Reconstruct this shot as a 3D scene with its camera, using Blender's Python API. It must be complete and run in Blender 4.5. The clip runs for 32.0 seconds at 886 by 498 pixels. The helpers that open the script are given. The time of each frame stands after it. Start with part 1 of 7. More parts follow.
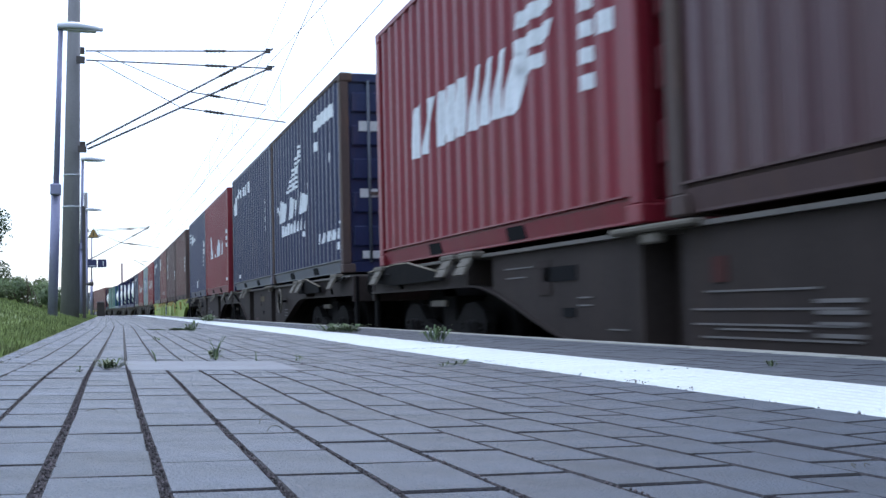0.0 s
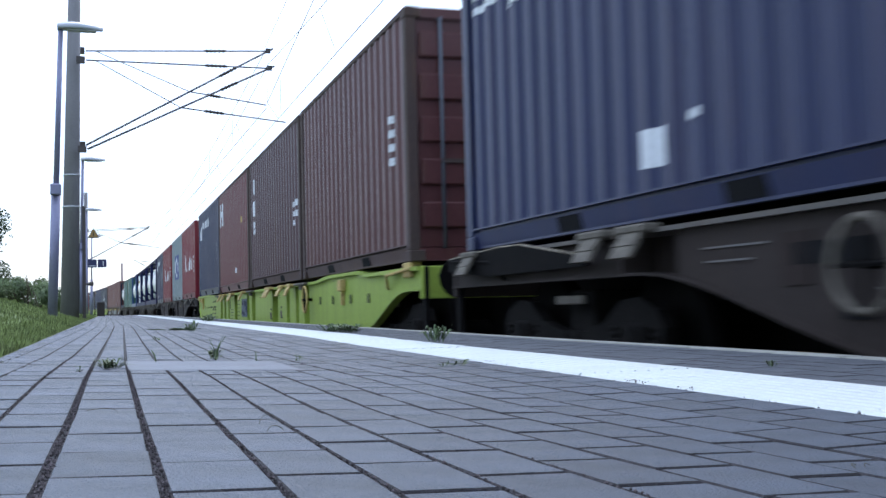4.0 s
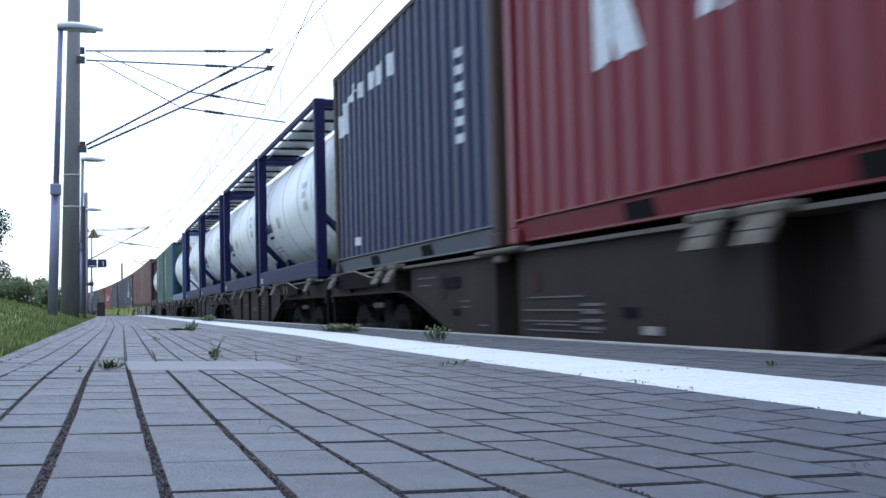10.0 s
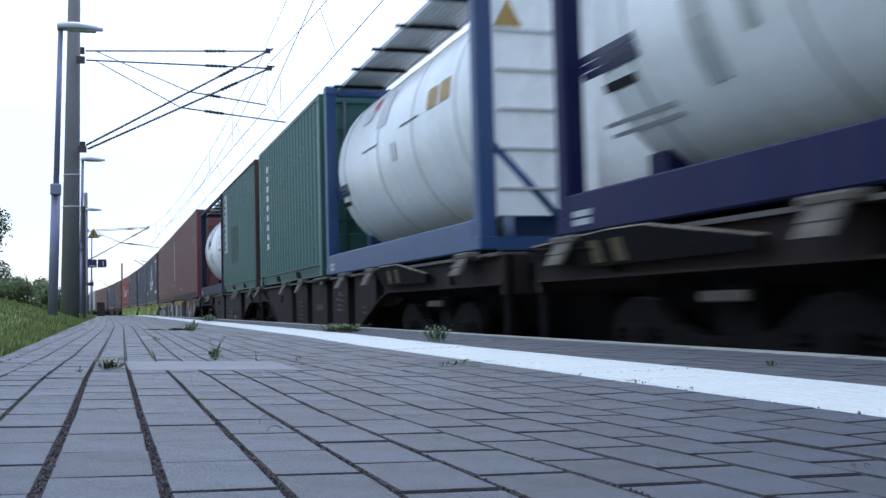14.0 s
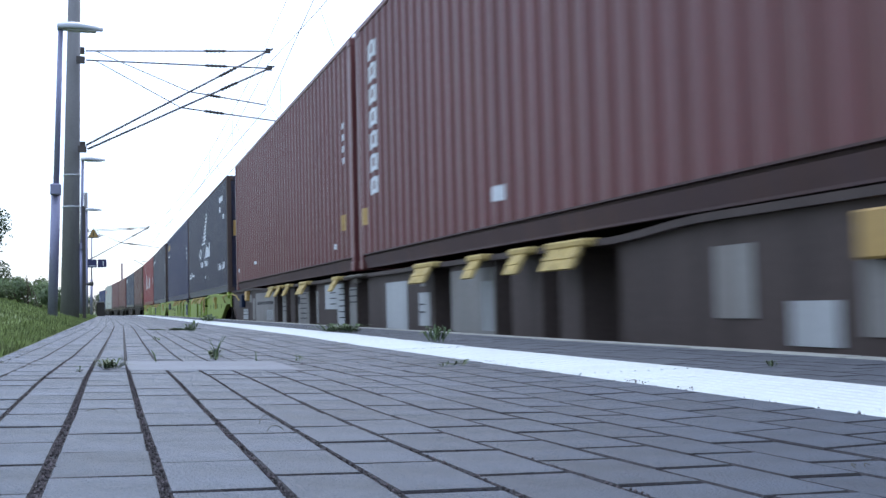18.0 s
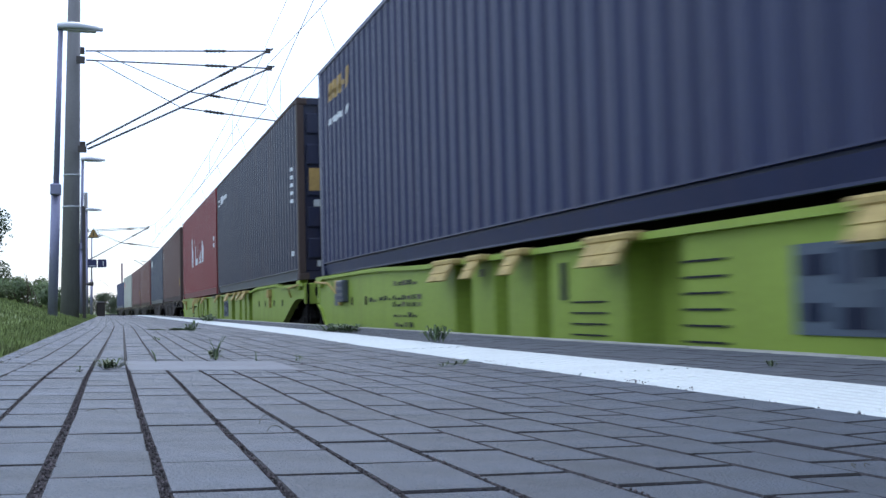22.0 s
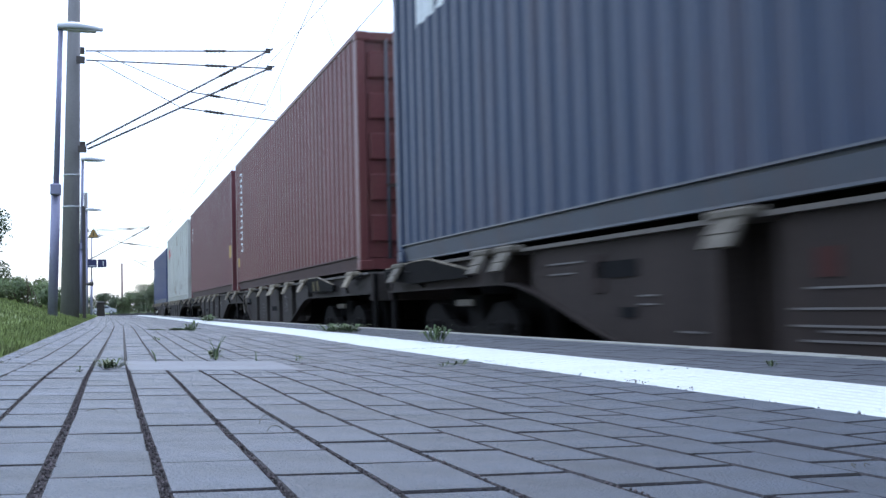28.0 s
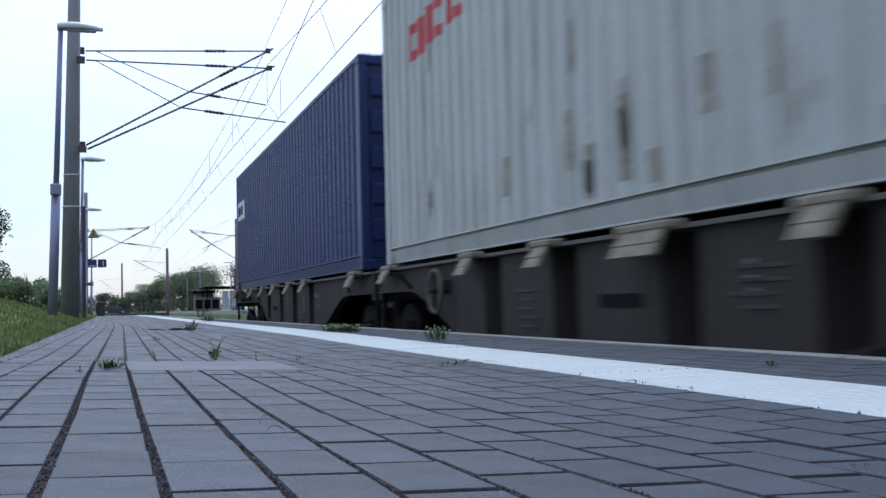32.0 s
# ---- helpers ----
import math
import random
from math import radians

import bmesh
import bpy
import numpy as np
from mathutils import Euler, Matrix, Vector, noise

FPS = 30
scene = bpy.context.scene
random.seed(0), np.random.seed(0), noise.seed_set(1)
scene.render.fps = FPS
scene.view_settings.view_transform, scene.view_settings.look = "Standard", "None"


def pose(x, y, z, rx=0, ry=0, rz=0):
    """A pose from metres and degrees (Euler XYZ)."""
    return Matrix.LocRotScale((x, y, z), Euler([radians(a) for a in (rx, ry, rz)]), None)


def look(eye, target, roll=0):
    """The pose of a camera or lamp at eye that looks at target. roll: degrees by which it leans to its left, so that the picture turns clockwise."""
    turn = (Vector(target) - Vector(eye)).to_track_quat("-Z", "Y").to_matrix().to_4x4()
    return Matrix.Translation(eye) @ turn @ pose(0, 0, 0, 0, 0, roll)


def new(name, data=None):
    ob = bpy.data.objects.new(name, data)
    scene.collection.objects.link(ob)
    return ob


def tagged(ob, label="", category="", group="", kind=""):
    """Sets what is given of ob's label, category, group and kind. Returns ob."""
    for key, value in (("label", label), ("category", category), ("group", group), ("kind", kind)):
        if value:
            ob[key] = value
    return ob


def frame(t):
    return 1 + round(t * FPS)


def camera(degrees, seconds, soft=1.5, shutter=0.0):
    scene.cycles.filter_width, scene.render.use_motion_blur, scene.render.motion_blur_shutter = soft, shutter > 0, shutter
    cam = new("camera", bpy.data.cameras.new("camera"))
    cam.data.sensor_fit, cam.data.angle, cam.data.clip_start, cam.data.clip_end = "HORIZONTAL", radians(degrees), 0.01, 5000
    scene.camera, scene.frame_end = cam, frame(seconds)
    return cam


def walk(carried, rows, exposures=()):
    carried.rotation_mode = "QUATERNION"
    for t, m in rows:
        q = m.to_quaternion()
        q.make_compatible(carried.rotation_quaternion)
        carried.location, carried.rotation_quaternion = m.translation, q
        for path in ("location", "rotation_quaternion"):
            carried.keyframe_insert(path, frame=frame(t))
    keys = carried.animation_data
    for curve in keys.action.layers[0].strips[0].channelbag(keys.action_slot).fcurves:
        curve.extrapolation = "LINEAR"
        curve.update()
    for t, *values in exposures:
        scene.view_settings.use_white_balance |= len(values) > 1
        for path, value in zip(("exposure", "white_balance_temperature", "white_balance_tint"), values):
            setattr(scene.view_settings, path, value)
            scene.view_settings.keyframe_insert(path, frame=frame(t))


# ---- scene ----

# ---------------------------------------------------------------- camera
EYE = Vector((0.0, 0.0, 0.175))
YAW, PITCH, ROLL = radians(17.5405), radians(2.9537), -1.4246
AIM = EYE + Vector((math.sin(YAW) * math.cos(PITCH), math.cos(YAW) * math.cos(PITCH), math.sin(PITCH)))
cam = camera(45.14, 32.0, 1.5, 0.5)
walk(cam, [(0.0, look(EYE, AIM, ROLL)), (32.0, look(EYE, AIM, ROLL))],
     [(0.0, 0.32), (2.0, 0.31), (3.5, 0.31), (5.5, 0.09), (7.0, 0.08), (9.0, 0.12), (10.0, 0.17), (11.0, 0.02), (12.0, -0.13), (13.0, -0.10), (14.0, -0.06), (14.5, -0.02),
      (16.5, 0.25), (17.0, 0.27), (19.0, 0.32), (20.0, 0.22), (22.0, 0.10), (25.0, 0.12), (27.5, 0.39), (29.0, 0.47), (30.5, 0.29), (31.0, 0.15), (32.0, -0.27)])

# ---------------------------------------------------------------- world and sun
SUN_EL, SUN_AZ = radians(46), radians(20)     # the bright side of the sky lies ahead, over the track
world = bpy.data.worlds.new("sky")
scene.world = world
world.use_nodes = True
wn, wl = world.node_tree.nodes, world.node_tree.links
wn.clear()
w_out, w_bg = wn.new("ShaderNodeOutputWorld"), wn.new("ShaderNodeBackground")
w_sky = wn.new("ShaderNodeTexSky")
w_sky.sky_type, w_sky.sun_disc, w_sky.sun_elevation, w_sky.sun_rotation = "NISHITA", False, SUN_EL, SUN_AZ
w_co, w_map, w_noise, w_ramp, w_mix = (wn.new("ShaderNodeTexCoord"), wn.new("ShaderNodeMapping"), wn.new("ShaderNodeTexNoise"),
                                       wn.new("ShaderNodeValToRGB"), wn.new("ShaderNodeMixRGB"))
w_map.inputs["Scale"].default_value = (1.0, 1.0, 3.0)
w_noise.inputs["Scale"].default_value, w_noise.inputs["Detail"].default_value = 2.2, 6
w_ramp.color_ramp.elements[0].position, w_ramp.color_ramp.elements[1].position = 0.36, 0.56
w_ramp.color_ramp.elements[0].color = (0.45, 0.45, 0.45, 1)
w_ramp.color_ramp.elements[1].color = (0.72, 0.72, 0.72, 1)
w_sep, w_add, w_veil = wn.new("ShaderNodeSeparateXYZ"), wn.new("ShaderNodeMath"), wn.new("ShaderNodeValToRGB")
w_add.operation, w_add.inputs[1].default_value = "MULTIPLY_ADD", 0.34
veil = w_veil.color_ramp.elements
veil[0].position, veil[0].color = 0.25, (5.0, 6.5, 8.85, 1)
veil[1].position, veil[1].color = 0.60, (9.2, 11.3, 15.5, 1)
veil.new(0.88).color = (12.2, 14.8, 19.9, 1)
wl.new(w_co.outputs["Generated"], w_sep.inputs[0])
wl.new(w_noise.outputs[0], w_add.inputs[0])
w_side = wn.new("ShaderNodeMath")
w_side.operation, w_side.inputs[1].default_value = "MULTIPLY_ADD", 0.17      # the sky is brighter ahead than behind
wl.new(w_sep.outputs[1], w_side.inputs[0])
wl.new(w_sep.outputs[2], w_side.inputs[2])
wl.new(w_side.outputs[0], w_add.inputs[2])
wl.new(w_add.outputs[0], w_veil.inputs[0])
wl.new(w_veil.outputs[0], w_mix.inputs[2])
wl.new(w_co.outputs["Generated"], w_map.inputs[0])
wl.new(w_map.outputs[0], w_noise.inputs["Vector"])
wl.new(w_noise.outputs[0], w_ramp.inputs[0])
wl.new(w_ramp.outputs[0], w_mix.inputs[0])
wl.new(w_sky.outputs[0], w_mix.inputs[1])
wl.new(w_mix.outputs[0], w_bg.inputs[0])
wl.new(w_bg.outputs[0], w_out.inputs[0])
w_bg.inputs[1].default_value = 0.14
sun = new("sun", bpy.data.lights.new("sun", "SUN"))
sun.data.energy, sun.data.angle, sun.data.color = 1.3, radians(40), (1.0, 0.995, 0.96)
sun.matrix_world = look((0, 0, 0), (-math.sin(SUN_AZ) * math.cos(SUN_EL), -math.cos(SUN_AZ) * math.cos(SUN_EL), -math.sin(SUN_EL)))


# ---------------------------------------------------------------- materials
def surface(name, color, rough=0.6, metal=0.0, vary=0.12, grain=40.0, blotch=2.0, bump=0.15, dirt=None, dirt_amount=0.0,
            random_amount=0.0, streak=False, island=False):
    """A painted or mineral surface: base colour, fine grain, large blotches, and dirt with a shape of its own."""
    m = bpy.data.materials.new(name)
    m.use_nodes = True
    n, l = m.node_tree.nodes, m.node_tree.links
    b = n["Principled BSDF"]
    b.inputs["Roughness"].default_value, b.inputs["Metallic"].default_value = rough, metal
    co = n.new("ShaderNodeTexCoord")
    fine, big = n.new("ShaderNodeTexNoise"), n.new("ShaderNodeTexNoise")
    fine.inputs["Scale"].default_value, fine.inputs["Detail"].default_value = grain, 5
    big.inputs["Scale"].default_value, big.inputs["Detail"].default_value = blotch, 6
    l.new(co.outputs["Object"], fine.inputs["Vector"])
    if streak:
        mp = n.new("ShaderNodeMapping")
        mp.inputs["Scale"].default_value = (1.0, 3.6, 0.22)
        l.new(co.outputs["Object"], mp.inputs[0])
        l.new(mp.outputs[0], big.inputs["Vector"])
    else:
        l.new(co.outputs["Object"], big.inputs["Vector"])
    add = n.new("ShaderNodeMath")
    add.operation = "ADD"
    l.new(fine.outputs[0], add.inputs[0])
    l.new(big.outputs[0], add.inputs[1])
    value = add.outputs[0]
    if random_amount:
        info = n.new("ShaderNodeNewGeometry" if island else "ShaderNodeObjectInfo")
        scale = n.new("ShaderNodeMath")
        scale.operation, scale.inputs[1].default_value = "MULTIPLY_ADD", random_amount * 2
        l.new(info.outputs["Random Per Island" if island else "Random"], scale.inputs[0])
        l.new(value, scale.inputs[2])
        off = n.new("ShaderNodeMath")
        off.operation, off.inputs[1].default_value = "SUBTRACT", random_amount
        l.new(scale.outputs[0], off.inputs[0])
        value = off.outputs[0]
    span = n.new("ShaderNodeMapRange")
    span.inputs["From Min"].default_value, span.inputs["From Max"].default_value = 0.5, 1.5
    span.inputs["To Min"].default_value, span.inputs["To Max"].default_value = 1 - vary * 2, 1 + vary * 2
    l.new(value, span.inputs["Value"])
    mul = n.new("ShaderNodeVectorMath")
    mul.operation = "SCALE"
    mul.inputs[0].default_value = color[:3]
    l.new(span.outputs[0], mul.inputs["Scale"])
    result = mul.outputs[0]
    if dirt:
        spots = n.new("ShaderNodeTexNoise")
        spots.inputs["Scale"].default_value, spots.inputs["Detail"].default_value = blotch * 2.3, 8
        spots.inputs["Roughness"].default_value = 0.7
        l.new(mp.outputs[0] if streak else co.outputs["Object"], spots.inputs["Vector"])
        ramp = n.new("ShaderNodeValToRGB")
        ramp.color_ramp.elements[0].position, ramp.color_ramp.elements[1].position = 0.5, 0.72
        ramp.color_ramp.elements[1].color = (dirt_amount,) * 3 + (1,)
        l.new(spots.outputs[0], ramp.inputs[0])
        mix = n.new("ShaderNodeMixRGB")
        mix.inputs[2].default_value = (*dirt[:3], 1)
        l.new(ramp.outputs[0], mix.inputs[0])
        l.new(result, mix.inputs[1])
        result = mix.outputs[0]
    l.new(result, b.inputs["Base Color"])
    bp = n.new("ShaderNodeBump")
    bp.inputs["Strength"].default_value, bp.inputs["Distance"].default_value = bump, 0.01
    l.new(value, bp.inputs["Height"])
    l.new(bp.outputs[0], b.inputs["Normal"])
    return m


RUST = (0.13, 0.07, 0.045)
PAINT = {}


def paint(key, color, dirt_amount=0.45, rough=0.43, vary=0.1, dirt=RUST, gloss=None):
    PAINT[key] = surface("paint_" + key, color, rough, 0.0, vary, 30, 0.9, 0.09, dirt, dirt_amount, 0.0, True)
    PAINT[key].node_tree.nodes["Principled BSDF"].inputs["Specular IOR Level"].default_value = gloss or (0.33 if rough < 0.5 else 0.14)


paint("red", (0.165, 0.010, 0.020), gloss=0.32)
paint("bright_red", (0.20, 0.014, 0.022), 0.25, gloss=0.40)
paint("maroon", (0.054, 0.017, 0.023), gloss=0.40)
paint("brown", (0.125, 0.036, 0.036), gloss=0.40)
paint("rust_red", (0.115, 0.022, 0.024), gloss=0.40)
paint("dull_brown", (0.082, 0.026, 0.026), gloss=0.40)
paint("wine", (0.115, 0.030, 0.038), gloss=0.40)
paint("navy", (0.016, 0.022, 0.070), 0.2)
paint("slate", (0.013, 0.020, 0.060), 0.25, gloss=0.27)
paint("steel_blue", (0.023, 0.038, 0.076), 0.35)
paint("teal_blue", (0.010, 0.017, 0.040), 0.3, 0.6)
paint("charcoal", (0.019, 0.022, 0.048), 0.2, gloss=0.40)
paint("royal", (0.010, 0.024, 0.10), 0.15)
paint("green", (0.028, 0.105, 0.086), 0.3, gloss=0.40)
paint("mint_grey", (0.17, 0.22, 0.235), 0.8, dirt=(0.10, 0.10, 0.095), gloss=0.40)
paint("pale_grey", (0.40, 0.41, 0.385), 0.8, dirt=(0.20, 0.165, 0.13), gloss=0.40)
paint("frame_blue", (0.010, 0.013, 0.06), 0.2, 0.55)
paint("sky_blue", (0.026, 0.066, 0.16), 0.2)
paint("wagon_dark", (0.027, 0.0185, 0.0165), 0.5, 0.75, 0.16, (0.045, 0.030, 0.024))
paint("wagon_grime", (0.034, 0.026, 0.0235), 0.5, 0.75, 0.16, (0.055, 0.038, 0.030))
paint("wagon_lime", (0.27, 0.357, 0.062), 0.18, 0.5)
paint("wagon_grey", (0.074, 0.056, 0.050), 0.6, 0.65, 0.14, (0.035, 0.028, 0.024))
paint("rail_grey", (0.075, 0.085, 0.105), 0.5)
paint("post_rust", (0.070, 0.050, 0.046), 0.6, 0.7)
paint("wagon_ash", (0.046, 0.039, 0.036), 0.5, 0.75, 0.16, (0.06, 0.048, 0.042))
paint("deck_edge_highlight", (0.115, 0.104, 0.094), 0.5, 0.7)
paint("line_text", (0.15, 0.14, 0.135), 0.4, 0.7)
paint("red_plate", (0.055, 0.018, 0.016), 0.3, 0.7)
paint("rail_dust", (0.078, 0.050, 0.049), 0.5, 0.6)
paint("dark_green", (0.014, 0.050, 0.044), 0.2)
paint("lime_hole_shade", (0.075, 0.10, 0.022), 0.3, 0.6)
paint("panel_blue", (0.10, 0.125, 0.16), 0.3, 0.6)
paint("wagon_pale", (0.24, 0.23, 0.215), 0.45, 0.65)
paint("faded_text", (0.062, 0.054, 0.052), 0.3, 0.65)
paint("panel_white", (0.42, 0.43, 0.43), 0.3, 0.6)
M_WHITE = surface("lettering_white", (0.60, 0.62, 0.65), 0.6, 0, 0.12, 25, 1.5, 0.03)
M_STAIN = surface("rust_stain", (0.27, 0.235, 0.19), 0.6, 0, 0.3, 25, 6, 0.03, (0.33, 0.33, 0.31), 0.9)
M_BLACK = surface("lettering_black", (0.03, 0.03, 0.035), 0.6, 0, 0.1, 25, 1.5, 0.03)
M_BLUE = surface("decal_blue", (0.045, 0.06, 0.20), 0.55, 0, 0.1, 25, 1.5, 0.03)
M_REDTXT = surface("decal_red", (0.45, 0.05, 0.06), 0.55, 0, 0.1, 25, 1.5, 0.03)
M_ORANGE = surface("decal_orange", (0.42, 0.17, 0.07), 0.55, 0, 0.2, 25, 3, 0.03)
M_YELLOW = surface("decal_yellow", (0.40, 0.25, 0.075), 0.55, 0, 0.12, 25, 3, 0.03, RUST, 0.4)
M_TANK = surface("tank_cladding", (0.86, 0.88, 0.88), 0.3, 0.0, 0.05, 12, 1.1, 0.02, (0.32, 0.31, 0.29), 0.25, 0, True)
M_BAND = surface("tank_band", (0.47, 0.48, 0.49), 0.4, 0.2, 0.08, 20, 2, 0.02)
M_ZINC = surface("galvanised_steel", (0.40, 0.42, 0.44), 0.45, 0.75, 0.15, 30, 3, 0.05)
# near-black bases: the shade under the wagons is put into these two colours
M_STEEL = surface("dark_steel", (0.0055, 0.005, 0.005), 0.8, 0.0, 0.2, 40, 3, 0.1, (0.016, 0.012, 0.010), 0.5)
M_BOGIE = surface("bogie_grime_and_shade", (0.010, 0.009, 0.0085), 0.8, 0.0, 0.3, 30, 4, 0.2, (0.016, 0.013, 0.012), 0.6)
M_RAIL = surface("rail_steel", (0.11, 0.075, 0.055), 0.6, 0.5, 0.2, 40, 3, 0.1)
M_CLIP = surface("worn_yellow_flap", (0.47, 0.35, 0.14), 0.6, 0.0, 0.2, 18, 6, 0.1, (0.12, 0.09, 0.06), 0.6)
M_CLIPD = surface("grimy_flap", (0.135, 0.12, 0.10), 0.65, 0.0, 0.25, 18, 6, 0.1, (0.05, 0.04, 0.035), 0.6)
M_CLIPG = surface("grimy_yellow", (0.095, 0.078, 0.040), 0.65, 0.0, 0.25, 18, 6, 0.1, (0.05, 0.04, 0.03), 0.7)
M_CLIPT = surface("tan_flap", (0.25, 0.215, 0.165), 0.65, 0.0, 0.25, 18, 6, 0.1, (0.09, 0.075, 0.06), 0.6)
M_CLIPW = surface("worn_grey_flap", (0.36, 0.34, 0.31), 0.6, 0.0, 0.2, 18, 6, 0.1, (0.10, 0.08, 0.06), 0.6)
M_DARK = surface("black_and_opening_shade", (0.012, 0.012, 0.013), 0.9, 0, 0.1, 20, 2, 0.0)
for m in (M_STEEL, M_BOGIE, M_DARK, M_BLACK, M_CLIP, M_CLIPD, M_CLIPG, M_CLIPT, M_CLIPW, M_RAIL):
    m.node_tree.nodes["Principled BSDF"].inputs["Specular IOR Level"].default_value = 0.06
M_BRICK = surface("concrete_paver", (0.067, 0.087, 0.121), 0.56, 0, 0.36, 240, 9, 1.0, (0.060, 0.071, 0.096), 0.55, 0.13)
M_BRICK_FAR = surface("concrete_paver_far", (0.067, 0.087, 0.121), 0.56, 0, 0.36, 240, 9, 1.0, (0.060, 0.071, 0.096), 0.55, 0.13, island=True)
M_JOINT = surface("joint_sand_and_block_sides", (0.029, 0.027, 0.033), 0.95, 0, 0.35, 160, 12, 0.8, (0.016, 0.018, 0.012), 0.7)
M_GRIT = surface("joint_grit", (0.072, 0.060, 0.064), 0.95, 0, 0.3, 300, 30, 0.2, None, 0, 0.7, island=True)
M_DRY = surface("dry_stem", (0.085, 0.075, 0.055), 0.9, 0, 0.2, 80, 8, 0.0)
M_SLAB = surface("smooth_concrete", (0.175, 0.189, 0.221), 0.85, 0, 0.12, 150, 4, 0.2, (0.13, 0.12, 0.12), 0.5, 0.06)
M_EDGE = surface("edge_slab", (0.063, 0.072, 0.090), 0.85, 0, 0.12, 190, 4, 0.3, (0.16, 0.16, 0.17), 0.4, 0.2)
M_EDGE_FAR = surface("edge_slab_far", (0.063, 0.072, 0.090), 0.85, 0, 0.12, 190, 4, 0.3, (0.16, 0.16, 0.17), 0.4, 0.2, island=True)
M_NOSE = surface("platform_nosing", (0.30, 0.30, 0.27), 0.85, 0, 0.15, 120, 3, 0.2, (0.12, 0.11, 0.10), 0.5, 0.1)
M_STRIP = surface("white_tactile_plate", (0.58, 0.615, 0.61), 0.7, 0, 0.05, 150, 5, 0.1, (0.42, 0.42, 0.43), 0.45, 0.1)
M_CONC = surface("mast_concrete", (0.185, 0.178, 0.188), 0.9, 0, 0.12, 40, 1.5, 0.2, (0.10, 0.10, 0.10), 0.5, 0, True)
M_LAMP = surface("lamp_pole_paint", (0.20, 0.20, 0.30), 0.45, 0.2, 0.08, 30, 2, 0.03)
M_LAMPHEAD = surface("lamp_head_paint", (0.34, 0.36, 0.40), 0.4, 0.1, 0.06, 30, 2, 0.02)
M_LENS = surface("lamp_lens", (0.30, 0.32, 0.34), 0.2, 0, 0.05, 30, 2, 0.0)
M_WIRE = surface("copper_wire", (0.035, 0.036, 0.045), 0.7, 0.0, 0.1, 60, 5, 0.0)
M_TUBE = surface("cantilever_tube", (0.14, 0.135, 0.155), 0.5, 0.4, 0.1, 40, 3, 0.03)
M_INSUL = surface("brown_insulator", (0.045, 0.035, 0.035), 0.35, 0, 0.1, 40, 3, 0.0)
M_GRASS = surface("grass_blades", (0.167, 0.211, 0.068), 0.8, 0, 0.3, 3, 0.6, 0.0, (0.14, 0.13, 0.06), 0.5, 0.5, island=True)
M_SOIL = surface("turf", (0.135, 0.175, 0.06), 0.95, 0, 0.3, 25, 0.7, 0.5, (0.09, 0.08, 0.045), 0.5)
M_LEAF = surface("tree_leaves", (0.088, 0.118, 0.050), 0.7, 0, 0.3, 2, 0.3, 0.0, None, 0, 0.6, island=True)
M_BUSH = surface("bush_leaves", (0.13, 0.18, 0.072), 0.7, 0, 0.3, 2, 0.3, 0.0, None, 0, 0.5, island=True)
M_LEAF_DARK = surface("dark_leaves", (0.045, 0.066, 0.030), 0.7, 0, 0.3, 2, 0.3, 0.0, None, 0, 0.6, island=True)
M_LEAF_RED = surface("copper_leaves", (0.085, 0.045, 0.055), 0.7, 0, 0.3, 2, 0.3, 0.0, None, 0, 0.6, island=True)
M_WEED = surface("weed_leaves", (0.075, 0.115, 0.045), 0.65, 0, 0.25, 40, 6, 0.0, None, 0, 0.4, island=True)
M_BARK = surface("bark", (0.10, 0.08, 0.06), 0.9, 0, 0.25, 30, 4, 0.5)
M_BALLAST = surface("ballast", (0.13, 0.115, 0.10), 0.95, 0, 0.4, 18, 2, 1.0, (0.07, 0.05, 0.04), 0.6)
M_ASPHALT = surface("asphalt", (0.055, 0.055, 0.06), 0.9, 0, 0.2, 60, 2, 0.3)
M_SIGN_BLUE = surface("display_blue", (0.012, 0.016, 0.075), 0.35, 0, 0.05, 20, 2, 0.0)
M_SIGN_YELLOW = surface("warning_yellow", (0.28, 0.17, 0.05), 0.5, 0, 0.08, 20, 2, 0.0)
M_MAST_RED = surface("steel_mast", (0.16, 0.10, 0.12), 0.6, 0.2, 0.1, 20, 2, 0.05)
M_WALL = surface("brick_wall", (0.15, 0.105, 0.095), 0.9, 0, 0.2, 30, 2, 0.2)
M_CAR_SILVER = surface("car_silver", (0.45, 0.47, 0.50), 0.25, 0.5, 0.03, 10, 1, 0.0)
M_CAR_DARK = surface("car_dark", (0.03, 0.035, 0.045), 0.25, 0.2, 0.03, 10, 1, 0.0)
M_GLASS = surface("dark_car_glass", (0.02, 0.025, 0.03), 0.08, 0, 0.05, 10, 1, 0.0)
M_TYRE = surface("tyre_rubber", (0.02, 0.02, 0.02), 0.85, 0, 0.1, 30, 2, 0.1)


# ---------------------------------------------------------------- mesh helpers
def box(bm, x0, x1, y0, y1, z0, z1, bevel=0.0):
    v = [bm.verts.new((x, y, z)) for z in (z0, z1) for y in (y0, y1) for x in (x0, x1)]
    fs = [bm.faces.new([v[i] for i in q]) for q in ((0, 2, 3, 1), (4, 5, 7, 6), (0, 1, 5, 4), (2, 6, 7, 3), (0, 4, 6, 2), (1, 3, 7, 5))]
    if bevel:
        es = list({e for f in fs for e in f.edges})
        bmesh.ops.bevel(bm, geom=es, offset=bevel, segments=1, affect="EDGES", profile=0.5)
    return bm


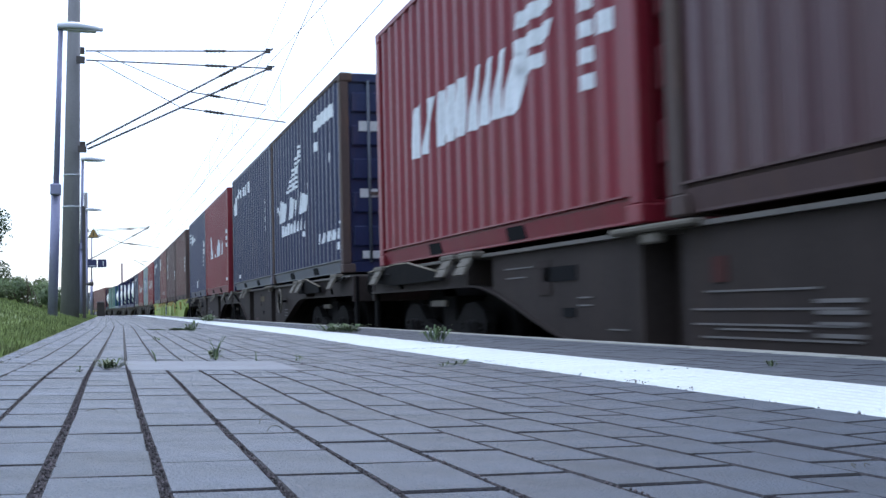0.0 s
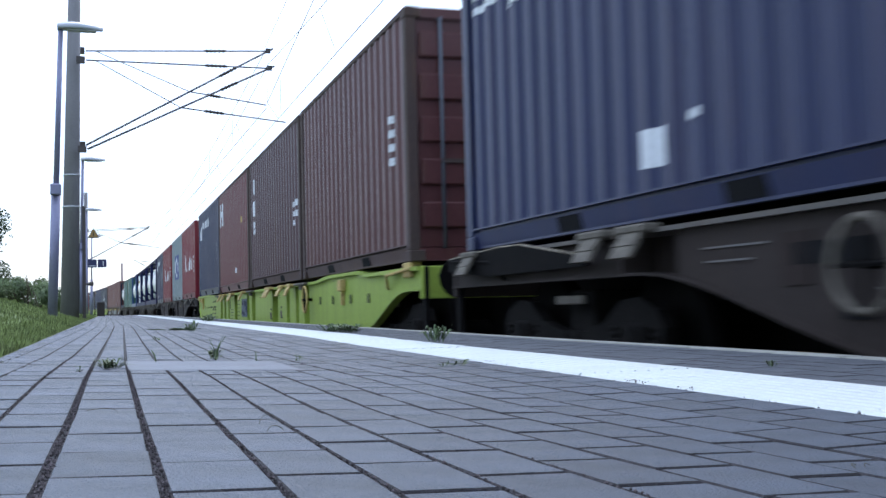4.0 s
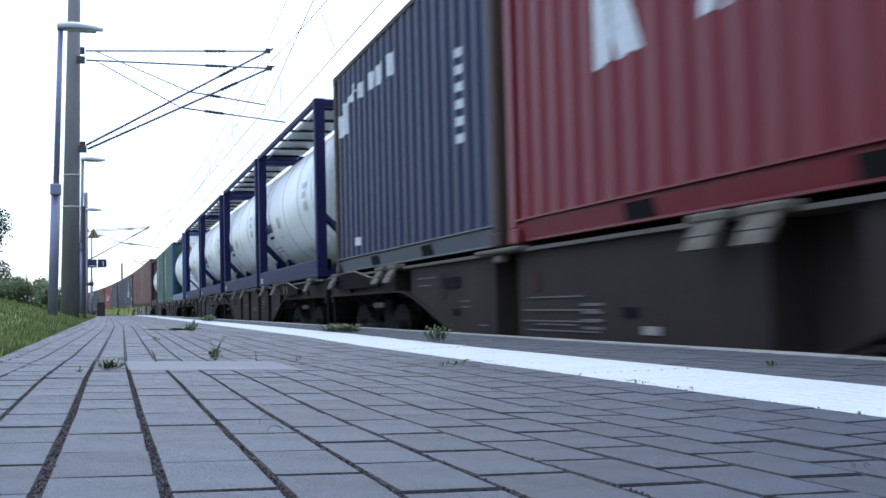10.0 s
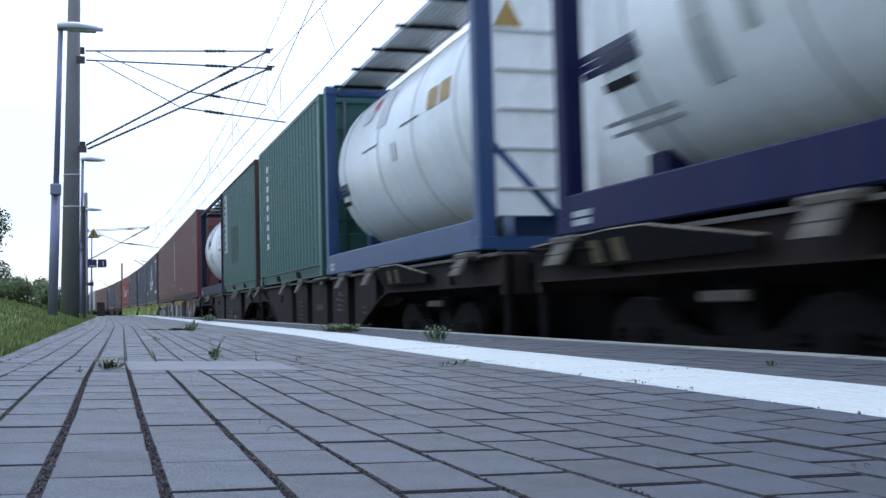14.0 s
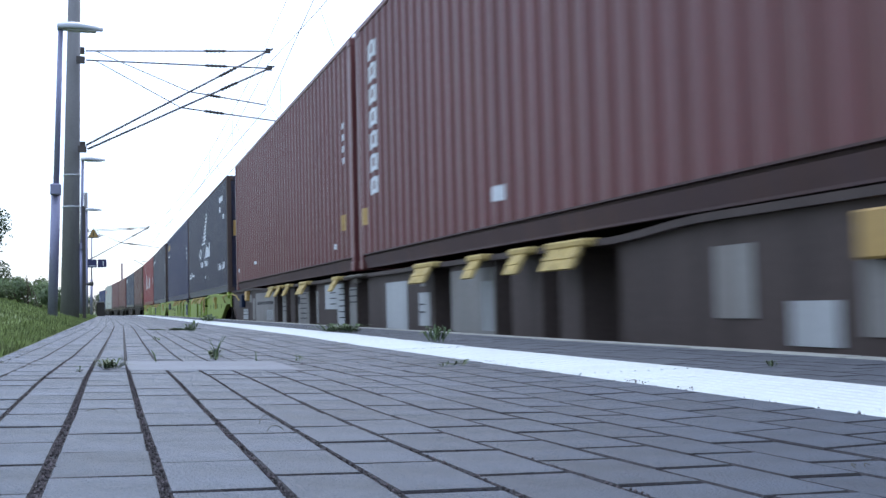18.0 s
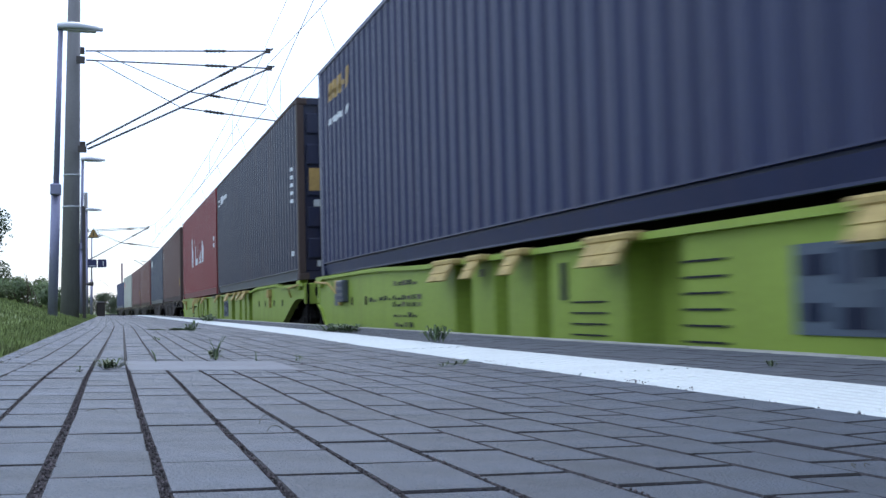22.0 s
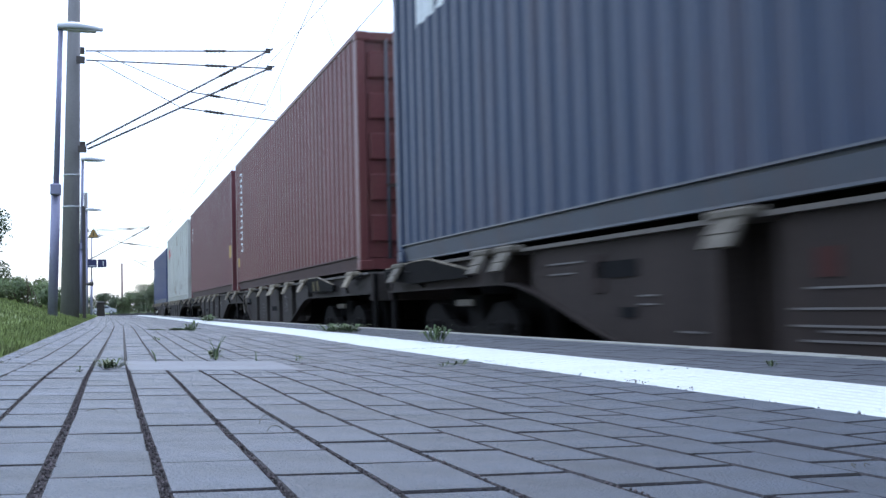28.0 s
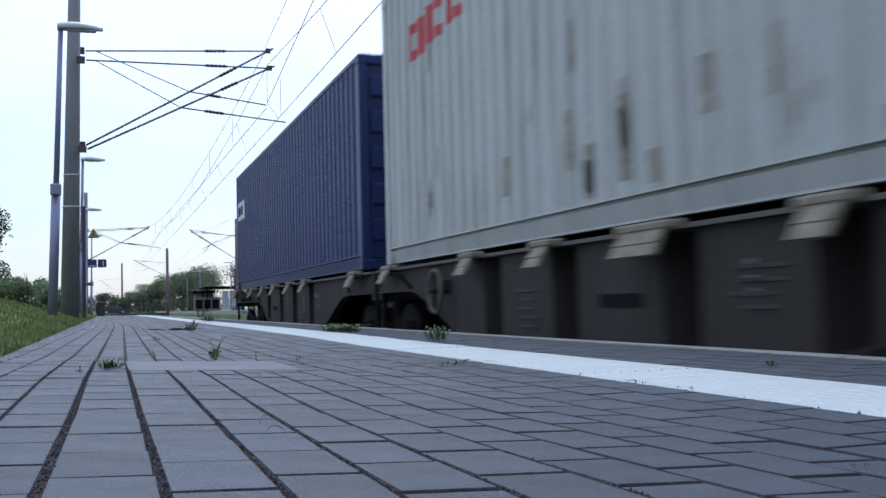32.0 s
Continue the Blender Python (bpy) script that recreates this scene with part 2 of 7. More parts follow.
def tube(bm, a, b, r, r2=None, seg=10, caps=True):
    a, b = Vector(a), Vector(b)
    r2 = r if r2 is None else r2
    ax = (b - a).normalized()
    u = ax.orthogonal().normalized()
    w = ax.cross(u)
    ra, rb = [], []
    for i in range(seg):
        c, s = math.cos(2 * math.pi * i / seg), math.sin(2 * math.pi * i / seg)
        ra.append(bm.verts.new(a + (u * c + w * s) * r))
        rb.append(bm.verts.new(b + (u * c + w * s) * r2))
    for i in range(seg):
        f = bm.faces.new((ra[i], ra[(i + 1) % seg], rb[(i + 1) % seg], rb[i]))
        f.smooth = seg > 6
    if caps:
        bm.faces.new(ra[::-1])
        bm.faces.new(rb)
    return bm


def lathe(bm, profile, axis="y", seg=32, centre=(0, 0, 0)):
    """Turns (along, radius) pairs round an axis through centre."""
    rings = []
    for a, r in profile:
        ring = []
        for i in range(seg):
            c, s = r * math.cos(2 * math.pi * i / seg), r * math.sin(2 * math.pi * i / seg)
            p = {"y": (c, a, s), "z": (c, s, a), "x": (a, c, s)}[axis]
            ring.append(bm.verts.new(Vector(p) + Vector(centre)))
        rings.append(ring)
    for p, q in zip(rings, rings[1:]):
        for i in range(seg):
            f = bm.faces.new((p[i], p[(i + 1) % seg], q[(i + 1) % seg], q[i]))
            f.smooth = True
    bm.faces.new(rings[0][::-1])
    bm.faces.new(rings[-1])
    return bm


def ring(bm, centre, radius, r, axis="x", seg=24, sides=6):
    rows = []
    for i in range(seg):
        a = 2 * math.pi * i / seg
        row = []
        for j in range(sides):
            b = 2 * math.pi * j / sides
            d, h = radius + r * math.cos(b), r * math.sin(b)
            p = {"x": (h, d * math.cos(a), d * math.sin(a)), "y": (d * math.cos(a), h, d * math.sin(a))}[axis]
            row.append(bm.verts.new(Vector(p) + Vector(centre)))
        rows.append(row)
    for i in range(seg):
        p, q = rows[i], rows[(i + 1) % seg]
        for j in range(sides):
            f = bm.faces.new((p[j], q[j], q[(j + 1) % sides], p[(j + 1) % sides]))
            f.smooth = True
    return bm


def done(bm, name, material):
    bmesh.ops.recalc_face_normals(bm, faces=bm.faces)
    me = bpy.data.meshes.new(name)
    bm.to_mesh(me)
    bm.free()
    me.materials.append(material)
    return me


def part(name, bm, material, parent, label=""):
    ob = new(name, done(bm, name, material))
    ob.parent = parent
    return tagged(ob, label)


def mesh_part(name, me, parent, at=None, label=""):
    ob = new(name, me)
    ob.parent = parent
    if at is not None:
        ob.matrix_local = at
    return tagged(ob, label)


CACHE = {}


def cached(key, build, material):
    key = (*key, material.name)
    if key not in CACHE:
        CACHE[key] = done(build(bmesh.new()), str(key[0]), material)
    return CACHE[key]


def thing(name, at, label, category, group="", kind=""):
    ob = new(name)
    ob.empty_display_size = 0.2
    ob.matrix_world = at
    return tagged(ob, label, category, group, kind)


def solid(name, bm, material, at, label, category, group="", kind=""):
    ob = new(name, done(bm, name, material))
    ob.matrix_world = at
    return tagged(ob, label, category, group, kind)


def plate(bm, side_x, y0, y1, z0, z1, t=0.004):
    return box(bm, side_x - t, side_x, y0, y1, z0, z1)


# ---------------------------------------------------------------- the track's line and the train's run
TRACK_X, RAIL_Z, BEND, CURVE = 4.109, -0.55, -0.488e-4, -2.62e-4
SPEED, GAIN = 7.4268, 0.0949
MOVING = []
WHEELS = []


def line_x(y):
    """The track beside the platform runs nearly straight and bends to the left beyond it."""
    return TRACK_X + BEND * max(0.0, y) ** 2 + CURVE * max(0.0, y - 60) ** 2


def on_track(y, z):
    return pose(line_x(y), y, z, 0, 0, -math.degrees(math.atan(2 * BEND * max(0.0, y) + 2 * CURVE * max(0.0, y - 60))))


def run(ob, s, z):
    """Notes a thing of the train that stands at s metres along the track at the start."""
    MOVING.append((ob, s, z))
    ob.matrix_world = on_track(s, z)
    return ob


# ---------------------------------------------------------------- ground
def bank(x, y):
    """Height of the ground: a grass bank beside the platform, the track bed, and flat land."""
    if y > 95 and -14 < x < 2.41:
        return -0.78
    if x < -0.41:
        fade = 1.0 if y < 45 else max(0.0, 1 - (y - 45) / 30)
        rise = min(0.85, 0.26 * (-x - 0.41)) * fade
        return 0.0 + rise + 0.03 * noise.noise((x * 0.9, y * 0.5, 0)) * min(1, (-x - 0.41) * 2)
    if x < 2.41:
        return -0.14 if y < 67 else -0.2
    return -0.95 if x < 9.6 else -0.25


def ground():
    xs = [-2500, -600, -150, -60, -30, -18, -12, -9, -7, -5.5, -4.5] + [-4 + 0.25 * i for i in range(14)] + [-0.42, -0.40, 2.40, 2.42, 9.55, 9.65, 14, 20, 40, 90, 300, 900, 2500]
    ys = [-2500, -600, -150, -60, -20] + [-10 + i * 1.0 for i in range(78)] + [70, 75, 80, 90, 110, 140, 180, 240, 320, 500, 900, 1600, 3000]
    ys = sorted(set(ys))
    verts = [(x, y, bank(x, y)) for y in ys for x in xs]
    w = len(xs)
    faces = [(j * w + i, j * w + i + 1, (j + 1) * w + i + 1, (j + 1) * w + i) for j in range(len(ys) - 1) for i in range(w - 1)]
    me = bpy.data.meshes.new("ground")
    me.from_pydata(verts, [], faces)
    me.materials.append(M_SOIL)
    tagged(new("ground", me), "rough grassy ground with a low bank beside the platform", "ground", kind="structure")


ground()

# ---------------------------------------------------------------- track
def track(name, offset, y0, y1, label, way):
    t = thing(name, pose(TRACK_X + offset, 0, RAIL_Z), label, "track", kind="structure")
    bm = bmesh.new()
    n = 60
    prof = [(-2.15, -0.2), (-1.45, -0.05), (1.45, -0.05), (2.15, -0.2)]
    rows = []
    for i in range(n + 1):
        y = y0 + (y1 - y0) * i / n
        dx = way(y) - TRACK_X
        rows.append([bm.verts.new((x + dx, y, z - 0.14 + 0.02)) for x, z in prof])
    for p, q in zip(rows, rows[1:]):
        for k in range(3):
            bm.faces.new((p[k], p[k + 1], q[k + 1], q[k]))
    part("ballast_bed", bm, M_BALLAST, t)
    for side in (-0.7525, 0.7525):
        bm = bmesh.new()
        rows = []
        prof2 = [(-0.07, -0.172), (-0.07, -0.16), (-0.012, -0.14), (-0.012, -0.04), (-0.036, -0.03), (-0.036, 0), (0.036, 0), (0.036, -0.03), (0.012, -0.04), (0.012, -0.14), (0.07, -0.16), (0.07, -0.172)]
        for i in range(n + 1):
            y = y0 + (y1 - y0) * i / n
            dx = way(y) - TRACK_X + side
            rows.append([bm.verts.new((x + dx, y, z)) for x, z in prof2])
        for p, q in zip(rows, rows[1:]):
            for k in range(len(prof2) - 1):
                bm.faces.new((p[k], p[k + 1], q[k + 1], q[k]))
        part("rail", bm, M_RAIL, t)
    bm = bmesh.new()
    y = y0
    while y < min(y1, 160):
        dx = way(y) - TRACK_X
        box(bm, dx - 1.3, dx + 1.3, y, y + 0.26, -0.36, -0.175)
        y += 0.6
    tagged(part("sleepers", bm, M_CONC, t, "concrete sleepers"), kind="stuff")
    return t


track("track_1", 0.0, -330, 420, "ballasted railway track with steel rails beside the platform", line_x)
track("track_2", 4.3, -60, 420, "second ballasted railway track", lambda y: TRACK_X + BEND * max(0.0, y) ** 2)

# ---------------------------------------------------------------- platform
PL_L, ST_IN, ST_OUT, ED = -0.385, 1.268, 1.654, 2.424
PL_Y0, PL_Y1 = -6.0, 66.0
FALL, FLAT = 0.04, 0.9      # the paving falls towards the track and levels out before the white strip


def pz(x):
    return -FALL * min(x, FLAT)


def lean(x, y):
    """The paving runs a little askew to the edge."""
    edge = 0.0085 * (min(y, 12) - 1.5 + max(0, min(y, 52) - 12) * 0.5) + 0.06 * min(1, max(0, (y - 5.6) / 2.4))
    inner = 0.004 * (min(y, 4) - 1.5) + 0.013 * max(0, min(y, 14) - 4)
    u = min(1, max(0, (x - 0.3) / 0.9))
    edge, inner = (edge, inner) if y > 1.5 else (0.0, 0.0)
    return x + edge * u + inner * (1 - u)


platform = thing("platform", pose(0, 0, 0), "low station platform paved with grey concrete blocks", "platform", kind="structure")
bm = bmesh.new()
rows = [[bm.verts.new((x, y, z)) for x, z in ((PL_L - 0.005, -0.8), (PL_L - 0.005, pz(PL_L) - 0.003), (FLAT, pz(FLAT) - 0.003), (ED - 0.05, pz(FLAT) - 0.003), (ED - 0.05, -0.8))] for y in (PL_Y0, PL_Y1)]
for k in range(5):
    bm.faces.new((rows[0][k], rows[0][(k + 1) % 5], rows[1][(k + 1) % 5], rows[1][k]))
for r in rows:
    bm.faces.new(r)
part("bedding", bm, M_JOINT, platform, "dark sandy joints between the blocks")
bm = bmesh.new()
box(bm, ED - 0.05, ED - 0.005, PL_Y0, PL_Y1, -0.9, -0.13)
part("edge_wall", bm, M_SLAB, platform, "concrete platform wall")


def paver_mesh(name, material, w, l, h, c):
    def build(bm):
        x, y = w / 2, l / 2
        lo = [bm.verts.new((a, b, -h)) for a, b in ((-x, -y), (x, -y), (x, y), (-x, y))]
        mid = [bm.verts.new((a, b, -c)) for a, b in ((-x, -y), (x, -y), (x, y), (-x, y))]
        top = [bm.verts.new((a, b, 0)) for a, b in ((-x + c, -y + c), (x - c, -y + c), (x - c, y - c), (-x + c, y - c))]
        # sides and chamfers painted the joint colour, so the joints look deeper and darker
        for p, q in ((lo, mid), (mid, top)):
            for i in range(4):
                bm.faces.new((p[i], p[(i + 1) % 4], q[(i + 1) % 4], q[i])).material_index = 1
        bm.faces.new(top)
        return bm
    me = cached((name, w, l), build, material)
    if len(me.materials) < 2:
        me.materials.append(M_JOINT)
    return me


def joined(name, cells, material, label, h=0.05, c=0.0024):
    """Many blocks as one mesh; cells are (x, y, z, w, l, tilt_x, tilt_y)."""
    vs, fs = [], []
    for x, y, z, w, l, tx, ty in cells:
        b = len(vs)
        a = ((-1, -1), (1, -1), (1, 1), (-1, 1))
        vs += [(x + p * w / 2, y + q * l / 2, z - h) for p, q in a]
        vs += [(x + p * w / 2, y + q * l / 2, z - c + p * tx + q * ty) for p, q in a]
        vs += [(x + p * (w / 2 - c), y + q * (l / 2 - c), z + p * tx + q * ty) for p, q in a]
        for o in (0, 4):
            fs += [(b + o + i, b + o + (i + 1) % 4, b + o + 4 + (i + 1) % 4, b + o + 4 + i) for i in range(4)]
        fs.append((b + 8, b + 9, b + 10, b + 11))
    me = bpy.data.meshes.new(name)
    me.from_pydata(vs, [], fs)
    me.materials.append(material)
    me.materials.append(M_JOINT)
    # every face but the top takes the dark joint colour
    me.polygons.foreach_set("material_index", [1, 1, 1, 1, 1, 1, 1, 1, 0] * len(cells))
    ob = new(name, me)
    ob.parent = platform
    return tagged(ob, label, kind="stuff")


SLAB = (0.058, 0.596, 3.39, 4.01)     # a smooth concrete cover let into the paving
# joints between the columns of blocks: place across the platform and width
JOINTS = [(-0.602, 0.003), (-0.494, 0.003), (-0.386, 0.003), (-0.278, 0.004), (-0.167, 0.006), (-0.059, 0.0092), (0.053, 0.0078), (0.168, 0.006), (0.270, 0.0048), (0.369, 0.0046), (0.472, 0.0042),
          (0.573, 0.0044), (0.685, 0.0044), (0.790, 0.0044), (0.903, 0.0044), (1.026, 0.0044), (1.146, 0.0044), (1.264, 0.004)]
# first cross joint and pitch of the blocks, column by column
LAID = {4: (1.104, 0.2115), 5: (1.203, 0.2115), 6: (1.088, 0.2115), 7: (1.171, 0.2115), 8: (1.036, 0.2115), 9: (1.127, 0.2095), 10: (1.028, 0.2025), 11: (0.935, 0.2015),
        12: (1.042, 0.2015), 13: (1.146, 0.2075), 14: (1.254, 0.209), 15: (1.356, 0.2105), 16: (1.28, 0.2105)}


def joint_x(x, y):
    """A long joint: askew like the rest, and spreading a little towards the near end of the paving."""
    u = min(1.0, max(0.0, (x - 0.2) / 0.4))
    spread = -0.010 if x < 0 else 0.054 * u * (3 * u - 2 * u * u if u < 1 else 1.0) * (1.0 if x < 0.95 else max(0.0, (1.268 - x) / 0.318))
    # past the cover slab the columns draw a little closer together
    close = 0.10 * min(1.0, max(0.0, (y - 3.0) / 1.4)) * (1 - 0.7 * min(1.0, max(0.0, (y - 9) / 11))) * (1 - min(1.0, max(0.0, (x - 0.5) / 0.7)))
    return x - close * (x - 0.06) + spread * max(0.0, 1.9 - max(y, 0.6)) + (lean(x, y) - lean(x, 1.9) if y > 1.9 else 0.0)


def pave():
    rnd = random.Random(5)
    near, far = [], []
    for c in range(len(JOINTS) - 1):
        (xa, ga), (xb, gb) = JOINTS[c], JOINTS[c + 1]
        y, row = LAID.get(c, (1.104 - 0.09 * (4 - c), 0.2115))
        y -= row * int((y - PL_Y0) / row)
        while y < PL_Y1 - 0.3:
            yc = y + row / 2
            la, lb = joint_x(xa, yc) + ga / 2, joint_x(xb, yc) - gb / 2
            la = max(la, PL_L) if c < 3 else la
            w, xc = lb - la, (la + lb) / 2
            ya, yb = y + 0.0036, y + row - 0.0036
            if SLAB[0] < (xa + xb) / 2 < SLAB[1] and yb > SLAB[2] and ya < SLAB[3]:
                ya, yb = (ya, SLAB[2] - 0.004) if ya < SLAB[2] else (max(ya, SLAB[3] + 0.004), yb)
            yc = (ya + yb) / 2
            if yb - ya > 0.03 and w > 0.015:
                fall = -FALL * w / 2 if xc < FLAT else 0.0
                turn = math.degrees(math.atan2(joint_x(xc, ya) - joint_x(xc, yb), yb - ya))
                cell = (xc, yc, pz(xc) + rnd.uniform(-0.0008, 0.0008), round(w, 4), yb - ya, fall + rnd.uniform(-1, 1) * 0.0003, rnd.uniform(-1, 1) * 0.0005)
                if 0.85 < yc < 3.2 and len(near) < 296:
                    near.append((*cell, turn))
                else:
                    far.append(cell)
            y += row
    joined("paving_blocks", far, M_BRICK_FAR, "grey concrete blocks laid in running bond")
    return near


NEAR_BLOCKS = pave()
sx, sy = (SLAB[0] + SLAB[1]) / 2, (SLAB[2] + SLAB[3]) / 2
bm = box(bmesh.new(), SLAB[0] - sx, SLAB[1] - sx, SLAB[2] - sy, SLAB[3] - sy, -0.05, 0.001, 0.004)
ob = part("cover_slab", bm, M_SLAB, platform, "smooth pale concrete cover let into the paving")
ob.matrix_local = pose(sx, sy, pz(sx), 0, math.degrees(math.atan(FALL)), 0)

# white ribbed tactile plates
def tactile(bm):
    w, l = ST_OUT - ST_IN, 0.298
    prof = []
    ribs = 9
    for i in range(ribs):
        a = -w / 2 + w * i / ribs
        p = w / ribs
        prof += [(a + p * 0.08, -0.004), (a + p * 0.25, 0.0025), (a + p * 0.75, 0.0025), (a + p * 0.92, -0.004)]
    prof = [(-w / 2, -0.05), (-w / 2, -0.004)] + prof + [(w / 2, -0.004), (w / 2, -0.05)]
    rows = [[bm.verts.new((x, y, z)) for x, z in prof] for y in (-l / 2, l / 2)]
    for k in range(len(prof) - 1):
        bm.faces.new((rows[0][k], rows[0][k + 1], rows[1][k + 1], rows[1][k]))
    bm.faces.new(rows[0][::-1])
    bm.faces.new(rows[1])
    return bm


def strip():
    me = cached(("tactile_plate",), tactile, M_STRIP)
    rnd = random.Random(8)
    y = PL_Y0 + 0.1
    i = 0
    while y < PL_Y1:
        x = lean((ST_IN + ST_OUT) / 2, y + 0.15)
        ob = mesh_part("tactile_plate", me, platform, pose(x + rnd.uniform(-0.004, 0.004), y + 0.15, pz(FLAT) + 0.001 + rnd.uniform(-0.001, 0.001), rnd.uniform(-0.12, 0.12), rnd.uniform(-0.12, 0.12), -0.49 if y < 12 else 0))
        y += 0.3
        i += 1


def edge_slabs():
    """Dark slabs between the white strip and the edge, and the pale nosing."""
    rnd = random.Random(9)
    w = (ED - 0.098 - ST_OUT - 0.006) / 6
    me = paver_mesh("edge_paver", M_EDGE, w - 0.003, 0.2075, 0.06, 0.0018)
    nose = cached(("nosing",), lambda b: box(b, -0.048, 0.048, -0.496, 0.496, -0.10, 0, 0.008), M_NOSE)
    far = []
    for k in range(6):
        y = PL_Y0 + 0.12 + 0.1055 * (k % 2)
        while y < PL_Y1:
            inset = lean(ST_OUT, y) - ST_OUT
            x = ST_OUT + 0.006 + (k + 0.5) * w + (0.003 * y * (1 - k / 5) if y < 6 else inset * (5.5 - k) / 6)
            z = pz(FLAT) + rnd.uniform(-0.0008, 0.0008)
            if 1.9 < y < 6:
                mesh_part("edge_paver", me, platform, pose(x, y, z, rnd.uniform(-.2, .2), rnd.uniform(-.3, .3), 0))
            else:
                far.append((x, y, z, w - 0.003 - (inset / 6 if y >= 6 else 0.0), 0.2075, 0.0, 0.0))
            y += 0.2105
    joined("edge_pavers", far, M_EDGE_FAR, "darker grey pavers beside the platform edge", 0.06)
    for i in range(72):
        y = PL_Y0 + i
        mesh_part("nosing", nose, platform, pose(ED - 0.048, y + 0.5, pz(FLAT) + 0.003 + rnd.uniform(-0.001, 0.001)))


# ---------------------------------------------------------------- containers
W2 = 1.219
PITCH_C, DEPTH_C = 0.278, 0.036


def wave(y, y0):
    """Depth of the corrugated wall at y behind its outer plane."""
    u = ((y - y0) % PITCH_C) / PITCH_C
    if u < 0.26:
        return 0.0
    if u < 0.5:
        return DEPTH_C * (u - 0.26) / 0.24
    if u < 0.76:
        return DEPTH_C
    return DEPTH_C * (1 - (u - 0.76) / 0.24)


def breaks(y0, y1):
    out = [y0]
    k = 0
    while True:
        done_ = False
        for u in (0.0, 0.26, 0.5, 0.76):
            y = y0 + (k + u) * PITCH_C
            if y >= y1:
                done_ = True
                break
            if y > y0:
                out.append(y)
        if done_:
            break
        k += 1
    return out + [y1]


def wall_mesh(L, H, side):
    def build(bm):
        y0, y1 = -L / 2 + 0.15, L / 2 - 0.15
        lo, hi = [], []
        for y in breaks(y0, y1):
            x = side * (W2 - 0.006 - wave(y, y0))
            lo.append(bm.verts.new((x, y, 0.172)))
            hi.append(bm.verts.new((x, y, H - 0.06)))
        for i in range(len(lo) - 1):
            bm.faces.new((lo[i], lo[i + 1], hi[i + 1], hi[i]))
        return bm
    return build


def roof_mesh(L, H):
    def build(bm):
        y0, y1 = -L / 2 + 0.1, L / 2 - 0.1
        rows = []
        for y in breaks(y0, y1):
            z = H - 0.012 - 0.5 * wave(y, y0)
            rows.append((bm.verts.new((-W2 + 0.05, y, z)), bm.verts.new((W2 - 0.05, y, z))))
        for a, b in zip(rows, rows[1:]):
            bm.faces.new((a[0], a[1], b[1], b[0]))
        return bm
    return build


def door_mesh(H, sx, L):
    def build(bm):
        x0, x1 = (0.012, W2 - 0.1) if sx > 0 else (-W2 + 0.1, -0.012)
        y = -L / 2 + 0.05
        box(bm, x0, x1, y, y + 0.05, 0.15, H - 0.12)
        return bm
    return build


def end_wall_mesh(H, L):
    def build(bm):
        y = L / 2 - 0.04
        lo, hi = [], []
        for x in breaks(-W2 + 0.1, W2 - 0.1):
            d = wave(x, -W2 + 0.1)
            lo.append(bm.verts.new((x, y - d, 0.15)))
            hi.append(bm.verts.new((x, y - d, H - 0.1)))
        for i in range(len(lo) - 1):
            bm.faces.new((lo[i], lo[i + 1], hi[i + 1], hi[i]))
        return bm
    return build


M_SEAL = surface("faded_door_label", (0.42, 0.43, 0.44), 0.6, 0, 0.15, 30, 4, 0.02)


def rail_bar(bm, side, L):
    """Bottom side rail, flush with the wall above and drawn in towards its foot."""
    prof = [(W2 - 0.003, 0.18), (W2 - 0.003, 0.167), (W2 - 0.045, 0.165), (W2 - 0.045, 0.147), (W2 - 0.016, 0.141), (W2 - 0.046, 0.03), (W2 - 0.046, 0.014), (W2 - 0.1, 0.014), (W2 - 0.1, 0.18)]
    rows = [[bm.verts.new((side * x, y, z)) for x, z in prof] for y in (-L / 2 + 0.15, L / 2 - 0.15)]
    n = len(prof)
    for k in range(n):
        bm.faces.new((rows[0][k], rows[0][(k + 1) % n], rows[1][(k + 1) % n], rows[1][k]))
    for r in rows:
        bm.faces.new(r)
    return bm


def pocket(bm, yy):
    """Near-black plate on the bottom rail's slope: the shade in a forklift pocket, painted."""
    vs = [[bm.verts.new((-(x + t), y, z)) for x, z in ((W2 - 0.040, 0.034), (W2 - 0.020, 0.134)) for y in (yy - 0.18, yy + 0.18)] for t in (0.004, -0.02)]
    a, b = vs
    bm.faces.new((a[0], a[1], a[3], a[2]))
    bm.faces.new((b[0], b[1], b[3], b[2]))
    for i, j in ((0, 1), (1, 3), (3, 2), (2, 0)):
        bm.faces.new((a[i], a[j], b[j], b[i]))
    return bm


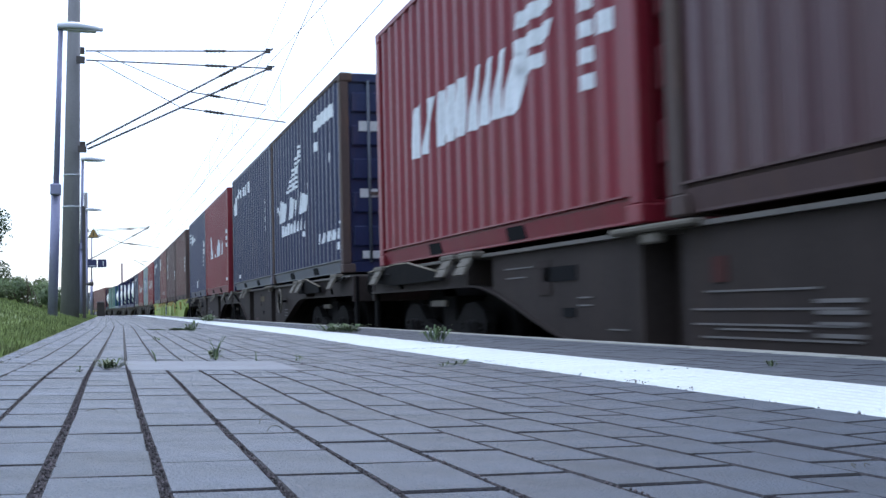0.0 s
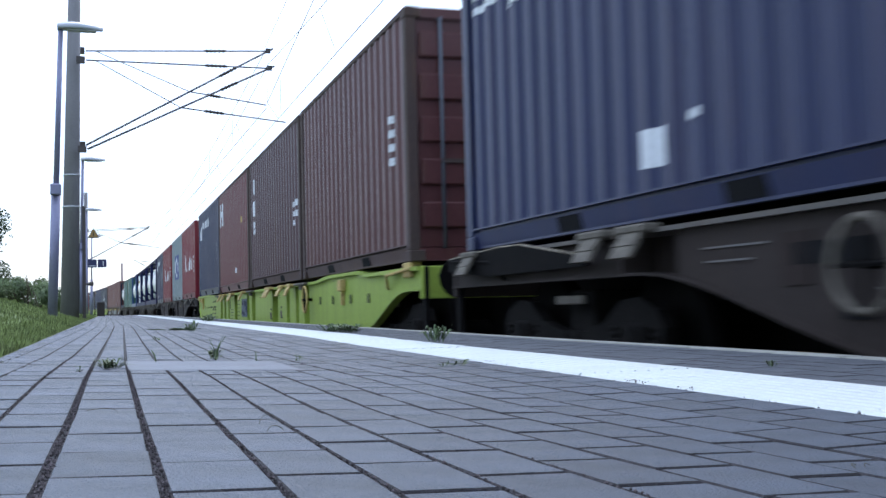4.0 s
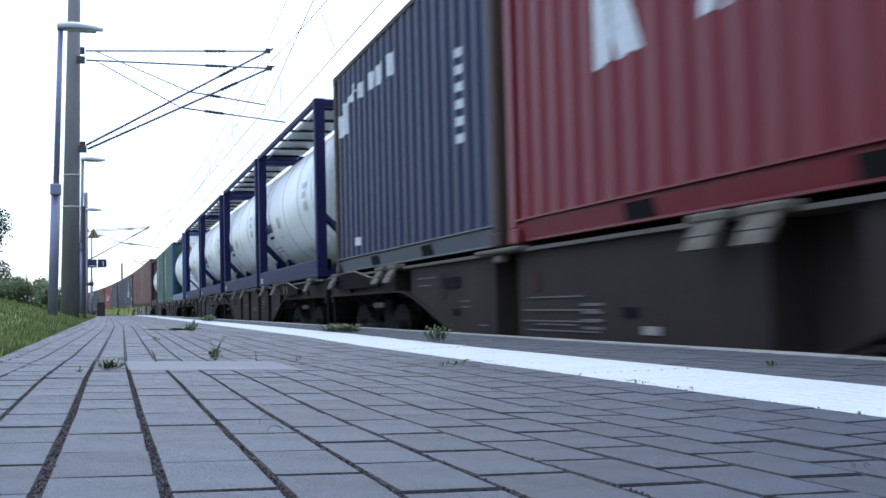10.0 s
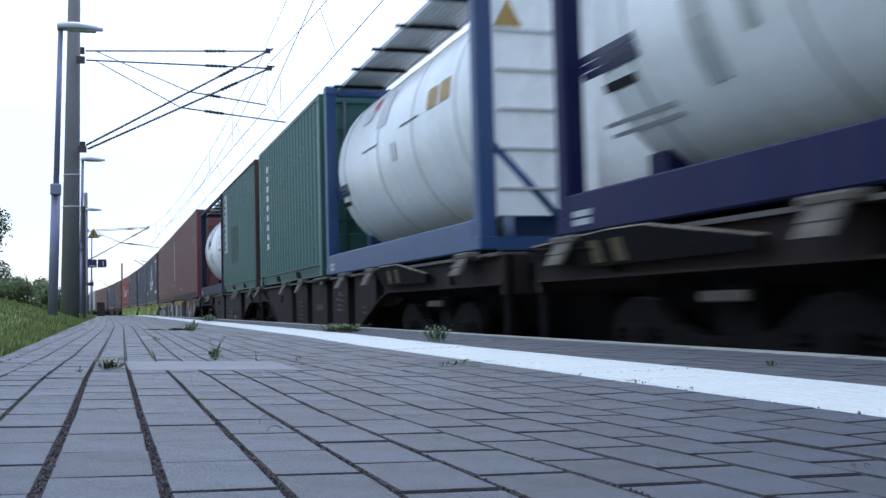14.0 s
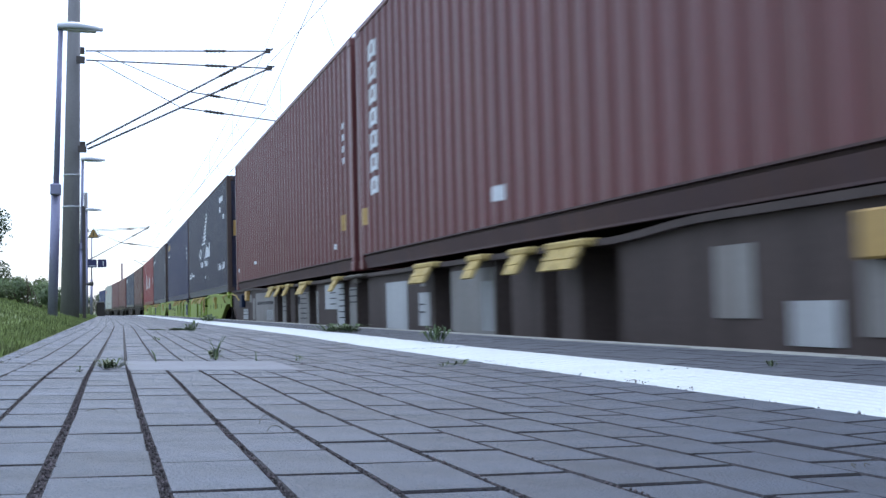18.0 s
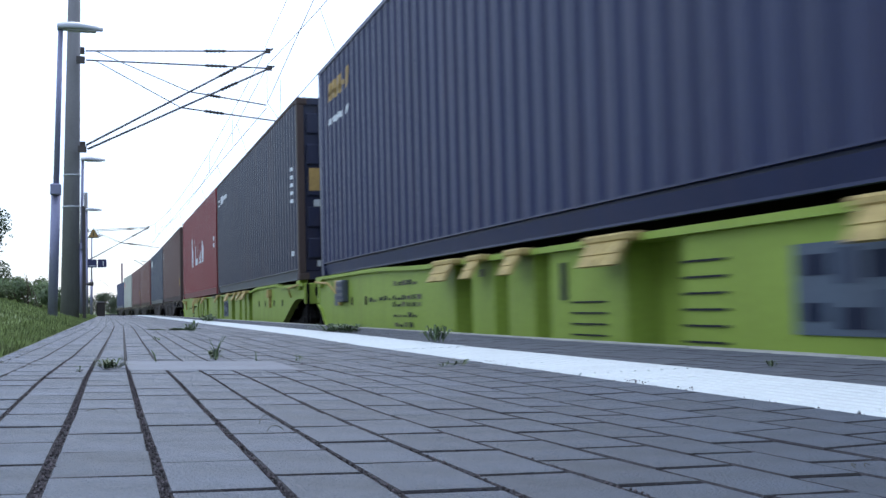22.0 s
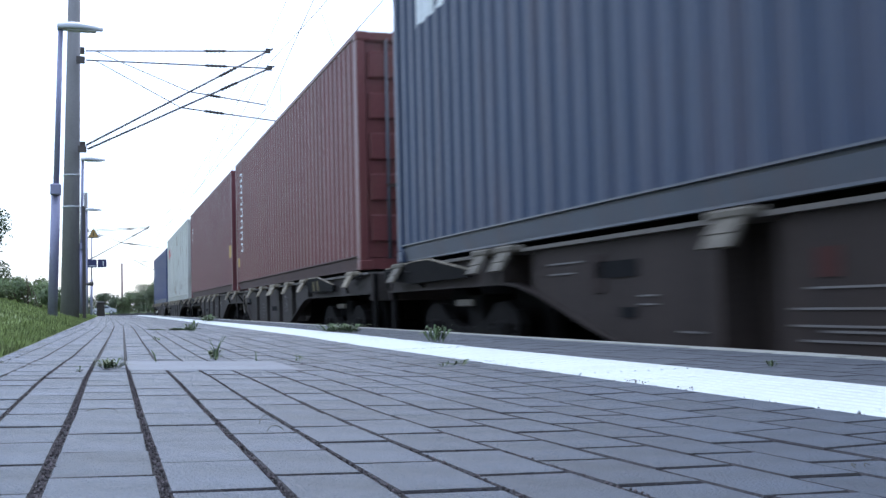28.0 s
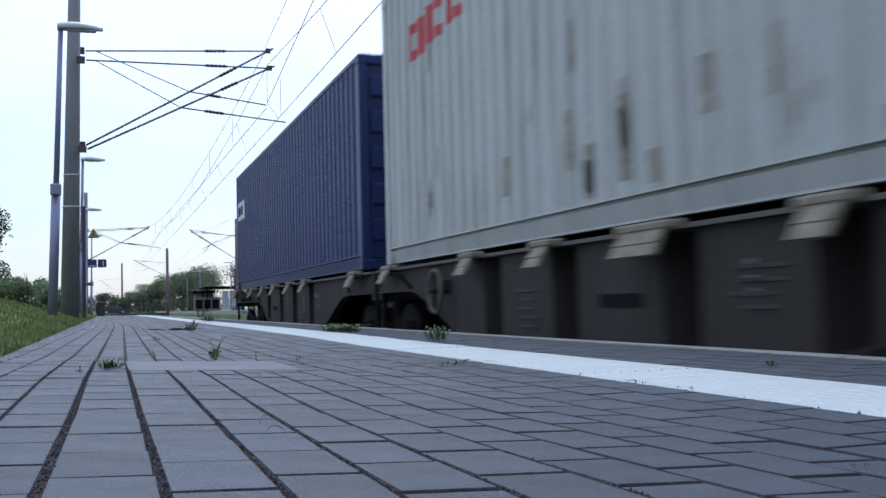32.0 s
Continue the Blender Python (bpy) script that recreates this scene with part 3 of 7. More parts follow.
def container(s0, s1, key, label, H=2.591, z=0.605, pockets=None, post=None):
    """A steel box container between s0 and s1 along the train."""
    L = s1 - s0
    m = PAINT[key]
    pm = PAINT[post] if post else m
    c = thing("shipping_container", Matrix(), label, "container", "containers on the train")
    k = (round(L, 2), H)
    for side in (-1, 1):
        mesh_part("side_wall", cached(("side_wall", *k, side), wall_mesh(L, H, side), m), c)
        xa, xb = sorted((side * W2, side * (W2 - 0.06)))
        mesh_part("top_rail", cached(("top_rail", *k, side), lambda b: box(b, xa, xb, -L / 2 + 0.16, L / 2 - 0.16, H - 0.062, H - 0.004, 0.006), pm), c)
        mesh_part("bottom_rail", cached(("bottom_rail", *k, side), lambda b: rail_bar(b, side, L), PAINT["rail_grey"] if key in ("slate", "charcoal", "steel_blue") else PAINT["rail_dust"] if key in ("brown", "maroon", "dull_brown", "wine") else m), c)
        for e in (-1, 1):
            ya, yb = sorted((e * L / 2, e * (L / 2 - 0.15)))
            mesh_part("corner_post", cached(("corner_post", *k, side, e), lambda b: box(b, side * W2 - (0.0 if side < 0 else 0.11), side * W2 + (0.11 if side < 0 else 0.0), ya + 0.004, yb - 0.004, 0.11, H - 0.11, 0.012), pm), c)
            for zz in (0.0, H - 0.118):
                yc = e * (L / 2 - 0.089)
                mesh_part("corner_casting", cached(("corner_casting", *k, side, e, zz), lambda b: box(b, side * (W2 - 0.08) - 0.083, side * (W2 - 0.08) + 0.083, yc - 0.09, yc + 0.09, zz, zz + 0.118, 0.012), pm), c)
    for sx in (-1, 1):
        d = mesh_part("door", cached(("door", *k, sx), door_mesh(H, sx, L), m), c)
        for i in range(5):
            zz = 0.2 + (H - 0.42) * i / 5
            xa, xb = sorted((sx * 0.06, sx * (W2 - 0.15)))
            mesh_part("door_panel", cached(("door_panel", *k, sx, i), lambda b: box(b, xa, xb, -L / 2 + 0.012, -L / 2 + 0.052, zz + 0.14, zz + (H - 0.42) / 5 - 0.03, 0.016), m), d)
        for bx in (0.32, 0.85):
            xx = sx * bx
            mesh_part("locking_bar", cached(("locking_bar", *k, xx), lambda b: tube(b, (xx, -L / 2 + 0.005, 0.13), (xx, -L / 2 + 0.005, H - 0.1), 0.02, seg=8), PAINT["rail_grey"]), d)
            mesh_part("handle", cached(("handle", *k, xx), lambda b: box(b, xx - 0.02, xx + 0.3, -L / 2 - 0.012, -L / 2 + 0.01, 1.0, 1.04), PAINT["post_rust"]), d)
    mesh_part("door_sill", cached(("door_sill", *k), lambda b: box(b, -W2 + 0.1, W2 - 0.1, -L / 2 + 0.012, -L / 2 + 0.12, 0.01, 0.14), m), c)
    mesh_part("door_header", cached(("door_header", *k), lambda b: box(b, -W2 + 0.1, W2 - 0.1, -L / 2 + 0.012, -L / 2 + 0.12, H - 0.115, H - 0.006), m), c)
    mesh_part("end_wall", cached(("end_wall", *k), end_wall_mesh(H, L), m), c)
    mesh_part("end_sill", cached(("end_sill", *k), lambda b: box(b, -W2 + 0.1, W2 - 0.1, L / 2 - 0.12, L / 2 - 0.012, 0.01, 0.15), m), c)
    mesh_part("roof", cached(("roof", *k), roof_mesh(L, H), m), c)
    mesh_part("floor", cached(("floor", *k), lambda b: box(b, -W2 + 0.06, W2 - 0.06, -L / 2 + 0.1, L / 2 - 0.1, 0.1, 0.15), M_STEEL), c)
    if pockets is None:
        pockets = L < 8
    if pockets:
        for yy in (-1.02, 1.02):
            mesh_part("fork_pocket", cached(("fork_pocket", yy), lambda b: pocket(b, yy), M_DARK), c)
    run(c, (s0 + s1) / 2, z)
    return c, L, H


def conform(bm, L):
    """Cuts flat faces at the folds of the wall and lays them on it, 4 mm proud."""
    y0, y1 = -L / 2 + 0.15, L / 2 - 0.15
    ylo = min(v.co.y for v in bm.verts)
    yhi = max(v.co.y for v in bm.verts)
    for y in breaks(y0, y1)[1:-1]:
        if ylo < y < yhi:
            bmesh.ops.bisect_plane(bm, geom=bm.verts[:] + bm.edges[:] + bm.faces[:], plane_co=(0, y, 0), plane_no=(0, 1, 0))
    for v in bm.verts:
        v.co.x = -(W2 - 0.006 - (wave(v.co.y, y0) if y0 < v.co.y < y1 else 0)) - 0.004
    return bm


def marks(holder, name, material, shapes, label=""):
    """Painted shapes on the wall facing the platform. Each shape: metres from the rear end, height, width, height, lean."""
    c, L, H = holder
    made = []
    for u, z, w, h, sl in shapes:
        bm = bmesh.new()
        y = L / 2 - u
        bm.faces.new([bm.verts.new((0, y, z)), bm.verts.new((0, y - w, z)), bm.verts.new((0, y - w - sl, z + h)), bm.verts.new((0, y - sl, z + h))])
        conform(bm, L)
        made.append(part(name, bm, material, c, label))
    return made


def column_marks(holder, u, z, n, w=0.14, h=0.16, material=None):
    marks(holder, "code_mark", material or M_WHITE, [(u, z - (h + 0.07) * i, w, h, 0) for i in range(n)], "small white painted mark")


def stroke_marks(holder, u, z, n, w=0.3, h=0.19, t=0.045):
    """A column of open block shapes, in place of large vertical lettering."""
    s = []
    for i in range(n):
        zz = z - (h + 0.07) * i
        s += [(u, zz, w, t, 0), (u, zz + h - t, w, t, 0), (u, zz + t, t, h - 2 * t, 0), (u + w - t, zz + t, t, h - 2 * t, 0)]
    marks(holder, "code_mark", M_WHITE, s, "large white painted stroke")


# ---------------------------------------------------------------- tank containers
def tank(s0, s1, key, label, H=2.591, z=0.605, walkway=True, plates=(), solid_walk=False):
    L = s1 - s0
    m = PAINT[key]
    c = thing("tank_container", Matrix(), label, "tank container", "tank containers on the train")
    k = (round(L, 2), H)
    R, cz = 1.13, 1.37
    yb = L / 2 - 0.10
    prof = [(-yb, 0.05), (-yb + 0.012, 0.45), (-yb + 0.06, 0.75), (-yb + 0.13, 0.95), (-yb + 0.24, 1.07), (-yb + 0.38, R), (yb - 0.38, R), (yb - 0.24, 1.07), (yb - 0.13, 0.95), (yb - 0.06, 0.75), (yb - 0.012, 0.45), (yb, 0.05)]
    t = mesh_part("tank_shell", cached(("tank_shell", *k), lambda b: lathe(b, prof, "y", 56, (0, 0, cz)), M_TANK), c, None, "white clad cylindrical tank with domed ends")
    for yy in (-yb + 0.75, -0.9, 0.55, yb - 0.75):
        mesh_part("band", cached(("band", *k, round(yy, 2)), lambda b: lathe(b, [(yy - 0.016, R - 0.01), (yy - 0.016, R + 0.005), (yy + 0.016, R + 0.005), (yy + 0.016, R - 0.01)], "y", 56, (0, 0, cz)), M_BAND), t)
    for side in (-1, 1):
        mesh_part("bottom_beam", cached(("bottom_beam", *k, side), lambda b: box(b, side * W2 - (0 if side < 0 else 0.11), side * W2 + (0.11 if side < 0 else 0), -L / 2 + 0.16, L / 2 - 0.16, 0.0, 0.26, 0.012), m), c)
        if not solid_walk:
            mesh_part("top_rail", cached(("tank_top_rail", *k, side), lambda b: box(b, side * W2 - (0 if side < 0 else 0.07), side * W2 + (0.07 if side < 0 else 0), -L / 2 + 0.16, L / 2 - 0.16, H - 0.09, H - 0.012, 0.008), m), c)
        # dark bar added behind the bottom beam, so no sky shows under the tank
        mesh_part("inner_beam", cached(("inner_beam", *k, side), lambda b: box(b, side * 1.03 - 0.05, side * 1.03 + 0.05, -L / 2 + 0.2, L / 2 - 0.2, -0.008, 0.27), M_STEEL), c)
        for e in (-1, 1):
            ya, y2 = sorted((e * L / 2, e * (L / 2 - 0.16)))
            mesh_part("corner_post", cached(("tank_post", *k, side, e), lambda b: box(b, side * W2 - (0 if side < 0 else 0.15), side * W2 + (0.15 if side < 0 else 0), ya + 0.004, y2 - 0.004, 0.10, H - 0.1, 0.014), m), c)
            if e < 0:
                mesh_part("end_brace", cached(("end_brace", *k, side), lambda b: tube(b, (side * (W2 - 0.12), e * (L / 2 - 0.09), 0.9), (side * 0.35, e * (L / 2 - 0.09), 0.12), 0.055, seg=8), m), c)
            for zz in (0.0, H - 0.118):
                yc = e * (L / 2 - 0.089)
                mesh_part("corner_casting", cached(("tank_casting", *k, side, e, zz), lambda b: box(b, side * (W2 - 0.08) - 0.083, side * (W2 - 0.08) + 0.083, yc - 0.09, yc + 0.09, zz, zz + 0.118, 0.012), m), c)
    for e in (-1, 1):
        for zz in (0.0, H - 0.12):
            mesh_part("end_beam", cached(("end_beam", *k, e, zz), lambda b: box(b, -W2 + 0.15, W2 - 0.15, e * (L / 2 - 0.08) - 0.06, e * (L / 2 - 0.08) + 0.06, zz, zz + 0.11), m), c)
        mesh_part("saddle", cached(("saddle", *k, e), lambda b: box(b, -0.75, 0.75, e * (L / 2 - 0.55) - 0.12, e * (L / 2 - 0.55) + 0.12, 0.06, 0.5), m), c)
    if walkway:
        # slatted walkway along the top beside the outer rail
        x0, x1 = (-W2 + 0.16, -0.45)
        mesh_part("walkway_frame", cached(("walkway_frame", *k), lambda b: box(box(b, x0, x0 + 0.03, -L / 2 + 0.2, L / 2 - 0.2, H - 0.075, H - 0.03), x1 - 0.03, x1, -L / 2 + 0.2, L / 2 - 0.2, H - 0.075, H - 0.03), M_ZINC), c)
        def slats(b):
            n = 9
            for i in range(n):
                xa = x0 + 0.04 + (x1 - x0 - 0.08) * i / n
                box(b, xa, xa + 0.05, -L / 2 + 0.2, L / 2 - 0.2, H - 0.05, H - 0.03)
            return b
        mesh_part("walkway_slats", cached(("walkway_slats", *k), slats, M_ZINC), c, None, "grey slatted metal walkway")
        for i in range(6):
            yy = -L / 2 + 0.5 + i * (L - 1) / 5
            mesh_part("walkway_bracket", cached(("walkway_bracket", *k, i), lambda b: box(b, -W2 + 0.05, x1, yy - 0.03, yy + 0.03, H - 0.085, H - 0.055), M_STEEL), c)
    for zz in (0.05, 0.105):
        yy = L / 2 - 0.39
        mesh_part("code_plate", cached(("tank_code", *k, zz), lambda b: plate(b, -W2 - 0.001, yy - 0.13, yy + 0.13, zz, zz + 0.04), M_SEAL), c)
    mesh_part("manlid", cached(("manlid",), lambda b: lathe(b, [(H - 0.12, 0.28), (H - 0.02, 0.28), (H - 0.01, 0.2)], "z", 20), M_ZINC), c)
    # label plates on the cladding: metres from the rear end, angle down from the horizontal, width, height, material
    for u, ang, w, h, mat in plates:
        bm = bmesh.new()
        y = L / 2 - u
        rr = R + 0.008
        n = 4
        rows = []
        for i in range(n + 1):
            a = math.radians(ang) + (h / rr) * i / n
            rows.append((bm.verts.new((-rr * math.cos(a), y, cz + rr * math.sin(a))), bm.verts.new((-rr * math.cos(a), y - w, cz + rr * math.sin(a)))))
        for a, b in zip(rows, rows[1:]):
            bm.faces.new((a[0], a[1], b[1], b[0]))
        part("label_plate", bm, mat, t)
    if key == "sky_blue":
        e = part("end_panel", box(bmesh.new(), -W2 + 0.16, -0.12, -L / 2 + 0.05, -L / 2 + 0.09, 0.28, H - 0.14, 0.006), M_TANK, c, "white end cladding with ladder rungs")
        for k in range(6):
            part("rung", box(bmesh.new(), -W2 + 0.2, -0.5, -L / 2 + 0.03, -L / 2 + 0.05, 0.5 + 0.33 * k, 0.52 + 0.33 * k), M_BAND, e)
        bm = bmesh.new()
        bm.faces.new([bm.verts.new((x, -L / 2 + 0.045, zz)) for x, zz in ((-1.04, 1.86), (-0.78, 1.86), (-0.91, 2.1))])
        part("warning_label", bm, M_YELLOW, e)
    run(c, (s0 + s1) / 2, z)
    return c, L, H


# ---------------------------------------------------------------- wagons
def bogie_frame(bm, x0, x1):
    """Cast side frame: horns over the axle boxes and a dropped middle."""
    out = [(-1.28, 0.56), (-1.2, 0.66), (-0.98, 0.74), (-0.74, 0.72), (-0.5, 0.58), (-0.2, 0.52), (0.2, 0.52), (0.5, 0.58), (0.74, 0.72), (0.98, 0.74), (1.2, 0.66), (1.28, 0.56),
           (1.24, 0.46), (1.12, 0.56), (0.72, 0.56), (0.6, 0.42), (0.3, 0.34), (-0.3, 0.34), (-0.6, 0.42), (-0.72, 0.56), (-1.12, 0.56), (-1.24, 0.46)]
    a = [bm.verts.new((x0, y, z)) for y, z in out]
    b = [bm.verts.new((x1, y, z)) for y, z in out]
    n = len(out)
    for i in range(n):
        bm.faces.new((a[i], a[(i + 1) % n], b[(i + 1) % n], b[i]))
    bm.faces.new(a)
    bm.faces.new(b[::-1])
    bmesh.ops.triangulate(bm, faces=[f for f in bm.faces if len(f.verts) > 4])
    return bm


def wheel_mesh(bm):
    """Rim, dished disc and hub."""
    lathe(bm, [(-0.07, 0.36), (-0.07, 0.43), (-0.065, 0.46), (0.06, 0.455), (0.07, 0.43), (0.07, 0.36), (0.02, 0.33), (0.03, 0.16), (0.09, 0.12), (-0.09, 0.12), (-0.03, 0.16), (-0.02, 0.33)], "x", 28)
    return bm


def bogie(parent, y, tight=False):
    """A two-axle bogie: side frames, bolster, axle boxes, springs, brake beam and wheels."""
    k = 0.88 if tight else 1.02
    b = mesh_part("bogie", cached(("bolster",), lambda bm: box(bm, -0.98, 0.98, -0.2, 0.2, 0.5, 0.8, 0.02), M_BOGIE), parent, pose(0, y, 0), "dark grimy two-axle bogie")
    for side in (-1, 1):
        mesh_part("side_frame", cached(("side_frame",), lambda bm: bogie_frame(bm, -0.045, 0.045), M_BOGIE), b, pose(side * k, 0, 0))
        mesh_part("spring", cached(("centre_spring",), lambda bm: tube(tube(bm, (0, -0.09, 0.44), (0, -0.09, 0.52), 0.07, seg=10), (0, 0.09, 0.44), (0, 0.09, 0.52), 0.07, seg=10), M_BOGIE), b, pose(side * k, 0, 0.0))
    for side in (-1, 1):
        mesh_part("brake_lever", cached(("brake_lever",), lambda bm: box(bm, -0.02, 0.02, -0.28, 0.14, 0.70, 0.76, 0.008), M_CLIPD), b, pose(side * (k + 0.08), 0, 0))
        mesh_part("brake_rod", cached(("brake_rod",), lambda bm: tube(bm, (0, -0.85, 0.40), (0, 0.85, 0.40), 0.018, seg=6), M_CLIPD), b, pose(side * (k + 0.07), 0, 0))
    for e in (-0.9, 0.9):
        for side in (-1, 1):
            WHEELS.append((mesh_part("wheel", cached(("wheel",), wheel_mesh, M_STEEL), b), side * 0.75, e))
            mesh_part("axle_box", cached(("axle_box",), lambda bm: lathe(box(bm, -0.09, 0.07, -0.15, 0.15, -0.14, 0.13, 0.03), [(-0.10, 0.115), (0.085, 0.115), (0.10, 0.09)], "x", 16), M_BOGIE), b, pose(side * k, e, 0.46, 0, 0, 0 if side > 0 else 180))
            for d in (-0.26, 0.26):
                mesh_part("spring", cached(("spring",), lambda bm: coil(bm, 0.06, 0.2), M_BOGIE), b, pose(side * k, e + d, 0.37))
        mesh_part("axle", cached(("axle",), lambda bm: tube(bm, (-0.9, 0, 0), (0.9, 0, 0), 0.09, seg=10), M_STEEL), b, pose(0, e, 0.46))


def coil(bm, r, h):
    """A stubby coil spring as stacked rings."""
    for i in range(5):
        z = h * (i + 0.5) / 5
        tube(bm, (0, 0, z - 0.012), (0, 0, z + 0.012), r, r, 10)
    tube(bm, (0, 0, 0), (0, 0, h), r * 0.6, r * 0.6, 8)
    return bm


def sill(side, ys, xf, zb, zt, t=0.025):
    """A pressed side sill: outline along y with its own depth and set-back at every station."""
    bm = bmesh.new()
    outer, inner = [], []
    for y in ys:
        x = xf(y)
        outer.append((bm.verts.new((side * x, y, zb(y))), bm.verts.new((side * x, y, zt(y)))))
        inner.append((bm.verts.new((side * (x - t), y, zb(y))), bm.verts.new((side * (x - t), y, zt(y)))))
    for i in range(len(ys) - 1):
        for rowset in (outer, inner):
            bm.faces.new((rowset[i][0], rowset[i + 1][0], rowset[i + 1][1], rowset[i][1]))
        bm.faces.new((outer[i][0], outer[i + 1][0], inner[i + 1][0], inner[i][0]))
    for i in (0, -1):
        bm.faces.new((outer[i][0], outer[i][1], inner[i][1], inner[i][0]))
    return bm


def smooth(u):
    u = min(1.0, max(0.0, u))
    return u * u * (3 - 2 * u)


def flap_mesh(bm, n):
    """Folded-down container spigots: a thick hinge bar on the deck edge and n plates leaning outwards; none leaves the bar alone."""
    if n == 0:
        box(bm, -0.05, 0.05, -0.5, 0.42, -0.004, 0.034, 0.012)
        return box(bm, -0.02, 0.04, -0.1, 0.1, -0.07, -0.01, 0.01)
    w = 0.265 * n
    box(bm, -0.065, 0.05, -w / 2 - 0.05, w / 2 + 0.05, -0.008, 0.045, 0.014)
    for i in range(n):
        y0 = -w / 2 + 0.265 * i + 0.012
        y1 = y0 + 0.24
        prof = [(-0.055, 0.0), (-0.086, -0.055), (-0.094, -0.053), (-0.104, -0.072), (-0.098, -0.076), (-0.134, -0.140), (-0.112, -0.148), (-0.028, -0.01)]
        rows = [[bm.verts.new((x, y, z)) for x, z in prof] for y in (y0, y1)]
        m = len(prof)
        for k in range(m):
            bm.faces.new((rows[0][k], rows[0][(k + 1) % m], rows[1][(k + 1) % m], rows[1][k]))
        for r in rows:
            bm.faces.new(r)
    return bm


def wagon(s0, s1, key, label, flaps, ribs=(), plates=(), wheel_at=None, flap_mat=None, front=None, rear=None, ends=(0.42, 0.42), yellow=False, rib_w=0.36, unit="", back=0.96, deck=1.098, rise=None):
    """A container flat wagon. s0 and s1: ends of its load; flaps, ribs, plates: places along the train."""
    m = PAINT[key]
    half, mid = (s1 - s0) / 2, (s0 + s1) / 2
    lo, hi = -half - ends[0], half + ends[1]
    w = thing("container_wagon", Matrix(), label, "wagon", "wagons of the freight train")
    zt = deck
    long_arch, short_arch = (("arch", 3.4, 5.85), ("arch", 1.25, 3.2)) if key in ("wagon_grime", "wagon_ash") else (("arch", 3.3, 5.3), ("arch", 1.1, 2.85))
    front = front or (short_arch if unit == "second" else long_arch)
    rear = rear or (short_arch if unit == "first" else long_arch)
    deep, shallow = 0.42, 0.86
    dark = key in ("wagon_grime", "wagon_dark", "wagon_ash")
    bands = sorted([(f[0] - mid, f[1] - mid) if isinstance(f, tuple) else (f - mid - rib_w / 2, f - mid + rib_w / 2) for f in ribs])

    def top(y):
        """Height of the deck edge, which sweeps up over the bogies on some wagons."""
        if not rise:
            return zt
        a, b, c, d = (v - mid for v in rise)
        return zt + 0.05 * (smooth((a - y) / 1.1) * smooth((y - b) / 0.5) + smooth((y - c) / (d - c)))

    def depth(y):
        d = 1.0
        for kind_, a, b, dist in ((*front, y - lo), (*rear, hi - y)):
            d = min(d, smooth((dist - a) / (b - a)) if kind_ == "arch" else (0.25 + 0.75 * smooth((dist - a) / (b - a))))
        return shallow + (deep - shallow) * d

    def setback(y):
        for a, b in bands:
            if a < y < b:
                return back
        return 1.185

    ys = {lo, hi}
    for a, b in ((lo, lo + 6.2), (hi - 6.2, hi)):
        ys |= {a + (b - a) * i / 30 for i in range(31)}
    for a, b in bands:
        ys |= {a - 0.03, a + 0.001, b - 0.001, b + 0.03}
    ys |= {lo + (hi - lo) * i / 60 for i in range(61)}
    ys = sorted(ys)
    for side in (-1, 1):
        part("side_sill", sill(side, ys, setback, depth, top), m, w)
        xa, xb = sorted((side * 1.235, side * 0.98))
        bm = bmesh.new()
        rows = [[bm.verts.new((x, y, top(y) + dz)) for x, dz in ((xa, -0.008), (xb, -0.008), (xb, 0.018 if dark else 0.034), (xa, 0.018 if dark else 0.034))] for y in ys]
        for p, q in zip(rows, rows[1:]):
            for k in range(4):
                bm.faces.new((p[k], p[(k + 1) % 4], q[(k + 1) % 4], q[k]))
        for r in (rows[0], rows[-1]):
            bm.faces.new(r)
        # dark wagons: the deck edge's highlight is put into a paler paint
        part("deck_flange", bm, PAINT["deck_edge_highlight"] if dark else m, w)
        # turned lower lip of the sill
        bm = bmesh.new()
        rows = [[bm.verts.new((side * x, y, depth(y) + dz)) for x, dz in ((1.22, 0.0), (1.22, 0.018), (1.12, 0.018), (1.12, 0.0))] for y in ys]
        for p, q in zip(rows, rows[1:]):
            for k in range(4):
                bm.faces.new((p[k], p[(k + 1) % 4], q[(k + 1) % 4], q[k]))
        part("lower_lip", bm, m, w)
        for f in flaps:
            f, n = f if isinstance(f, tuple) else (f, 1)
            mesh_part("spigot_flap" if n else "hinge_bar", cached(("spigot_flap", n), lambda b: flap_mesh(b, n), flap_mat if n else M_CLIPD), w, pose(side * 1.25, f - mid, zt, 0, 0, 0 if side < 0 else 180))
    mids = int((hi - lo) / 20)
    # made tall and deep to block the bright view through the wagon
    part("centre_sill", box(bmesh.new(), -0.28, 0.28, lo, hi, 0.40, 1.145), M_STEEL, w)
    for e, y in ((-1, lo), (1, hi)):
        part("end_beam", box(bmesh.new(), -1.2, 1.2, y - 0.04, y + 0.04, 0.78, 1.10, 0.01), m, w)
        joint = (e < 0 and unit == "second") or (e > 0 and unit == "first")
        for side in (-1, 1) if not joint else ():
            b = part("buffer", tube(tube(bmesh.new(), (side * 0.875, y, 0.98), (side * 0.875, y + e * 0.2, 0.98), 0.1, 0.09, 12), (side * 0.875, y + e * 0.2, 0.98), (side * 0.875, y + e * 0.235, 0.98), 0.2, 0.2, 14), M_STEEL, w)
        part("coupling_hook", box(bmesh.new(), -0.05, 0.05, *sorted((y, y + e * 0.3)), 0.92, 1.02, 0.015), M_STEEL, w)
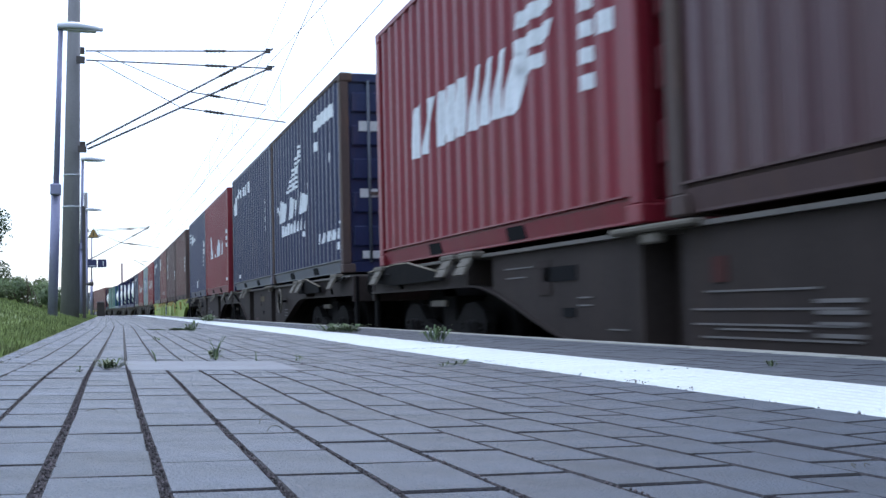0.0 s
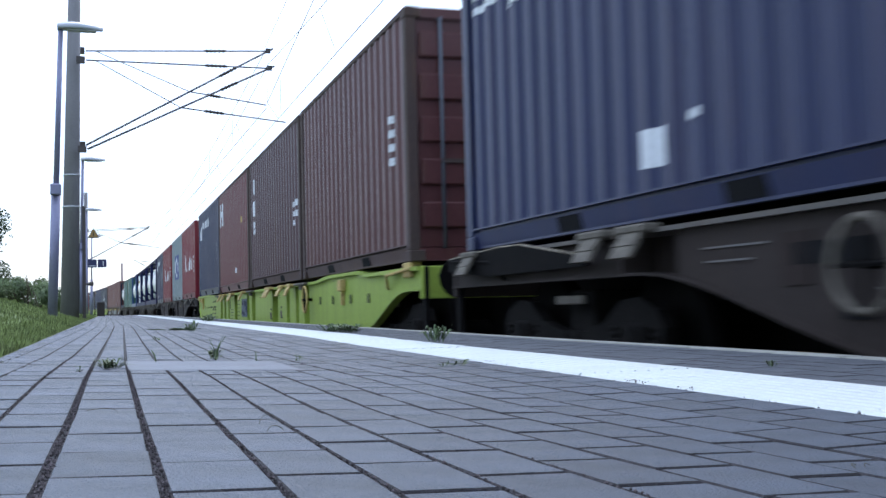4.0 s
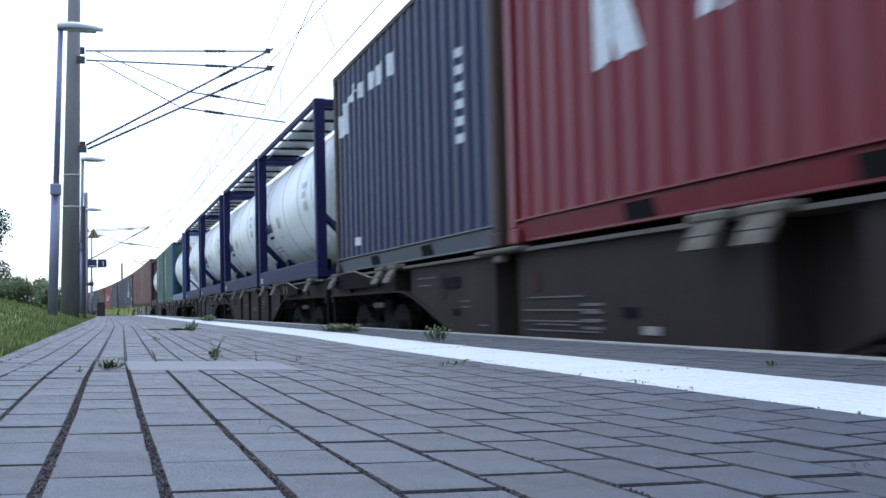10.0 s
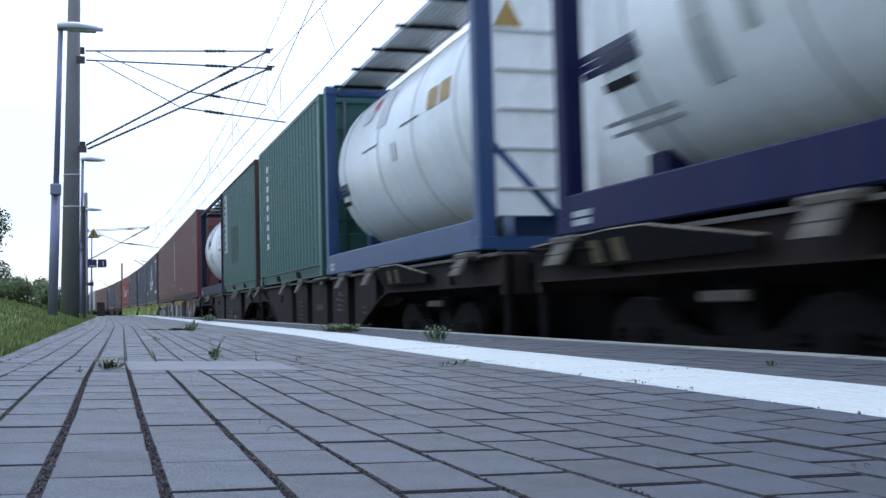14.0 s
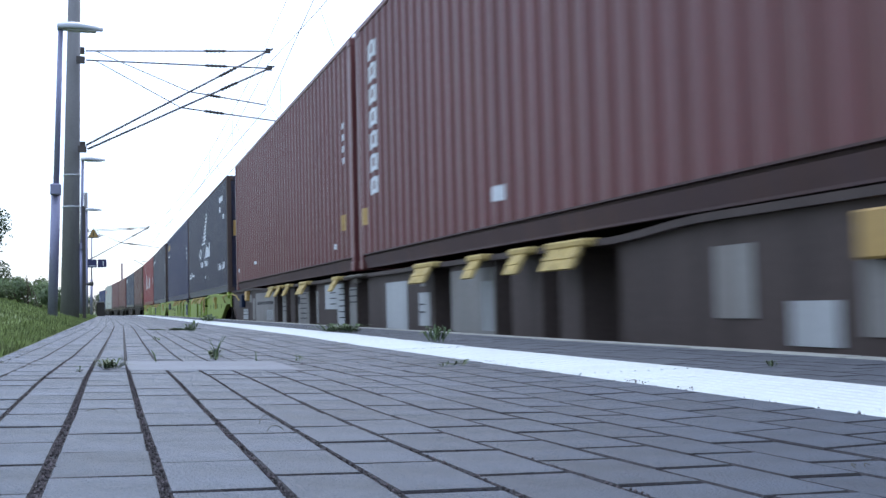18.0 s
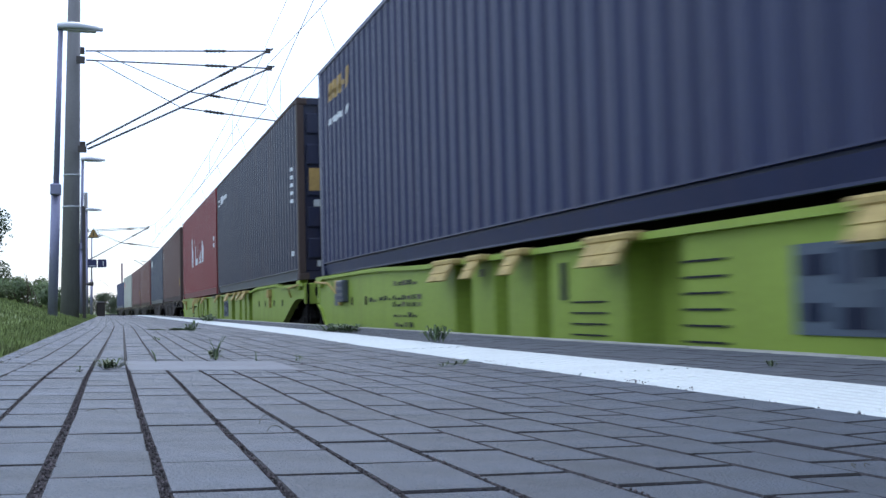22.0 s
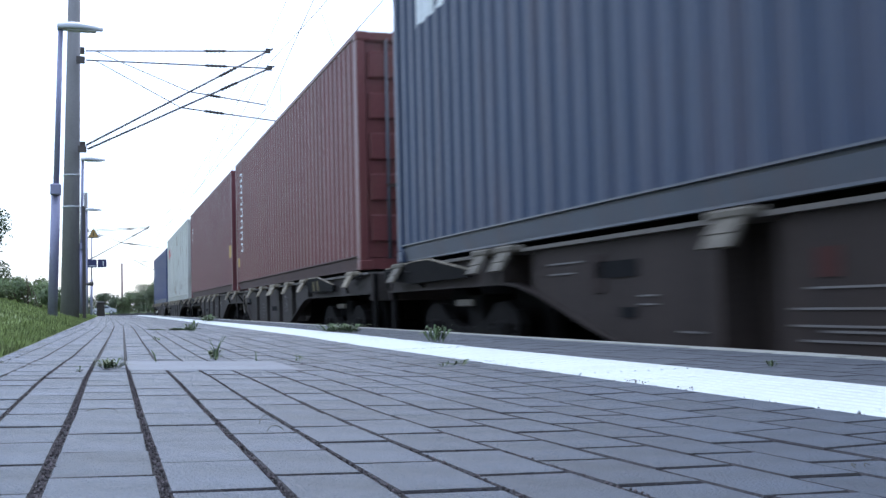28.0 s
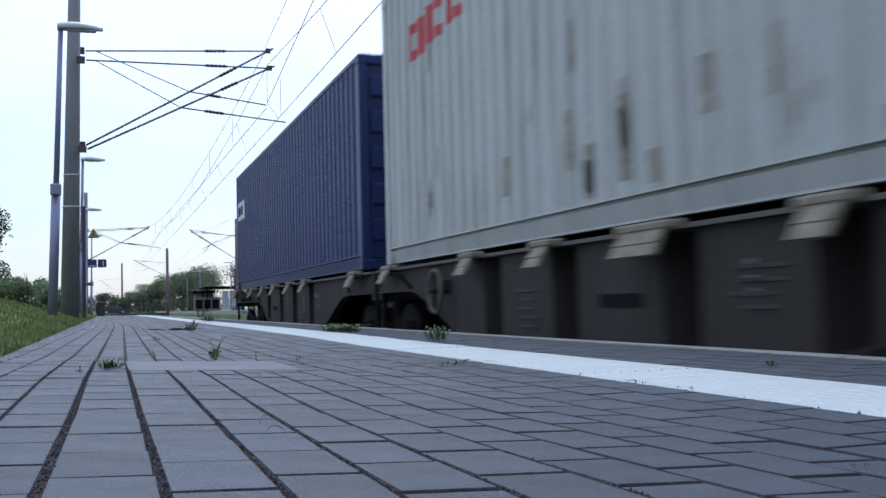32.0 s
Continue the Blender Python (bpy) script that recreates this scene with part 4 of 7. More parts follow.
        for side in (-1, 1):
            part("corner_step", box(box(bmesh.new(), side * 1.15 - 0.02, side * 1.15 + 0.02, y - 0.06, y + 0.06, 0.30, 1.1, 0.01), side * 1.15 - 0.12, side * 1.15 + 0.12, y - 0.1, y + 0.1, 0.30, 0.33), M_STEEL, w)
            # handrail at the corner
            yy = y - e * 0.16
            part("handrail", tube(tube(bmesh.new(), (side * 1.27, yy, 1.08), (side * 1.27, yy - e * 0.9, 1.04), 0.016, seg=6), (side * 1.27, yy - e * 0.9, 1.04), (side * 1.2, yy - e * 1.1, 0.9), 0.016, seg=6), M_CLIP if yellow else M_STEEL, w)
        if not joint:
            bogie(w, y - e * (2.15 if unit or not mids else 1.5))
        elif e > 0:
            bogie(w, y + 0.15)
    if mids:
        bogie(w, 0.0, True)
    for y, z, l, h, mat in plates:
        if z < max(depth(y - mid - l / 2), depth(y - mid + l / 2)) + 0.01:
            continue
        part("plate", plate(bmesh.new(), -1.19, y - mid - l / 2, y - mid + l / 2, z, z + h), mat, w)
    for hw in wheel_at or ():
        y = hw - mid
        g = part("handwheel", ring(bmesh.new(), (-1.30, y, 0.84), 0.19, 0.018), M_CLIPD if not yellow else M_CLIP, w, "round brake handwheel")
        part("spokes", tube(tube(tube(bmesh.new(), (-1.30, y - 0.19, 0.84), (-1.30, y + 0.19, 0.84), 0.012, seg=6), (-1.30, y, 0.65), (-1.30, y, 1.03), 0.012, seg=6), (-1.32, y, 0.84), (-1.16, y, 0.84), 0.02, seg=8), M_STEEL, g)
    run(w, mid, RAIL_Z)
    return w


def text_bars(y, z, rows, w=0.5):
    """Unreadable lettering on a sill as short bars."""
    rnd = random.Random(int(y * 10))
    return [(y + rnd.uniform(-0.05, 0.05), z - 0.065 * i, w * rnd.uniform(0.5, 1), 0.02) for i in range(rows)]


def dark_wagon(s0, s1, label="dark brown steel container flat wagon with grimy bogies", hw=0, seed=1, style="a", unit="first", front=None, mid_plates=0):
    rnd = random.Random(seed)
    L = s1 - s0
    if style == "a":
        flaps, ribs, rw = [0.25, 2.69, 3.15, (6.2, mid_plates), 9.2, 9.72, L - 0.25], [2.5, (6.0, 6.43), 9.22], 0.58
        bars = []
        extra = [(7.45, 0.62, 0.2, 0.06, M_DARK), (7.6, 0.86, 0.55, 0.1, M_CLIPG if seed in (3, 6) else M_DARK), (4.2, 0.62, 0.2, 0.06, M_DARK), (3.95, 0.52, 0.2, 0.05, M_CLIPW)]
    else:
        flaps, ribs, rw = [0.25, 3.5, 4.95, (6.5, 2 if seed == 16 else mid_plates), 7.95, 9.5, L - 0.25], [3.48, 4.95, 6.3, 7.8, 9.2], 0.34
        bars = [(8.5, 0.80, 5), (5.6, 0.86, 4), (4.2, 0.70, 3)]
        extra = [(7.0, 0.68, 0.55, 0.08, M_CLIPG if seed in (8, 10) else M_DARK), (3.1, 0.86, 0.2, 0.07, M_CLIPD), (10.4, 0.82, 0.3, 0.12, M_DARK)]
    plates = [(s0 + y, z, l, h, PAINT["faded_text"]) for c, zz, r in bars for y, z, l, h in text_bars(c + rnd.uniform(-0.15, 0.15), zz, r, 0.42)]
    plates += [(s0 + y, z, l, h, mt) for y, z, l, h, mt in extra]
    T = PAINT["line_text"]
    if style == "a":
        ruled = [(5.3, 0.75, 0.9), (5.25, 0.66, 1.25), (5.25, 0.585, 1.25), (5.3, 0.562, 0.7), (5.2, 0.52, 1.2), (8.35, 0.97, 0.55), (8.4, 0.90, 0.4), (7.2, 0.74, 0.2), (7.2, 0.69, 0.2), (6.75, 0.54, 0.25)]
        if unit == "first":
            ruled = [(5.4, 0.93, 0.6), (5.4, 0.88, 0.6), (5.45, 0.78, 0.5), (4.2, 0.70, 0.6), (4.2, 0.64, 0.6)]
            plates += [(s0 + 8.35, 0.50, 0.45, 0.045, PAINT["post_rust"])]
        plates += [(s0 + y, z, l, 0.010, T) for y, z, l in ruled]
        plates += [(s0 + 4.72, 0.54 + 0.05 * k, 0.3, 0.018, T) for k in range(4)] + [(s0 + 5.62, 0.80, 0.14, 0.13, PAINT["red_plate"]), (s0 + 7.85, 0.77, 0.22, 0.24, PAINT["wagon_dark"])]
    else:
        rnd2 = random.Random(seed + 50)
        for c in [3.0, 4.2, 5.75] if unit == "second" else [5.75]:
            zz = rnd2.uniform(0.86, 0.94)
            for k in range(rnd2.randint(2, 4)):
                plates += [(s0 + c + (q - 1) * 0.13 + rnd2.uniform(-0.03, 0.03), zz - 0.07 * k, rnd2.uniform(0.05, 0.11), rnd2.choice((0.012, 0.03, 0.04)), T) for q in range(rnd2.randint(1, 2))]
    w = wagon(s0, s1, "wagon_ash" if seed > 13 else "wagon_grime" if style == "a" else "wagon_dark", label, [(s0 + f[0], f[1]) if isinstance(f, tuple) else s0 + f for f in flaps], [(s0 + r[0], s0 + r[1]) if isinstance(r, tuple) else s0 + r for r in ribs], plates, [s0 + {1: 4.75, 2: 7.28, 3: 10.4, 4: 2.22}[hw]] if hw else (), flap_mat=M_CLIPT if seed > 13 else M_CLIPD, front=front, rear=("arch", 3.8, 5.45) if style == "b" and unit == "second" else None, rib_w=rw, unit=unit)
    mid = (s0 + s1) / 2
    # sloping cover over the outer bogie, with a worn pale upper edge
    e, y0 = (-1, s1 + 0.35) if unit == "second" else (1, s0 + 1.15)
    prof = [(0.25, 0.93), (0.25, 1.01), (1.27, 1.135), (2.0, 1.14), (2.2, 1.10), (1.85, 0.93)] if e > 0 else [(0.0, 1.0), (0.0, 1.10), (1.2, 1.14), (1.65, 1.135), (2.75, 1.0), (2.75, 0.94), (1.0, 0.93)]
    bm = bmesh.new()
    sides = [[bm.verts.new((x, y0 + e * u - mid, z)) for u, z in prof] for x in (-1.275, -1.238)]
    n = len(prof)
    for k in range(n):
        bm.faces.new((sides[0][k], sides[0][(k + 1) % n], sides[1][(k + 1) % n], sides[1][k]))
    for q in sides:
        bm.faces.new(q)
    b = part("bogie_cover", bm, M_STEEL, w, "worn black and yellow sloping cover" if style == "b" else "dark grimy sloping cover")
    bm = bmesh.new()
    for (u, z), (u2, z2) in zip(prof[1:4], prof[2:5]):
        tube(bm, (-1.262, y0 + e * u - mid, z), (-1.262, y0 + e * u2 - mid, z2), 0.012, seg=7)
    part("worn_edge", bm, M_CLIPT, b)
    for k in range(2 if style == "b" else 0):
        bm = bmesh.new()
        yy = y0 + e * (1.15 + 0.3 * k) - mid
        bm.faces.new([bm.verts.new((-1.279, yy, 0.95)), bm.verts.new((-1.279, yy + 0.13, 0.95)), bm.verts.new((-1.279, yy + 0.22, 1.09)), bm.verts.new((-1.279, yy + 0.09, 1.09))])
        part("stripe", bm, M_CLIPG, b)
    return w


def emblem(y, z, w):
    """A maker's panel on a sill: a pale plate with a few dark blue blocks, in rows for plates of their own."""
    A, B, G = PAINT["teal_blue"], PAINT["steel_blue"], PAINT["panel_blue"]
    ground_ = [(y, z, w, 0.40, G)]
    blocks = [(y + 0.34 * w, z + 0.26, 0.2 * w, 0.09, A), (y + 0.36 * w, z + 0.06, 0.16 * w, 0.08, A), (y + 0.12 * w, z + 0.22, 0.14 * w, 0.15, B), (y + 0.08 * w, z + 0.03, 0.2 * w, 0.09, A),
              (y - 0.1 * w, z + 0.24, 0.2 * w, 0.11, A), (y - 0.16 * w, z + 0.02, 0.12 * w, 0.17, B), (y - 0.36 * w, z + 0.1, 0.16 * w, 0.24, A), (y - 0.4 * w, z + 0.02, 0.1 * w, 0.06, B)]
    return ground_, blocks


# places along the three lime wagons, from the front end of the load: spigots with their number of plates, and recessed bays of the sill
LIME = {
    "a": ([(17.77, 1), (16.94, 1), (15.38, 2), (18.59, 0), (13.19, 1), (12.12, 0), (9.33, 2), (7.87, 1), (6.99, 1), (6.1, 0)],
          [(5.8, 6.16), (6.71, 6.92), (7.6, 7.83), (8.87, 9.43), (11.84, 12.33), (12.79, 13.08), (14.95, 15.42), (16.57, 16.78), (17.4, 17.66), (18.19, 18.65)], -0.78),
    "b": ([(19.45, 2), (18.65, 1), (17.77, 1), (16.25, 2), (13.9, 1), (12.84, 0), (9.68, 2), (8.39, 1), (7.4, 1), (6.57, 2)],
          [(6.03, 6.52), (6.98, 7.21), (7.88, 8.16), (9.2, 9.75), (12.4, 12.84), (13.33, 13.62), (15.6, 16.2), (17.39, 17.62), (18.2, 18.45), (19.05, 19.45)], 0.0),
    "c": ([(19.43, 2), (18.64, 1), (17.73, 1), (16.2, 2), (13.0, 0), (12.1, 1), (9.6, 2), (8.15, 1), (7.27, 1), (6.41, 2)],
          [(5.95, 6.39), (6.9, 7.15), (7.75, 8.07), (9.05, 9.65), (11.6, 11.95), (12.57, 13.05), (15.72, 16.22), (17.3, 17.6), (18.2, 18.5), (18.95, 19.4)], 0.0)}


def lime_wagon(s0, s1, kind_, hw, em, ladder, locker=None):
    L = s1 - s0
    flaps, ribs, d = LIME[kind_]
    B = PAINT["wagon_dark"]
    rnd = random.Random(int(s0))
    plates = [(s0 + ladder, 0.49 + 0.084 * i, 0.42, 0.012, M_BLACK) for i in range(6)]
    plates += [(s0 + 16.75 + d, 0.50 + 0.07 * i, 0.52, 0.011, M_BLACK) for i in range(4)] + [(s0 + 16.6 + d, 0.96 + 0.07 * i, 0.36, 0.011, M_BLACK) for i in range(2)]
    plates += [(s0 + 17.12 + d, 0.73, 0.1, 0.25, M_BLACK), (s0 + 18.75 + d, 0.94, 0.1, 0.06, M_CLIPD)]
    # rows of small unreadable lettering towards the rear
    for u0, z, n in ((20.75, 0.93, 5), (20.6, 0.78, 9), (20.6, 0.71, 6), (20.75, 0.60, 5), (20.9, 0.50, 4), (22.4, 0.77, 2)):
        plates += [(s0 + u0 + d + 0.19 * i, z, rnd.uniform(0.07, 0.14), rnd.choice((0.025, 0.04, 0.05)), M_BLACK if rnd.random() < 0.6 else M_CLIPD) for i in range(n)]
    # the shade in four sill holes, painted as plates of darkened lime
    plates += [(s0 + y, z, l, 0.11, PAINT["lime_hole_shade"]) for y, z, l in ((4.88, 0.76, 0.13), (3.99, 0.76, 0.13), (2.9, 0.76, 0.14), (1.95, 0.76, 0.14))]
    plates += [(s0 + L - 0.85, 0.74, 0.30, 0.22, PAINT["rail_grey"]), (s0 + L - 1.75, 0.74, 0.09, 0.10, B), (s0 + L - 2.5, 0.74, 0.09, 0.10, B)]
    # small fittings low on the sill
    for u, z in ((9.66, 0.55), (8.45, 0.58)) if kind_ != "c" else ((15.2, 0.52), (17.9, 0.5)):
        plates += [(s0 + u, z, 0.2, 0.1, M_CLIPD), (s0 + u - 0.03, z + 0.14, 0.12, 0.035, M_BLACK), (s0 + u - 0.06, z - 0.03, 0.2, 0.025, M_BLACK)]
    plates += [(s0 + 8.7, 0.90, 0.3, 0.011, M_BLACK), (s0 + 8.7, 0.94, 0.3, 0.011, M_BLACK), (s0 + 11.1, 0.93, 0.14, 0.014, M_BLACK), (s0 + 10.6, 0.95, 0.14, 0.014, M_BLACK)]
    ground_, blocks = emblem(s0 + em, 0.55, 0.96)
    w = wagon(s0, s1, "wagon_lime", "bright lime green container wagon with worn yellow spigots", [(s0 + f, n) for f, n in flaps], [(s0 + a, s0 + b) for a, b in ribs], plates + ground_, [s0 + hw], M_CLIP,
                 ("arch", 0.45, 2.45), ("curl", 0.02, 0.75), (0.25, 0.42), True, 0.46, back=0.99, deck=1.066, rise=(s0 + 5.9 + d, s0 + 1.9, s0 + 19.9 + d, s0 + 22.6 + d))
    mid = (s0 + s1) / 2
    for y, z, l, h, mat in blocks:
        part("emblem_block", plate(bmesh.new(), -1.194, y - mid - l / 2, y - mid + l / 2, z, z + h), mat, w)
    # bracket with a yellow stop near the front, and the corner pins
    for u in (3.3, L - 1.1):
        part("stop_bracket", box(box(bmesh.new(), -1.26, -1.18, s0 + u - 0.1 - mid, s0 + u + 0.1 - mid, 0.92, 1.07, 0.012), -1.23, -1.18, s0 + u - 0.03 - mid, s0 + u + 0.03 - mid, 0.74, 0.92, 0.006), M_CLIP, w, "worn yellow bracket")
    for u in (0.15, L + 0.2):
        part("corner_pin", box(box(bmesh.new(), -1.2, -1.08, s0 + u - 0.06 - mid, s0 + u + 0.06 - mid, 1.09, 1.16, 0.012), -1.235, -1.19, s0 + u - 0.13 - mid, s0 + u + 0.13 - mid, 1.0, 1.15, 0.01), M_CLIP if kind_ == "a" else m_lime(), w)
    if locker:
        g = part("hose_box", box(bmesh.new(), -1.27, -1.18, s0 + locker - 0.19 - mid, s0 + locker + 0.19 - mid, 0.78, 1.06, 0.015), PAINT["rail_grey"], w, "grey-blue hose box")
        for k in range(3):
            part("slat", box(bmesh.new(), -1.275, -1.268, s0 + locker - 0.16 - mid, s0 + locker + 0.16 - mid, 0.82 + 0.08 * k, 0.86 + 0.08 * k), PAINT["slate"], g)
    return w


def m_lime():
    return PAINT["wagon_lime"]


def grey_wagon(s0, s1):
    flaps = [(19.0, 2), (18.12, 1), (17.2, 1), (15.75, 2), (13.4, 1), (12.4, 0), (9.4, 2), (7.95, 1), (7.0, 1), (6.19, 2)]
    ribs = [(5.68, 6.18), (6.58, 6.83), (7.48, 7.77), (8.95, 9.42), (12.1, 12.6), (13.05, 13.33), (15.28, 15.78), (16.85, 17.1), (17.6, 17.9), (18.42, 18.95)]
    P, G = PAINT["panel_white"], PAINT["wagon_pale"]
    pale = [(19.3, 21.85, 0.46, 0.57, G), (19.5, 20.3, 0.50, 0.2, P), (21.95, 22.3, 0.5, 0.44, G), (23.1, 23.9, 0.5, 0.22, P), (24.85, 25.1, 0.5, 0.42, G), (18.02, 18.38, 0.46, 0.52, G), (15.85, 16.8, 0.46, 0.5, G), (13.8, 14.6, 0.69, 0.34, P),
            (13.36, 13.79, 0.46, 0.56, P), (12.65, 13.03, 0.46, 0.5, G), (15.1, 15.26, 0.5, 0.46, G), (10.35, 11.2, 0.47, 0.5, P), (9.56, 9.93, 0.52, 0.32, P), (9.7, 9.85, 0.9, 0.07, G), (7.8, 8.9, 0.46, 0.55, G), (7.84, 8.1, 0.5, 0.4, P), (3.66, 3.99, 0.5, 0.2, P),
            (2.87, 3.5, 0.55, 0.44, G), (1.55, 2.0, 0.55, 0.4, G), (4.27, 4.6, 0.62, 0.36, G), (22.45, 22.9, 0.86, 0.16, G)]
    w = wagon(s0, s1, "wagon_grey", "grey-brown container wagon with white patches and yellow spigots", [(s0 + f, n) for f, n in flaps], [(s0 + a_, s0 + b_) for a_, b_ in ribs],
              [(s0 + (a + b) / 2, z, b - a, h, mt) for a, b, z, h, mt in pale], (), M_CLIP, ("arch", 0.55, 2.4), ("curl", 0.02, 0.95), (0.25, 0.9), True, 0.42, deck=1.066, rise=(s0 + 5.7, s0 + 1.9, s0 + 19.7, s0 + 22.4))
    mid = (s0 + s1) / 2
    lines = [(13.45, 0.95, 6, 0.4), (14.05, 0.98, 4, 0.35), (16.3, 0.93, 6, 0.5), (18.15, 0.82, 3, 0.3), (23.5, 0.67, 2, 0.7), (12.8, 0.92, 3, 0.4), (9.8, 0.72, 2, 0.14)]
    for c, zz, r, l in lines:
        for k in range(r):
            part("text_line", plate(bmesh.new(), -1.196, s0 + c - mid - l / 2, s0 + c - mid + l / 2, zz - 0.075 * k, zz - 0.075 * k + 0.014), M_BLACK, w)
    for k in range(9):
        part("text_bar", plate(bmesh.new(), -1.196, s0 + 19.45 + 0.24 * k - mid, s0 + 19.6 + 0.24 * k - mid, 0.80, 0.86), M_BLACK, w)
    part("square_mark", plate(bmesh.new(), -1.196, s0 + 16.62 - mid, s0 + 16.76 - mid, 0.78, 0.90), M_BLACK, w)
    part("hose_box", box(bmesh.new(), -1.27, -1.18, s0 + 23.58 - mid, s0 + 24.0 - mid, 0.76, 1.04, 0.015), PAINT["teal_blue"], w, "dark blue hose box")
    part("valve_box", box(bmesh.new(), -1.26, -1.18, s0 + 22.78 - mid, s0 + 23.12 - mid, 0.90, 1.10, 0.01), M_YELLOW, w, "yellow valve box")
    part("valve_box", box(bmesh.new(), -1.26, -1.18, s0 + 3.15 - mid, s0 + 3.45 - mid, 0.86, 1.06, 0.01), M_YELLOW, w, "yellow valve box")
    return w


# ---------------------------------------------------------------- the train, front to rear
def line_logo(h, u=1.45, z=1.0, k=1.0, full=False):
    """A row of upright white blocks, the broad maker's mark."""
    if full:
        s = [(4.0, 1.03, 0.26, 0.98, 0.06), (4.36, 1.03, 0.34, 0.86, -0.2), (5.1, 1.85, 0.12, 0.2, 0.05)]
        s += [(u_, 1.06, w_, h_, 0.03) for u_, w_, h_ in ((5.62, 0.2, 0.62), (5.9, 0.13, 0.2), (6.1, 0.13, 0.2), (6.5, 0.22, 0.62), (7.05, 0.18, 0.64), (7.32, 0.16, 0.5), (7.6, 0.18, 0.64), (8.0, 0.2, 0.66), (8.3, 0.14, 0.52), (8.54, 0.13, 0.42))]
    else:
        s = [(1.5, 1.0, 0.26, 0.62, 0), (1.8, 1.0, 0.3, 0.54, -0.14)]
        s += [(u_, 1.0, w_, h_, 0.03) for u_, w_, h_ in ((2.72, 0.16, 0.09), (2.94, 0.1, 0.24), (3.36, 0.12, 0.3), (3.64, 0.14, 0.44), (3.86, 0.12, 0.34), (4.05, 0.14, 0.44), (4.28, 0.16, 0.46), (4.52, 0.1, 0.36), (4.7, 0.09, 0.28))]
    marks(h, "painted_mark", M_WHITE, s, "white painted mark in upright blocks")


def bird_logo(h, dx=0.0):
    marks(h, "painted_mark", M_WHITE, [(0.2 + dx, 1.86, 0.5, 0.16, 0.05), (0.32 + dx, 1.74, 0.4, 0.14, 0.02), (0.42 + dx, 2.0, 0.42, 0.14, 0.1), (0.7 + dx, 2.1, 0.3, 0.1, 0.3), (1.05 + dx, 2.06, 0.14, 0.22, 0.02), (1.4 + dx, 2.05, 0.2, 0.18, 0.02), (1.85 + dx, 2.04, 0.24, 0.2, 0.02), (2.3 + dx, 2.03, 0.26, 0.22, 0.02), (2.72 + dx, 2.02, 0.34, 0.24, 0.02)], "white painted emblem and short mark")


def sail_logo(h, u, w, z, zt):
    """Stepped sail of short bars above two rows of blocks. u, w: start and width of the block row; z, zt: its foot and the sail's top."""
    rows = []
    n = 9
    zs = z + 0.52
    for i in range(n):
        f = i / n
        rows.append((u + w * (0.24 + 0.46 * f), zs + (zt - zs) * f, w * (0.30 * (1 - f) + 0.05), (zt - zs) / n * 0.55, 0.04))
        if i < 7:
            rows.append((u + w * (0.47 + 0.26 * f), zs + (zt - zs) * (f + 0.06), w * 0.035, (zt - zs) / n * 0.6, 0.05))
    rows += [(u + w * (0.0 + 0.075 * i), z + 0.08, w * (0.05 if i % 3 else 0.032), 0.40 - 0.05 * (i % 4), 0.04) for i in range(13)]
    rows += [(u + w * (-0.09 + 0.05 * i), z + 0.30 - 0.075 * i, w * 0.05, 0.085, 0.0) for i in range(3)]
    rows += [(u + w * (0.08 + 0.1 * i), z - 0.17, w * 0.045, 0.19 - 0.03 * (i % 2), 0.03) for i in range(8)]
    marks(h, "painted_mark", M_WHITE, rows, "white sail emblem above rows of blocks")


def front_marks(holder, name, material, boxes, label=""):
    """Labels on the doors that face forward: x and z ranges on the end wall."""
    c, L, H = holder
    for x0, x1, z0, z1 in boxes:
        part(name, box(bmesh.new(), x0, x1, -L / 2 + 0.004, -L / 2 + 0.010, z0, z1), material, c, label)


C = container
a = C(-0.96, 5.1, "maroon", "dark maroon corrugated steel container", post="post_rust")
b = C(5.4, 11.46, "red", "red corrugated steel container with a slanted white mark", post="red")
H_ = [(1.34, 1.0, 0.22, 0.5, 0.14), (1.72, 1.0, 0.22, 0.5, 0.14)]
for q in (2.15, 3.08):
    H_ += [(q, 1.0, 0.2, 0.5, 0.14), (q + 0.28, 1.0, 0.2, 0.5, 0.14), (q + 0.56, 1.0, 0.2, 0.5, 0.14)]
H_ += [(3.9, 0.98, 0.34, 0.42, 0.14), (4.1, 1.22, 0.55, 0.1, 0.03), (4.1, 1.38, 0.7, 0.12, 0.04), (4.2, 1.58, 0.62, 0.12, 0.04), (4.32, 1.78, 0.6, 0.12, 0.04), (4.45, 1.96, 0.5, 0.1, 0.04)]
marks(b, "painted_mark", M_WHITE, H_, "large white slanted mark")
column_marks(b, 5.3, 1.75, 6, 0.14, 0.1)
marks(b, "code_plate", M_WHITE, [(5.56, 1.2, 0.16, 0.14, 0)])
dark_wagon(-0.96, 11.46, seed=2, unit="second")

